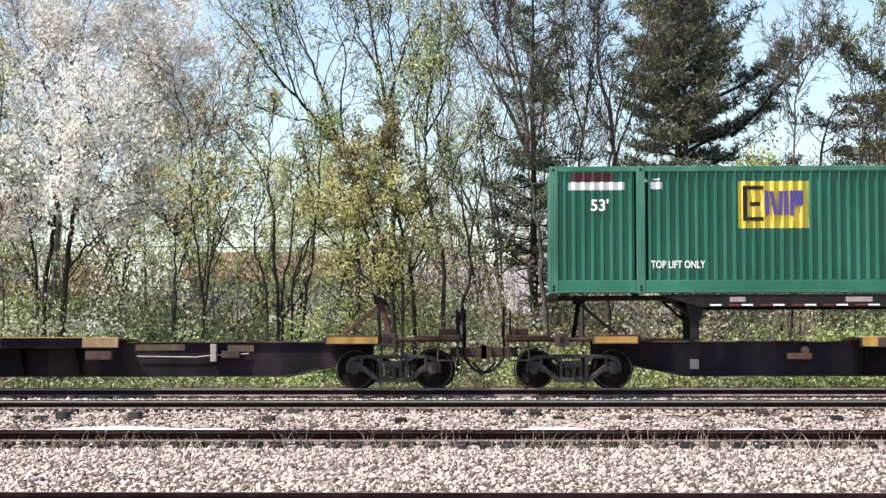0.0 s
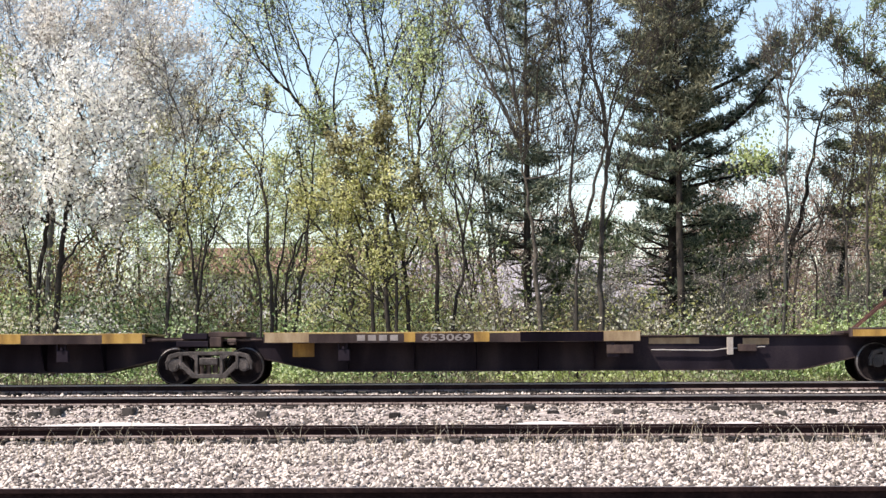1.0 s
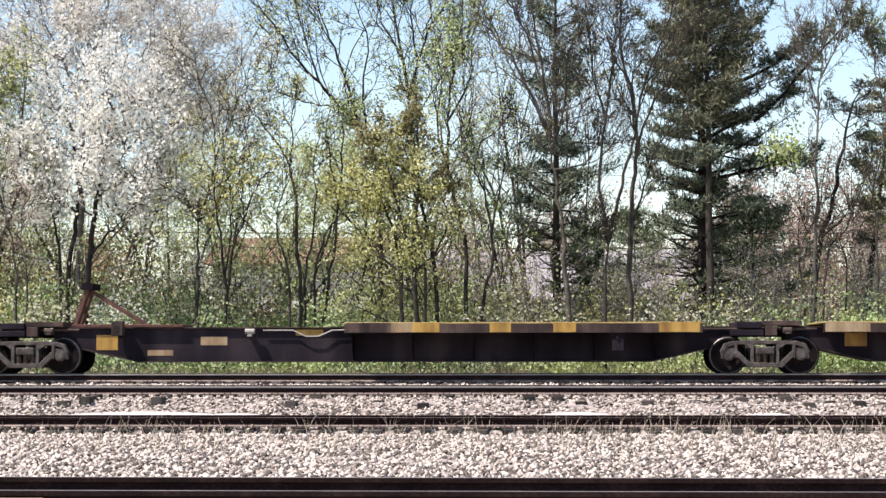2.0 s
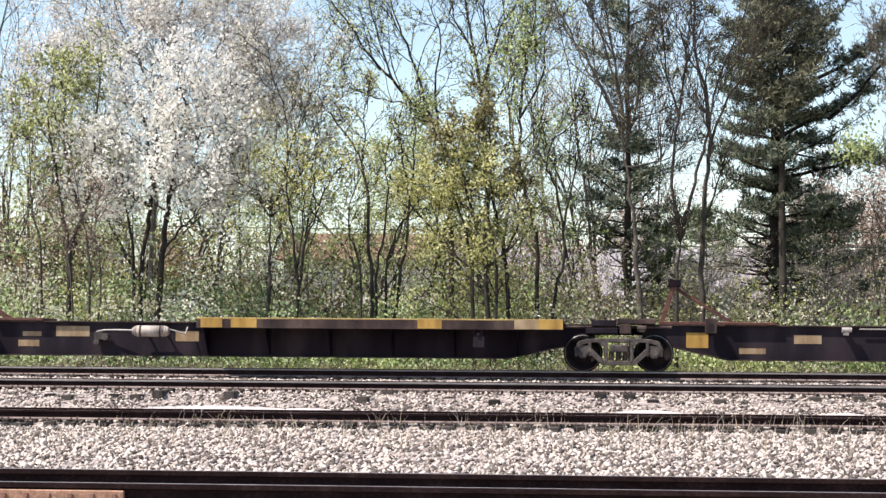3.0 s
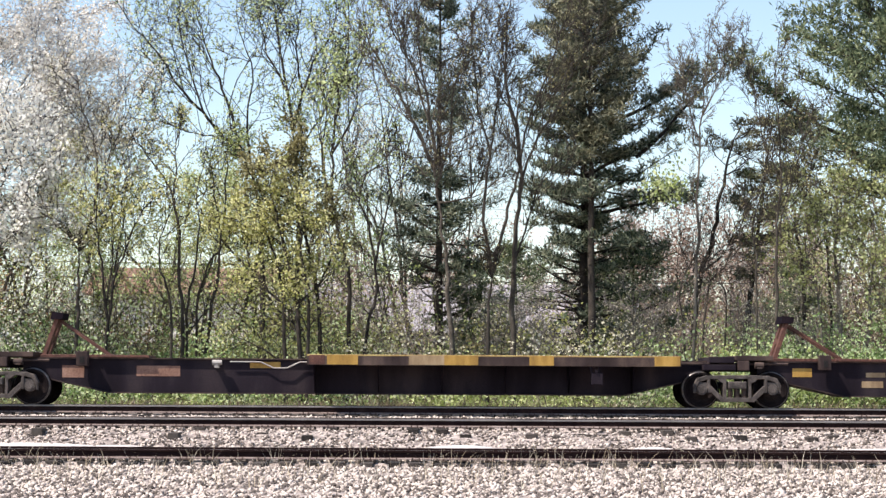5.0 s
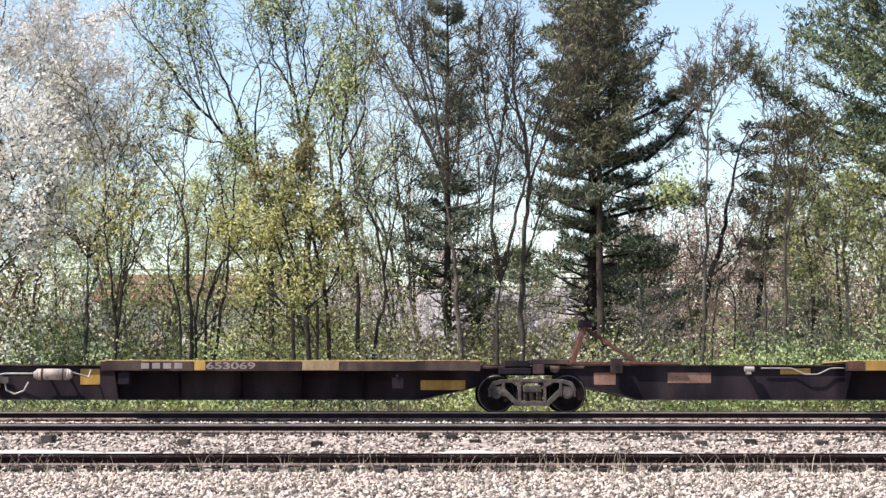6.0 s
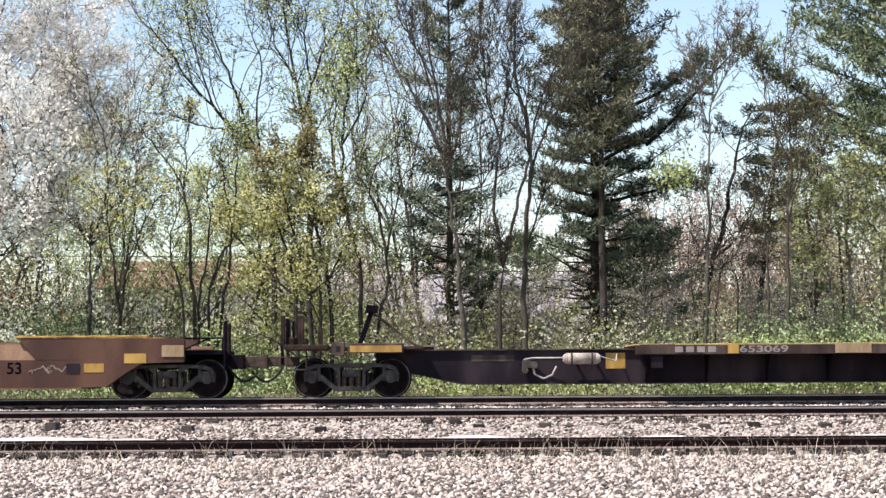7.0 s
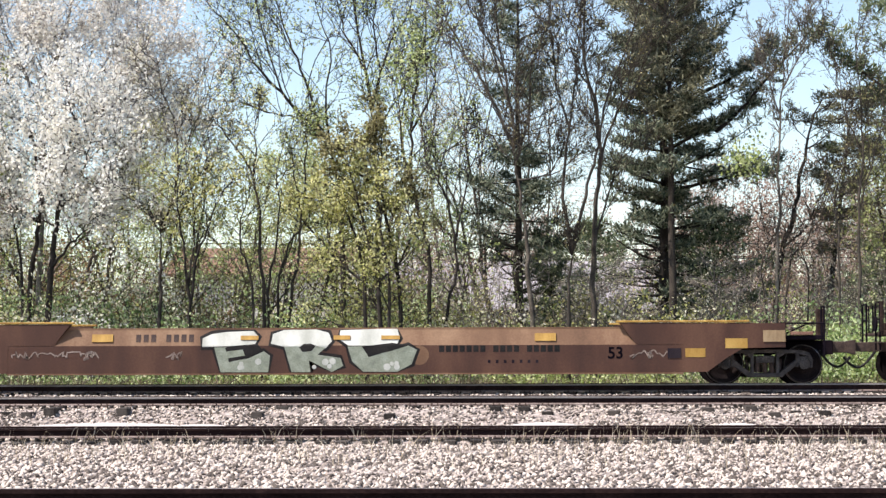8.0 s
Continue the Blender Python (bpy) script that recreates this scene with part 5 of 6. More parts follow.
# blossoming trees and their neighbours
w = grow(21, [(0.104, 0.0, 0.45, [(0.0, 0.0), (0.2, 3.0), (0.3, 4.1), (0.4, 5.1), (0.6, 6.2), (0.8, 7.6), (0.5, 8.9)]),
            (0.081, 0.5, 0.4, [(-0.5, 0.0), (-0.4, 3.3), (-0.2, 4.7), (-0.3, 6.1), (-0.5, 7.3), (-0.7, 8.4)]),
            (0.044, -0.6, 0.3, [(0.3, 3.5), (0.7, 4.0), (1.1, 4.4), (1.6, 5.3), (1.9, 6.2)]),
            (0.052, 0.6, 0.3, [(-0.6, 0.0), (-0.7, 3.3), (-0.9, 4.5), (-1.3, 5.6), (-1.5, 6.7)]),
            (0.044, -0.8, 0.3, [(0.4, 4.8), (1.0, 5.8), (1.4, 6.8), (1.5, 7.8)]),
            (0.037, 0.8, 0.3, [(-0.2, 4.7), (-1.0, 5.3), (-1.8, 6.1)])],
         boughs=16, reach=2.25, spread=58, twigs=6, fine=4)
plant("blossom_tree", w, -12.47, 54.2, "white-blossoming tree with dark forked stems", "tree", BARK_DARK, BLOSSOM, 0.095, 6, 0.12)
w = grow(22, [(0.096, 0, 0.4, [(0.0, 0.0), (0.2, 6.5), (0.3, 9.0), (0.6, 10.4), (1.1, 12.1), (1.3, 13.3)]),
            (0.052, 1, 0.2, [(0.2, 6.5), (0.8, 8.3), (1.8, 9.7), (2.7, 11.1), (3.2, 12.5)]),
            (0.052, -1, 0.2, [(0.2, 7.8), (-0.4, 9.7), (-1.0, 11.1), (-1.3, 12.5)]),
            (0.044, 0.5, 0.2, [(0.8, 8.3), (2.2, 8.3), (3.2, 9.2), (3.7, 10.2)]),
            (0.044, -0.5, 0.2, [(0.2, 6.0), (1.3, 6.7), (2.4, 7.6), (3.1, 8.3)]),
            (0.044, 0.9, 0.2, [(0.2, 7.8), (-0.8, 8.3), (-2.0, 9.2), (-2.7, 10.2)])],
         boughs=20, reach=3.00, spread=52, twigs=7, fine=5)
plant("blossom_tree", w, -14.23, 61.0, "tall pale-blossomed tree with slender stems", "tree", PALE_TWIG, PALE_BLOSSOM, 0.085, 8, 0.15)
w = grow(24, [(0.089, 0, 0.5, [(0.0, 0.0), (0.1, 3.3), (0.4, 4.5), (0.7, 5.6), (0.8, 7.2), (0.9, 8.9)]),
            (0.059, 0.5, 0.45, [(0.1, 3.4), (-0.2, 4.8), (-0.5, 6.1), (-0.7, 7.7), (-0.5, 9.1)]),
            (0.052, -0.5, 0.4, [(0.4, 4.5), (0.0, 5.8), (-0.1, 7.3), (0.2, 8.9)]),
            (0.044, 0.8, 0.4, [(-0.7, 0.0), (-0.9, 3.3), (-1.2, 4.8), (-1.4, 6.6), (-1.5, 8.3)])],
         boughs=11, reach=1.88, spread=50, twigs=5, fine=4, bare=0.1)
plant("tree", w, -15.06, 54.6, "tree in olive-green new leaf with forked trunk", "tree", BARK_DARK, SPRING_OLIVE, 0.105, 3, 0.1)
w = grow(25, [(0.044, 0, 0.3, [(0.0, 0.0), (0.1, 2.9), (-0.1, 4.2), (-0.3, 5.2), (-0.5, 6.3)]),
            (0.037, 0.4, 0.3, [(-0.3, 0.0), (-0.5, 2.9), (-0.9, 4.0), (-1.4, 5.1)]),
            (0.037, -0.4, 0.3, [(0.3, 0.0), (0.5, 2.9), (0.3, 4.2), (0.6, 5.1)])],
         boughs=10, reach=1.38, spread=48, twigs=5, fine=3)
plant("tree", w, -13.98, 52.6, "pinkish twiggy young tree in bud", "tree", BARK, PINK_BUD, 0.06, 2, 0.08)
w = grow(26, [(0.07, 0, 0.95, [(0.0, 0.0), (-0.0, 2.7), (0.0, 3.7), (0.0, 4.5)]),
            (0.048, -0.4, 0.3, [(0.0, 4.5), (0.3, 5.1), (0.5, 6.0), (0.4, 7.2), (0.1, 8.1), (-0.1, 9.1)]),
            (0.037, 0.4, 0.35, [(0.0, 4.5), (-0.3, 4.9), (-0.9, 5.3), (-1.4, 5.7), (-1.7, 6.5)]),
            (0.026, 0.5, 0.2, [(0.5, 6.0), (0.8, 7.1), (1.2, 8.0), (1.4, 8.9)]),
            (0.026, -0.5, 0.2, [(0.3, 5.1), (0.8, 5.5), (1.1, 6.1), (1.2, 7.1)])],
         boughs=12, reach=1.88, spread=46, twigs=6, fine=4, rise=0.10)
plant("tree", w, -9.05, 53.2, "slender forked tree with pale new leaves", "tree", BARK_DARK, PALE_LEAF, 0.065, 2, 0.08)
w = grow(27, [(0.056, 0, 0.5, [(0.0, 0.0), (0.0, 2.5), (-0.1, 3.4), (-0.2, 4.3), (-0.3, 5.2), (-0.2, 6.1)]),
            (0.044, -0.3, 0.4, [(0.0, 2.6), (0.2, 3.5), (0.5, 4.4), (0.8, 5.2), (1.2, 5.8)]),
            (0.03, 0.3, 0.4, [(-0.0, 2.9), (0.1, 4.0), (0.1, 4.9), (0.0, 5.9)])],
         boughs=10, reach=1.19, spread=46, twigs=5, fine=3)
plant("tree", w, -8.13, 52.2, "young multi-stemmed tree in yellow-green leaf", "tree", BARK_DARK, YELLOW_LEAF, 0.085, 2, 0.1)
w = grow(28, [(0.063, 0, 0.5, [(0.0, 0.0), (0.0, 2.5), (-0.1, 3.7), (-0.1, 4.8), (-0.3, 5.8), (-0.7, 6.6), (-1.3, 7.3), (-1.6, 7.8)]),
            (0.044, 0.4, 0.5, [(0.2, 0.0), (0.1, 2.7), (0.3, 3.9), (0.4, 5.1), (0.3, 6.1), (0.6, 7.2)]),
            (0.044, -0.4, 0.5, [(-0.2, 0.0), (-0.3, 3.0), (-0.6, 4.0), (-0.5, 4.9), (-0.1, 5.8)]),
            (0.03, 0.5, 0.3, [(-0.3, 5.8), (-0.2, 6.6), (-0.3, 7.3), (-0.1, 8.2)])],
         boughs=10, reach=1.38, spread=42, twigs=5, fine=3, bare=0.15)
plant("tree", w, -6.23, 52.9, "clump of dark crooked stems with sparse leaves", "tree", BARK_DARK, YELLOW_LEAF, 0.07, 2, 0.09)
w = grow(29, [(0.056, 0, 0.5, [(0.0, 0.0), (0.2, 2.7), (0.4, 3.7), (0.5, 4.9), (0.6, 6.2), (0.6, 7.2), (0.7, 8.3)]),
            (0.044, 0.5, 0.5, [(-0.2, 0.0), (-0.2, 2.8), (0.1, 4.0), (0.5, 4.6), (0.9, 5.2), (1.3, 5.9)]),
            (0.03, -0.4, 0.3, [(0.5, 4.9), (0.3, 5.9), (0.2, 6.8), (0.4, 7.7)])],
         boughs=10, reach=1.38, spread=42, twigs=5, fine=3, bare=0.1)
plant("tree", w, -5.73, 53.4, "leaning dark stems with green buds", "tree", BARK_DARK, SPRING_LEAF, 0.07, 2, 0.09)
# tall spreading trees in bud
w = grow(30, [(0.111, 0, 0.9, [(0.0, 0.0), (-0.1, 4.7), (-0.3, 6.5), (-0.6, 7.4)]),
            (0.063, -0.6, 0.25, [(-0.6, 7.4), (-1.3, 8.0), (-1.9, 8.7), (-2.6, 9.5), (-3.3, 10.5), (-4.0, 11.3), (-4.8, 12.4)]),
            (0.056, 0.5, 0.25, [(-0.8, 7.6), (-1.1, 8.9), (-1.6, 10.0), (-2.0, 11.2), (-2.4, 12.4)]),
            (0.037, 0.8, 0.2, [(-1.9, 8.7), (-2.2, 9.7), (-2.6, 10.9), (-2.7, 12.0)]),
            (0.041, -0.8, 0.2, [(-0.4, 7.0), (-0.6, 8.5), (-0.4, 9.9), (-0.8, 11.0), (-0.9, 12.2)]),
            (0.03, 0.6, 0.2, [(-1.3, 8.0), (-2.1, 8.1), (-2.9, 8.4), (-3.5, 9.2)])],
         boughs=12, reach=2.38, spread=40, twigs=6, fine=4, rise=0.08, bare=0.15)
plant("tree", w, -4.44, 58.5, "tall tree with long arching limbs in green bud", "tree", BARK_DARK, SPRING_LEAF, 0.075, 2, 0.1)
w = grow(31, [(0.118, 0, 0.9, [(0.0, 0.0), (-0.1, 4.7), (-0.2, 7.1), (-0.3, 8.6)]),
            (0.063, 0.5, 0.25, [(-0.3, 8.6), (-0.5, 9.5), (-0.7, 10.7), (-0.9, 11.9), (-1.0, 13.1)]),
            (0.056, -0.5, 0.25, [(-0.3, 8.4), (0.0, 9.5), (0.4, 10.6), (0.9, 11.4), (1.0, 12.6)]),
            (0.041, 0.8, 0.2, [(-0.5, 9.5), (-1.1, 10.7), (-1.4, 11.8), (-1.7, 13.0)]),
            (0.037, -0.8, 0.2, [(0.0, 9.5), (-0.2, 10.7), (-0.1, 11.9), (0.0, 13.0)]),
            (0.033, 0.5, 0.2, [(-0.2, 7.8), (0.5, 8.7), (0.9, 9.5), (1.7, 10.6)])],
         boughs=12, reach=2.12, spread=38, twigs=6, fine=4, rise=0.08, bare=0.15)
plant("tree", w, -3.45, 60.0, "tall tree with upright dark limbs in green bud", "tree", BARK_DARK, SPRING_LEAF, 0.075, 2, 0.1)
w = grow(32, [(0.074, 0, 0.5, [(0.0, 0.0), (0.1, 3.3), (-0.1, 4.5), (-0.4, 5.8), (-0.4, 7.2), (-0.3, 8.6), (-0.0, 10.0), (0.0, 11.4)]),
            (0.037, 0.5, 0.3, [(-0.4, 5.8), (-0.7, 7.0), (-0.6, 8.4), (-0.8, 9.5)]),
            (0.037, -0.5, 0.3, [(-0.4, 7.2), (0.2, 8.3), (0.3, 9.5), (0.7, 10.6)])],
         boughs=12, reach=1.88, spread=38, twigs=6, fine=4, bare=0.1)
plant("tree", w, -1.91, 54.7, "slim upright tree in fresh green leaf", "tree", BARK_DARK, SPRING_LEAF, 0.085, 2, 0.1)
# vine-covered tree and the stems beside it
w = grow(33, [(0.081, 0, 0.15, [(0.0, 0.0), (-0.1, 2.9), (-0.4, 4.1), (-0.7, 5.3), (-1.0, 6.2)]),
            (0.067, 0.3, 0.15, [(-0.4, 0.0), (-0.5, 2.9), (-0.7, 4.1), (-1.2, 5.3), (-1.5, 6.1)]),
            (0.059, -0.3, 0.15, [(0.1, 0.0), (0.2, 2.9), (0.0, 4.1), (-0.1, 5.3), (-0.4, 6.3)]),
            (0.037, 0.5, 0.1, [(-0.7, 2.9), (-1.3, 3.8), (-1.6, 4.7), (-1.7, 5.5)])],
         boughs=14, reach=1.31, spread=55, twigs=6, fine=4, rise=-0.02)
plant("vine_covered_tree", w, -2.97, 51.9, "dense yellow-green vine-covered tree", "tree", BARK_DARK, YELLOW_LEAF, 0.078, 4, 0.11)
w = grow(34, [(0.074, 0, 0.55, [(0.0, 0.0), (0.0, 2.9), (-0.3, 4.5), (-0.8, 5.7), (-1.1, 6.7)]),
            (0.044, 0.3, 0.4, [(-0.3, 4.5), (-0.5, 5.5), (-0.5, 6.6), (-0.4, 7.3)]),
            (0.044, -0.3, 0.4, [(-0.8, 5.7), (-1.4, 6.1), (-1.6, 6.9)]),
            (0.037, 0.4, 0.5, [(0.0, 3.3), (0.3, 4.2), (0.2, 4.9), (-0.1, 5.3)])],
         boughs=12, reach=1.06, spread=60, twigs=6, fine=4)
plant("vine_covered_tree", w, -2.56, 52.6, "brown-tipped vine mass on a dark trunk", "tree", BARK_DARK, OLIVE_LEAF, 0.085, 3, 0.08)
w = grow(35, [(0.056, 0, 0.6, [(0.0, 0.0), (0.1, 2.3), (0.3, 3.1), (0.3, 4.0), (0.1, 5.1), (-0.2, 5.8), (-0.5, 6.3), (-0.5, 7.2)]),
            (0.037, 0.4, 0.4, [(0.3, 4.0), (0.5, 5.2), (0.8, 6.3), (1.2, 7.2)]),
            (0.03, -0.4, 0.4, [(-0.2, 5.8), (0.0, 6.4), (0.6, 6.9), (0.9, 7.5)])],
         boughs=10, reach=1.38, spread=42, twigs=5, fine=4, bare=0.3)
plant("tree", w, -1.36, 52.7, "thin dark crooked tree nearly bare", "tree", BARK_DARK, SPRING_LEAF, 0.065, 1, 0.09)
# straight bare trees before the pines
w = grow(36, [(0.092, 0, 0.9, [(0.0, 0.0), (-0.1, 2.9), (-0.2, 4.1), (-0.4, 5.6), (-0.5, 6.5)]),
            (0.056, 0.3, 0.15, [(-0.5, 6.5), (-0.9, 7.5), (-1.3, 8.3), (-1.8, 9.1), (-2.3, 10.1), (-2.5, 11.1)]),
            (0.056, -0.3, 0.15, [(-0.5, 6.5), (-0.6, 7.7), (-0.8, 8.9), (-1.0, 10.3), (-1.1, 11.3)]),
            (0.041, 0.6, 0.15, [(-0.4, 6.1), (-0.1, 7.4), (0.0, 8.8), (0.5, 10.1), (0.8, 11.1)]),
            (0.037, -0.6, 0.2, [(-0.6, 7.7), (-1.1, 9.2), (-1.6, 10.1), (-1.9, 11.1)]),
            (0.033, 0.5, 0.25, [(-0.3, 5.5), (0.3, 5.8), (0.6, 6.1), (0.9, 6.7)])],
         boughs=13, reach=2.12, spread=34, twigs=7, fine=5, rise=0.14, bare=0.6)
plant("tree", w, 1.00, 52.2, "bare forked tree with upswept limbs", "tree", BARK, OLIVE_LEAF, 0.055, 1, 0.09)
w = grow(37, [(0.081, 0, 0.95, [(0.0, 0.0), (0.0, 2.6), (0.1, 3.8)]),
            (0.056, 0.3, 0.45, [(0.1, 3.8), (-0.1, 4.9), (-0.1, 6.0), (0.0, 7.1), (-0.3, 8.1), (-0.4, 9.4), (-0.5, 10.9)]),
            (0.056, -0.3, 0.45, [(0.1, 3.8), (0.3, 4.6), (0.5, 5.5), (0.8, 6.6), (1.0, 7.8), (1.5, 9.0), (1.9, 10.2), (2.1, 11.1)]),
            (0.037, 0.5, 0.2, [(-0.0, 6.8), (0.2, 8.1), (0.3, 9.3), (0.5, 10.8)]),
            (0.033, -0.6, 0.2, [(0.8, 6.6), (0.6, 7.8), (0.1, 8.9), (-0.1, 9.7)])],
         boughs=12, reach=1.88, spread=34, twigs=7, fine=5, rise=0.10, bare=0.6)
plant("tree", w, 1.92, 51.8, "grey-barked tree with two straight stems", "tree", BARK, OLIVE_LEAF, 0.055, 1, 0.09)
w = grow(38, [(0.092, 0, 0.55, [(0.0, 0.0), (0.0, 2.9), (0.0, 4.1), (0.1, 5.3), (0.2, 6.4), (0.1, 7.6), (-0.2, 8.8), (-0.2, 10.1), (-0.1, 11.2)]),
            (0.044, -0.4, 0.2, [(0.1, 5.9), (0.5, 7.2), (1.1, 8.2), (1.6, 9.2), (2.2, 10.1)]),
            (0.037, 0.4, 0.2, [(0.0, 4.1), (0.4, 5.2), (0.7, 6.2), (1.3, 7.1)])],
         boughs=13, reach=2.00, spread=36, twigs=7, fine=5, rise=0.10, bare=0.6)
plant("tree", w, 2.60, 52.4, "grey-barked straight tree with brownish buds", "tree", BARK, OLIVE_LEAF, 0.055, 1, 0.09)
w = grow(39, [(0.056, 0, 0.35, [(0.0, 0.0), (0.1, 3.3), (0.2, 4.8), (0.2, 6.3), (0.3, 7.9), (0.4, 9.4), (0.6, 10.9)]),
            (0.026, 0.3, 0.2, [(0.3, 7.3), (-0.1, 8.8), (-0.2, 10.0)]),
            (0.026, -0.3, 0.2, [(0.3, 7.9), (0.8, 9.3), (1.0, 10.5)])],
         boughs=16, reach=1.25, spread=28, twigs=6, fine=4, rise=0.12, bare=0.6)
plant("tree", w, 7.51, 53.7, "thin tall bare tree with fine twigs", "tree", BARK, OLIVE_LEAF, 0.05, 1, 0.08)
w = grow(40, [(0.052, 0, 0.35, [(0.0, 0.0), (0.0, 3.3), (-0.0, 4.8), (0.1, 6.3), (0.1, 7.8), (0.0, 9.2), (0.1, 10.3)]),
            (0.037, 0.3, 0.3, [(-0.6, 0.0), (-0.5, 3.9), (-0.6, 5.1), (-0.3, 6.3), (-0.2, 7.5)]),
            (0.026, -0.3, 0.2, [(-0.0, 4.8), (0.4, 6.3), (0.7, 7.5), (1.0, 8.6)]),
            (0.026, 0.4, 0.2, [(0.1, 6.3), (-0.4, 7.7), (-0.6, 8.9), (-0.8, 9.8)])],
         boughs=14, reach=1.50, spread=34, twigs=6, fine=4, rise=0.10, bare=0.5)
plant("tree", w, 9.76, 53.2, "thin bare tree with fine grey twigs", "tree", BARK, OLIVE_LEAF, 0.05, 1, 0.08)
w = grow(41, [(0.104, 0, 0.7, [(0.0, 0.0), (0.2, 3.5), (0.6, 4.8), (0.9, 6.3), (1.1, 7.4), (1.5, 8.3)]),
            (0.037, 0.4, 0.3, [(0.3, 4.0), (1.0, 4.6), (1.4, 5.5)])],
         boughs=10, reach=1.75, spread=50, twigs=5, fine=3, bare=0.5)
plant("tree", w, 8.04, 57.5, "dark leaning trunk with broken crown", "tree", BARK_DARK, OLIVE_LEAF, 0.05, 1, 0.1)
w = grow(42, [(0.044, 0, 0.3, [(0.0, 0.0), (0.2, 3.3), (0.7, 4.1), (1.0, 5.0), (1.3, 5.7)]),
            (0.037, 0.5, 0.3, [(-0.3, 0.0), (-0.5, 3.3), (-0.3, 4.2), (-0.6, 5.0)]),
            (0.037, -0.5, 0.3, [(0.6, 0.0), (0.7, 3.0), (0.5, 3.9), (0.9, 4.6)])],
         boughs=10, reach=1.62, spread=50, twigs=6, fine=4, bare=0.3)
plant("tree", w, 8.00, 55.5, "dark crooked stems with tangled bare twigs", "tree", BARK_DARK, PINK_BUD, 0.05, 1, 0.1)
w = grow(43, [(0.074, 0, 0.25, [(0.0, 0.0), (-0.1, 3.3), (-0.2, 4.5), (-0.1, 5.6), (-0.2, 6.4)]),
            (0.052, 0.5, 0.25, [(-0.5, 0.0), (-0.6, 3.3), (-0.9, 4.4), (-0.8, 5.5)]),
            (0.052, -0.5, 0.25, [(0.6, 0.0), (0.7, 3.4), (0.8, 4.7), (0.6, 6.1)]),
            (0.052, 0.3, 0.25, [(1.4, 0.0), (1.5, 3.4), (1.6, 4.7), (1.5, 5.9)])],
         boughs=14, reach=1.88, spread=52, twigs=6, fine=4, bare=0.05)
plant("tree", w, 11.85, 54.6, "bushy tree in dull green leaf", "tree", BARK, SPRING_OLIVE, 0.095, 3, 0.12)
w = grow(44, [(0.067, 0, 0.3, [(0.0, 0.0), (0.1, 3.8), (-0.1, 5.2), (0.2, 6.4), (0.4, 7.3)]),
            (0.052, 0.5, 0.3, [(1.0, 0.0), (0.9, 4.0), (0.8, 5.4), (1.0, 6.7)])],
         boughs=14, reach=1.88, spread=52, twigs=6, fine=4, bare=0.1)
plant("tree", w, 10.99, 56.2, "brownish twiggy tree under the green pine", "tree", BARK_DARK, OLIVE_LEAF, 0.075, 2, 0.11)

# pines
w = pine(51, 16.0, 0.20, [(1.6, 0.7, 0.7, 0.0), (3.4, 1.3, 1.3, 0.15), (4.4, 1.5, 0.6, 0.6), (4.75, 0.9, 3.1, 1.0), (4.95, 0.8, 3.0, 1.0), (5.15, 1.3, 0.5, 0.9), (5.55, 1.6, 0.7, 1.0),
                          (5.9, 1.6, 2.9, 1.0), (6.3, 1.6, 3.3, 1.0), (7.0, 1.7, 2.8, 1.0), (8.0, 1.8, 2.5, 1.0), (9.5, 1.6, 2.1, 1.0), (12.0, 1.4, 1.9, 1.0), (16.0, 0.3, 0.3, 1.0)], step=0.34, gaps=0.12)
arm(w, Vector((0.1, 0, 6.9)), Vector((0.85, -0.1, 0.40)), 3.0)
arm(w, Vector((1.6, -0.2, 7.4)), Vector((0.72, -0.05, 0.62)), 4.2)
arm(w, Vector((1.2, 0.2, 8.6)), Vector((0.80, 0.1, 0.45)), 2.6)
arm(w, Vector((0.1, 0, 5.7)), Vector((1.0, 0.1, 0.10)), 3.6)
plant("pine_tree", w, 4.87, 58.0, "large dark pine with flat uneven tiers", "tree", BARK_DARK, NEEDLE, 0.19, 8, 0.05, 0.24, tuft=True)
w = pine(55, 15.5, 0.14, [(7.2, 0.5, 0.8, 1.0), (8.2, 1.5, 1.6, 1.0), (10.0, 1.8, 1.7, 1.0), (12.5, 1.5, 1.5, 1.0), (15.5, 0.4, 0.4, 1.0)], step=0.36, gaps=0.15, lift=(0.0, 0.4))
plant("pine_tree", w, 5.0, 56.6, "brownish pine crowded by its neighbour", "tree", BARK_DARK, NEEDLE_BROWN, 0.17, 6, 0.07, 0.26, tuft=True)
w = pine(52, 13.5, 0.17, [(2.8, 0.9, 0.9, 0.2), (4.0, 1.8, 1.6, 0.8), (5.2, 2.2, 2.1, 1.0), (6.0, 2.1, 1.8, 1.0), (6.5, 1.5, 0.8, 0.9), (7.4, 1.6, 2.0, 0.8), (8.6, 1.2, 1.4, 0.5), (10.5, 1.0, 1.2, 0.5), (13.5, 0.4, 0.4, 0.8)], step=0.42, gaps=0.25)
plant("pine_tree", w, 0.76, 61.0, "slim dull green pine with gaps", "tree", BARK_DARK, NEEDLE, 0.20, 6, 0.07, 0.24, tuft=True)
w = pine(53, 15.0, 0.2, [(6.3, 1.6, 1.6, 0.8), (7.4, 3.2, 3.0, 1.0), (9.0, 3.0, 3.0, 1.0), (10.3, 3.0, 3.0, 1.0), (12.0, 3.3, 3.0, 1.0), (15.0, 0.6, 0.6, 1.0)], step=0.32, gaps=0.1, lift=(0.0, 0.35))
arm(w, Vector((-1.6, 0, 8.1)), Vector((-0.9, -0.1, 0.42)), 3.9)
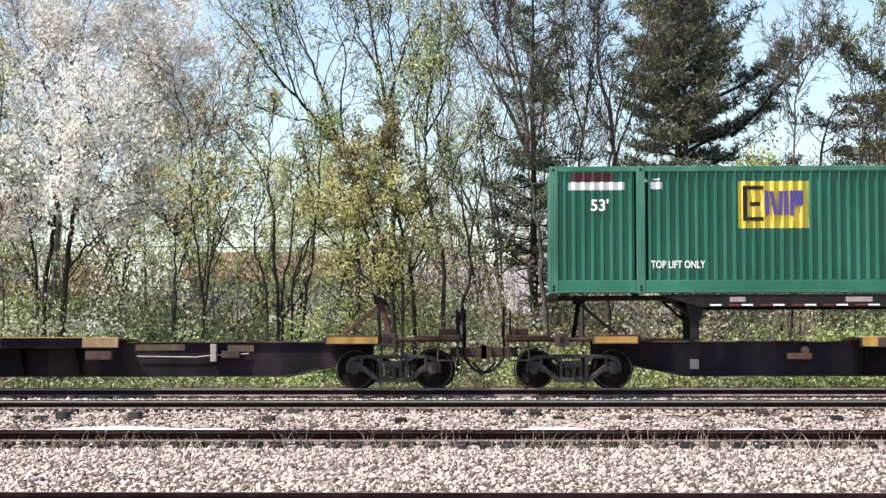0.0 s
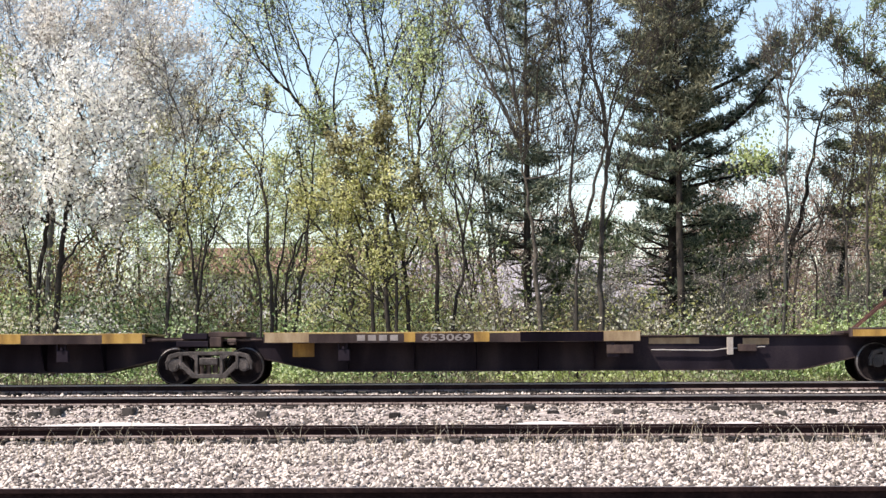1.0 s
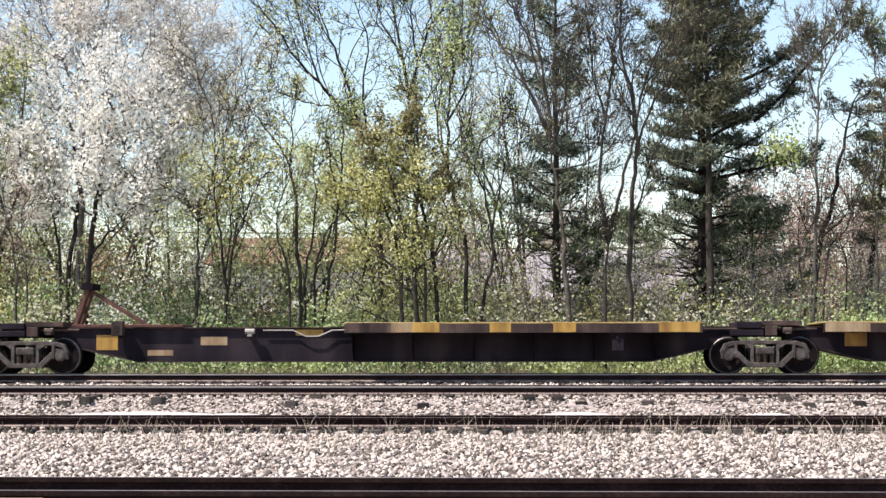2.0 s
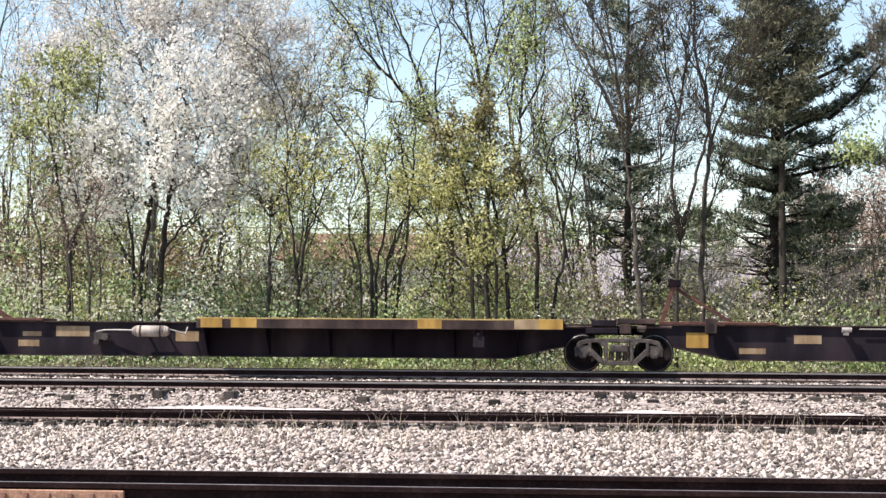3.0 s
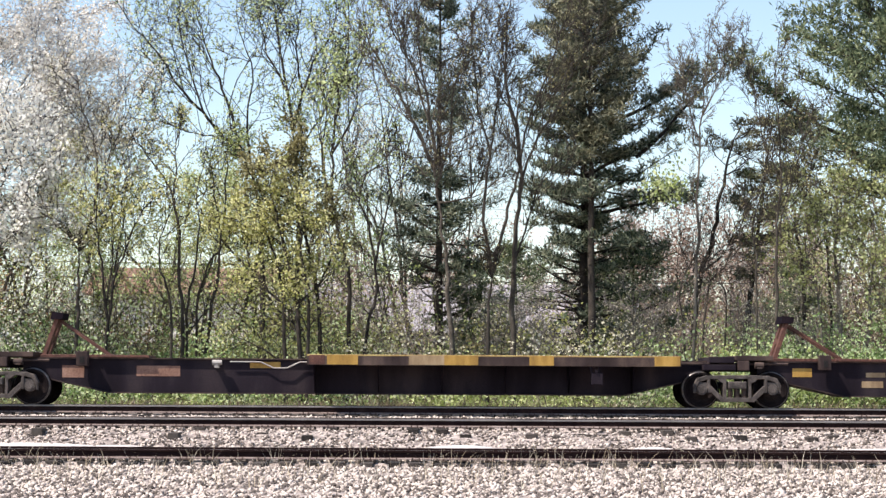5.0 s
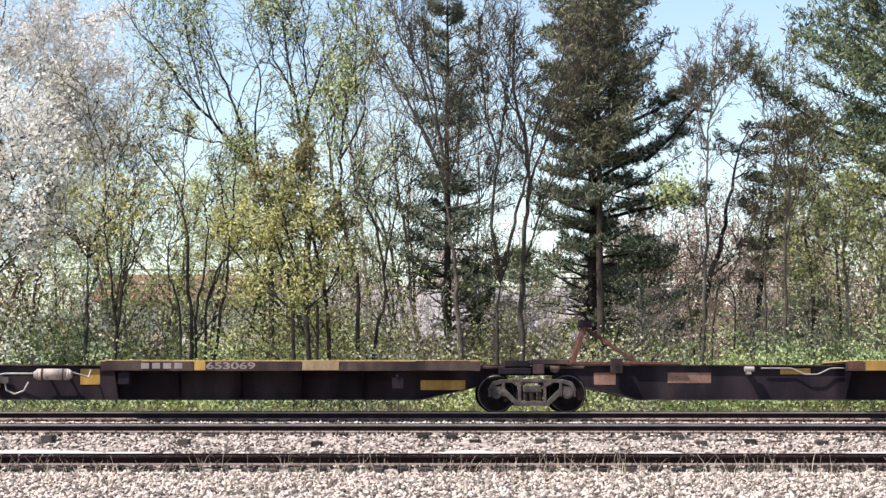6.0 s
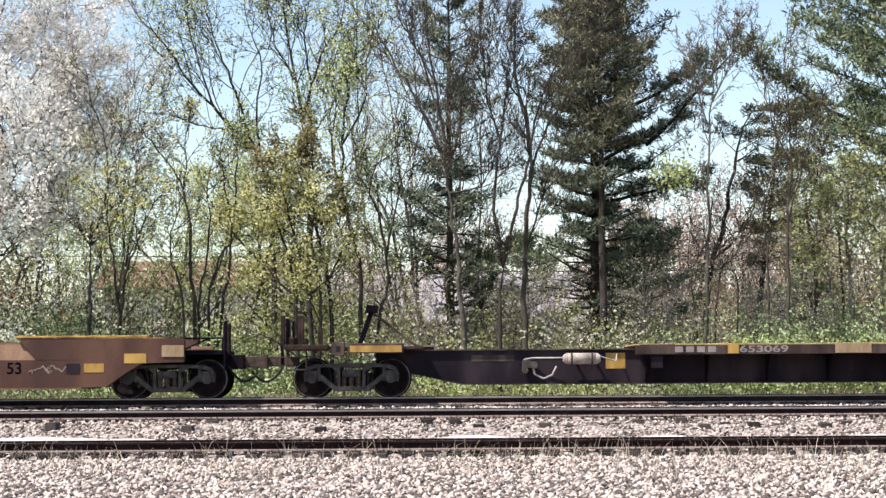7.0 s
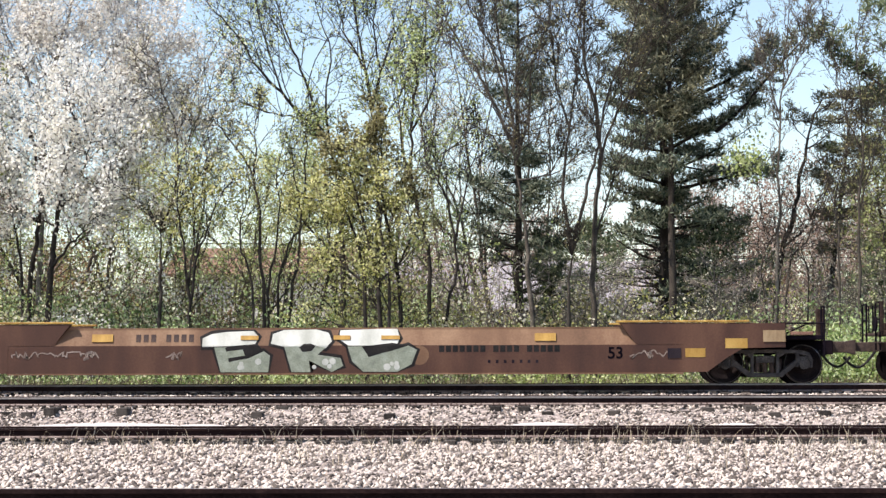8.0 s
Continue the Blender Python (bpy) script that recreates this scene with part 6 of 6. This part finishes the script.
plant("pine_tree", w, 14.5, 58.5, "tall green pine with long boughs", "tree", BARK_DARK, YOUNG_NEEDLE, 0.21, 8, 0.07, 0.30, tuft=True)
w = pine(54, 9.2, 0.13, [(4.0, 0.4, 1.2, 0.5), (5.4, 0.7, 1.8, 0.9), (6.6, 0.8, 2.4, 1.0), (7.6, 1.6, 2.2, 1.0), (8.2, 1.5, 1.8, 1.0), (9.2, 0.3, 0.3, 1.0)], lean=(0.06, 0), gaps=0.25, step=0.42)
plant("pine_tree", w, 9.9, 60.0, "leaning pine with flat brownish top", "tree", BARK_DARK, NEEDLE_BROWN, 0.18, 6, 0.06, 0.26, tuft=True)
w = deciduous(56, 0.95, 0.02, 2, 0.1, spread=45, boughs=6, twigs=4, reach=0.45, splay=0.4)
plant("leaf_clump", w, 7.0, 55.2, "yellow-green leaf clump among pine boughs", "tree", BARK, SPRING_LEAF, 0.10, 1, 0.22, z=6.75)

# slender trees of the wood behind
SLIM = []
for i, (h, leaf, lab, size, per) in enumerate(((15.5, SPRING_LEAF, "slim woodland tree in green bud", 0.055, 2), (13.8, PALE_LEAF, "slim woodland tree with pale new leaves", 0.065, 4), (9.0, YELLOW_LEAF, "slim woodland tree in yellow-green leaf", 0.075, 5), (14.5, RUSSET_LEAF, "slim woodland tree with russet buds", 0.05, 1), (8.0, SPRING_LEAF, "young woodland tree in fresh leaf", 0.075, 5))):
    w = deciduous(90 + i, h, 0.075, 1 + i % 2, 0.25, spread=33, boughs=12, twigs=5, reach=0.33, splay=0.2, wander=0.10, fine=2)
    SLIM.append(plant("woodland_tree", w, -23 + 1.3 * i, 61 + i, lab, "tree", BARK, leaf, size, per, 0.15, group="woodland trees"))
ss = random.Random(14)
for row, (y0, gap) in enumerate(((62.5, 2.2), (66.0, 2.0), (70.0, 2.4))):
    x = -22.0 + row * 0.7
    while x < 18.5:
        # the wood is open round the big pine
        if x < -0.2 or (row == 1 and x < 2.5) or x > 15:
            pick = ss.choice((0, 1, 2, 2, 4, 4, 3))
            if -11.6 < x < -8.3:
                pick = 4
            copy_thing(SLIM[pick], pose(x, y0 + ss.uniform(-1.6, 1.6), ground_height(y0) - 0.1, 0, 0, ss.uniform(0, 360)))
        x += gap * ss.uniform(0.6, 1.4)

# young pines and bare brush under the big pine
w = pine(58, 4.6, 0.05, [(0.5, 1.2, 1.2, 1.0), (2.0, 1.3, 1.3, 1.0), (4.6, 0.2, 0.2, 1.0)], gaps=0.15, step=0.4, lift=(0.1, 0.4))
young = plant("young_pine", w, 1.9, 61.5, "young dull green pine under the tall pines", "tree", BARK_DARK, YOUNG_NEEDLE, 0.18, 4, 0.06, 0.28, tuft=True, group="young pines")
for x, y in ((6.6, 64.0), (12.4, 65.0)):
    copy_thing(young, pose(x, y, ground_height(y) - 0.1, 0, 0, 70 * x))
w = pine(57, 5.2, 0.07, [(1.2, 1.0, 1.0, 0.7), (2.6, 2.0, 2.0, 1.0), (3.8, 1.7, 1.7, 1.0), (5.2, 0.2, 0.2, 1.0)], gaps=0.2, step=0.42, lift=(0.1, 0.4))
half = plant("young_pine", w, 6.7, 60.6, "half-grown green pine beside the tall pine", "tree", BARK_DARK, YOUNG_NEEDLE, 0.18, 4, 0.06, 0.28, tuft=True, group="young pines")
for x, y in ((3.4, 66.0),):
    copy_thing(half, pose(x, y, ground_height(y) - 0.1, 0, 0, 110 * x))
w = deciduous(59, 3.9, 0.03, 6, 0.15, spread=46, boughs=7, twigs=5, reach=0.34, splay=0.55, bare=0.75, fine=2)
scrub = plant("bare_scrub", w, 4.0, 56.2, "bare grey twiggy scrub under the pines", "bush", PALE_TWIG, PALE_LEAF, 0.05, 1, 0.12, group="bare scrub")
for x, y in ((5.9, 55.4), (7.4, 57.0), (8.9, 55.6), (10.3, 57.5), (6.6, 60.5), (1.7, 57.8), (11.9, 56.0), (0.1, 56.8), (3.1, 61.0), (9.6, 61.5)):
    copy_thing(scrub, pose(x, y, ground_height(y) - 0.1, 0, 0, 97 * x))

# undergrowth along the track
kinds = []
for i, (leaf, lab, h) in enumerate(((BRUSH_LEAF, "green undergrowth bush behind the track", 2.4), (SPRING_LEAF, "fresh green bush behind the track", 1.7), (YELLOW_LEAF, "yellow-green bush behind the track", 3.0), (BLOSSOM, "white-flowering bush behind the track", 2.6), (PALE_LEAF, "pale twiggy bush behind the track", 3.4), (OLIVE_LEAF, "brownish twiggy bush behind the track", 2.8))):
    w = thicket(60 + i, 1.3, h, 22)
    kinds.append(plant("bush", w, -17.5 + i * 1.9, 54.5, lab, "bush", BARK, leaf, 0.086, 9 if i < 2 else 5, 0.14, group="undergrowth"))
rr = random.Random(8)
for row, (y0, lo, hi) in enumerate(((51.8, 0.7, 1.5), (55.4, 0.8, 1.6))):
    x = -22.0 + row * 0.6
    while x < 18.5:
        if row == 0:
            near = kinds[:1] * 3 + kinds[1:2] * 2 + (kinds[1:2] if x > 7 else kinds[4:5])
        elif x < -9.5:
            near = kinds[:1] * 3 + kinds[1:2] + kinds[3:5]
        elif x < 8.5:
            near = kinds[:3] + kinds[2:3] + kinds[4:]
        else:
            near = kinds[:2]
        y = y0 + rr.uniform(-0.9, 0.9)
        copy_thing(rr.choice(near), pose(x, y, ground_height(y) - 0.1 - (rr.uniform(0.4, 1.6) if row == 0 else rr.uniform(0, 0.3)), 0, 0, rr.choice((0, 180)) + rr.uniform(-25, 25)))
        x += rr.uniform(lo, hi)

# fresh green bushes under the pine at the end of the wood
for x, y in ((8.6, 52.6), (9.9, 52.0), (11.0, 52.8), (12.2, 52.1), (13.4, 52.7), (14.6, 52.0)):
    copy_thing(kinds[1 if x < 12 else 0], pose(x, y, ground_height(y) - 0.15, 0, 0, 47 * x))

# taller green thickets between the stems of the wood
tall_kinds = []
for i, (leaf, lab) in enumerate(((BRUSH_LEAF, "tall green thicket among the trees"), (SPRING_LEAF, "tall fresh green thicket among the trees"))):
    w = thicket(84 + i, 1.5, 4.4, 26)
    tall_kinds.append(plant("bush", w, -20.5 + i * 2, 58.2, lab, "bush", BARK, leaf, 0.088, 5, 0.15, group="undergrowth"))
x = -17.0
while x < 17.0:
    if 1.0 < x < 8.0:
        x = 8.2
    y = 58.2 + rr.uniform(-1.2, 1.2)
    copy_thing(rr.choice(tall_kinds), pose(x, y, ground_height(y) - 0.1 - rr.uniform(0, 0.8) - (1.4 if x > 8 else 0), 0, 0, rr.choice((0, 180)) + rr.uniform(-25, 25)))
    x += rr.uniform(1.2, 2.3)

# brush between the wood and the houses
mid_kinds = []
for i, (leaf, lab, h) in enumerate(((OLIVE_LEAF, "olive twiggy brush deep in the wood", 5.8), (RUSSET_LEAF, "russet budding brush deep in the wood", 4.8), (PINK_BUD, "pinkish twiggy brush deep in the wood", 5.2), (SPRING_OLIVE, "dull green brush deep in the wood", 5.2))):
    w = thicket(170 + i, 1.5, h, 24, 7)
    mid_kinds.append(plant("brush", w, -21.0 + i * 2.1, 66.5, lab, "bush", BARK, leaf, 0.11, 3, 0.18, group="brush in the wood"))
for y0 in (64.5, 69.0, 73.0):
    x = -22.0
    while x < 19.0:
        pines = -1.0 < x < 8.5
        near = mid_kinds[:2] + mid_kinds[3:] if x < -4 else mid_kinds[2:3] * 2 + mid_kinds[:1] if x > 8 else mid_kinds[2:] + mid_kinds[:1]
        y = y0 + rr.uniform(-1.5, 1.5)
        if not pines or y0 > 70:
            copy_thing(rr.choice(near), pose(x, y, ground_height(y) - 0.1 - (rr.uniform(2.0, 3.2) if pines else rr.uniform(1.2, 2.2) if -0.152 < x / y < -0.066 else rr.uniform(0, 0.7)), 0, 0, rr.uniform(0, 360)))
        x += rr.uniform(1.1, 1.9) * (2.6 if pines else 1.0)

# far thickets that close the view
far_kinds = []
for i, (leaf, lab, bark) in enumerate(((RUSSET_LEAF, "distant russet budding thicket beyond the wood", BARK), (PALE_LEAF, "distant pale budding thicket beyond the wood", BARK), (PINK_BUD, "distant pinkish twiggy thicket beyond the wood", BARK))):
    w = deciduous(70 + i, 5.6, 0.07, 4, 0.1, spread=44, boughs=7, twigs=4, reach=0.34, splay=0.5, fine=1)
    far_kinds.append(plant("far_tree", w, -26 + 3 * i, 86, lab, "tree", bark, leaf, 0.15, 3, 0.25, group="distant woods"))
for row, y0 in enumerate((88, 102)):
    x = -32.0
    while x < 26 + row * 3:
        if row or x < -6.5 or x > 10:
            k = far_kinds[0] if x < -5 and rr.random() < 0.7 else far_kinds[2] if x > 8 and rr.random() < 0.7 else rr.choice(far_kinds[1:])
            copy_thing(k, pose(x, y0 + rr.uniform(-3, 3), 1.1 + row * 0.2, 0, 0, rr.uniform(0, 360)))
        x += rr.uniform(4.2, 6.0)

w = deciduous(78, 8.0, 0.09, 4, 0.12, spread=42, boughs=9, twigs=5, reach=0.32, splay=0.4, fine=3)
tall = plant("far_tree", w, 9.5, 76, "pinkish budding tree beyond the pines", "tree", BARK, PINK_BUD, 0.10, 3, 0.2, group="distant woods")
for x, y in ((12.5, 78), (15.5, 75), (6.8, 79), (18.5, 77), (3.5, 95), (-0.5, 96), (21.0, 79), (1.6, 97), (5.4, 95), (8.2, 80), (-2.4, 96), (10.9, 79), (14.0, 80)):
    copy_thing(tall, pose(x, y, 1.2, 0, 0, 53 * x))
brush = plant("far_brush", thicket(77, 2.0, 3.4, 34, 6), -9.0, 75, "distant twiggy brush before the houses", "bush", PALE_TWIG, PALE_LEAF, 0.07, 2, 0.16, group="distant woods")
x = -6.5
while x < 16:
    copy_thing(brush, pose(x, 75 + rr.uniform(-2.5, 2.5), 1.2, 0, 0, rr.uniform(0, 360)))
    x += rr.uniform(1.6, 2.6)


# houses beyond the trees
def house(x, y, w, d, h, rise, wall_m, roof_m, label):
    root = thing("house", pose(x, y, ground_height(y)), label, "house")
    part("wall", boxed(-w / 2, w / 2, 0, d, 0, h), wall_m, root)
    bm = bmesh.new()
    v = [bm.verts.new(p) for p in ((-w / 2 - 0.4, -0.4, h), (w / 2 + 0.4, -0.4, h), (w / 2 + 0.4, d + 0.4, h), (-w / 2 - 0.4, d + 0.4, h), (-w / 2 - 0.4, d / 2, h + rise), (w / 2 + 0.4, d / 2, h + rise))]
    for f in ((0, 1, 5, 4), (2, 3, 4, 5), (0, 4, 3), (1, 2, 5), (0, 3, 2, 1)):
        bm.faces.new([v[i] for i in f])
    part("roof", bm, roof_m, root)
    n = max(2, int(w / 3.5))
    for i in range(n):
        xx = -w / 2 + (i + 0.5) * w / n
        win = part("window", worn(xx - 0.5, xx + 0.5, -0.04, 0.0, 1.0, 2.2, 0.01), HOUSE_WHITE, root)
        part("pane", boxed(xx - 0.42, xx + 0.42, -0.046, -0.042, 1.08, 2.12), BLACK, win)


house(2.4, 84, 18, 9, 2.7, 2.3, HOUSE_WALL, HOUSE_ROOF, "long low pale house behind the trees")
house(-9.2, 81, 8, 7, 4.1, 1.3, HOUSE_WHITE, FENCE_WOOD, "pale house with a red-brown roof behind the trees")


def gable(x, y):
    root = thing("shed", pose(x, y, ground_height(y)), "small white gabled shed beyond the trees", "shed")
    bm = bmesh.new()
    prism(bm, [(-0.9, 0), (0.9, 0), (0.9, 3.3), (0, 4.4), (-0.9, 3.3)], 0, 3)
    part("wall", bm, HOUSE_WHITE, root)
    part("eave", worn(-1.3, 1.3, -0.5, -0.02, 3.0, 3.2, 0.02), HOUSE_WHITE, root)


gable(-5.6, 77)

# overhead wires
for z, y in ((6.15, 74), (5.55, 73)):
    bm = bmesh.new()
    rings = [[bm.verts.new((x, 0.022 * math.cos(k * 1.2566), 0.00035 * (x - 6) ** 2 + 0.022 * math.sin(k * 1.2566))) for k in range(5)] for x in range(-70, 75, 6)]
    for ra, rb in zip(rings, rings[1:]):
        for k in range(5):
            bm.faces.new((ra[k], ra[(k + 1) % 5], rb[(k + 1) % 5], rb[k]))
    ob = new("overhead_wire", finish(bm, "overhead_wire", WIRE))
    ob.location = (0, y, z)
    tagged(ob, "dark overhead wire strung behind the trees", "wire")


# weeds on the siding and grass behind the train
def blades(name, n, area, height, material, seed, label):
    rng = np.random.default_rng(seed)
    p = area(rng, n)
    n = len(p)
    h = height * rng.uniform(0.4, 1.3, n)
    a = rng.uniform(0, 6.283, n)
    lean = rng.normal(0, 0.42, (n, 2)) * h[:, None]
    wd = np.stack([np.cos(a), np.sin(a)], 1) * 0.006
    z = np.interp(p[:, 1], [q[0] for q in PROFILE], [q[1] for q in PROFILE])
    root_l = np.stack([p[:, 0] - wd[:, 0], p[:, 1] - wd[:, 1], z], 1)
    root_r = np.stack([p[:, 0] + wd[:, 0], p[:, 1] + wd[:, 1], z], 1)
    m = np.stack([p[:, 0] + lean[:, 0] * 0.4, p[:, 1] + lean[:, 1] * 0.4, z + h * 0.6], 1)
    tip = np.stack([p[:, 0] + lean[:, 0], p[:, 1] + lean[:, 1], z + h], 1)
    half = np.stack([wd[:, 0], wd[:, 1], np.zeros(n)], 1) * 0.8
    v = np.stack([root_l, root_r, m + half, m - half, tip + half * 0.3, tip - half * 0.3], 1)
    loops = (np.array([[0, 1, 2, 3], [3, 2, 4, 5]])[None] + 6 * np.arange(n)[:, None, None]).ravel()
    ob = new(name, raw_mesh(name, v.reshape(-1, 3), 4, loops, material))
    return tagged(ob, label, "grass", kind="stuff")


def along_siding(rng, n):
    c = rng.choice([-7.6, -7.0, -3.9, -2.4, -1.0, 0.3, 0.9, 1.7, 2.3, 3.1, 3.6, 4.9, 6.2], n)
    return np.stack([c + rng.normal(0, 0.22, n), 36.85 + rng.normal(-0.12, 0.16, n)], 1)


def on_bed(rng, n):
    return np.stack([rng.uniform(-9, 8, n), rng.uniform(27, 36, n)], 1)


def behind_train(rng, n):
    return np.stack([rng.uniform(-20, 17, n), rng.uniform(47.9, 54, n)], 1)


blades("dry_weeds", 210, along_siding, 0.34, DRY_GRASS, 5, "dry straw weeds along the siding rail")
blades("dry_weeds", 700, on_bed, 0.30, DRY_GRASS, 6, "scattered dry straw on the ballast")
blades("grass", 24000, behind_train, 0.38, GRASS, 7, "green and yellow grass verge behind the train")


# ---- motion ----
def motions():
    for ob, u in MOVING:
        walk(ob, [(0.5 * i, pose(u + SPEED * 0.5 * i, TRAIN_Y, TRAIN_Z)) for i in range(17)])
    steps = [i / 30 for i in range(241)]
    for ob, r, place in ROLLING:
        walk(ob, [(t, Matrix.Translation(place) @ Matrix.Rotation(SPEED * t / r, 4, "Y")) for t in steps])


motions()
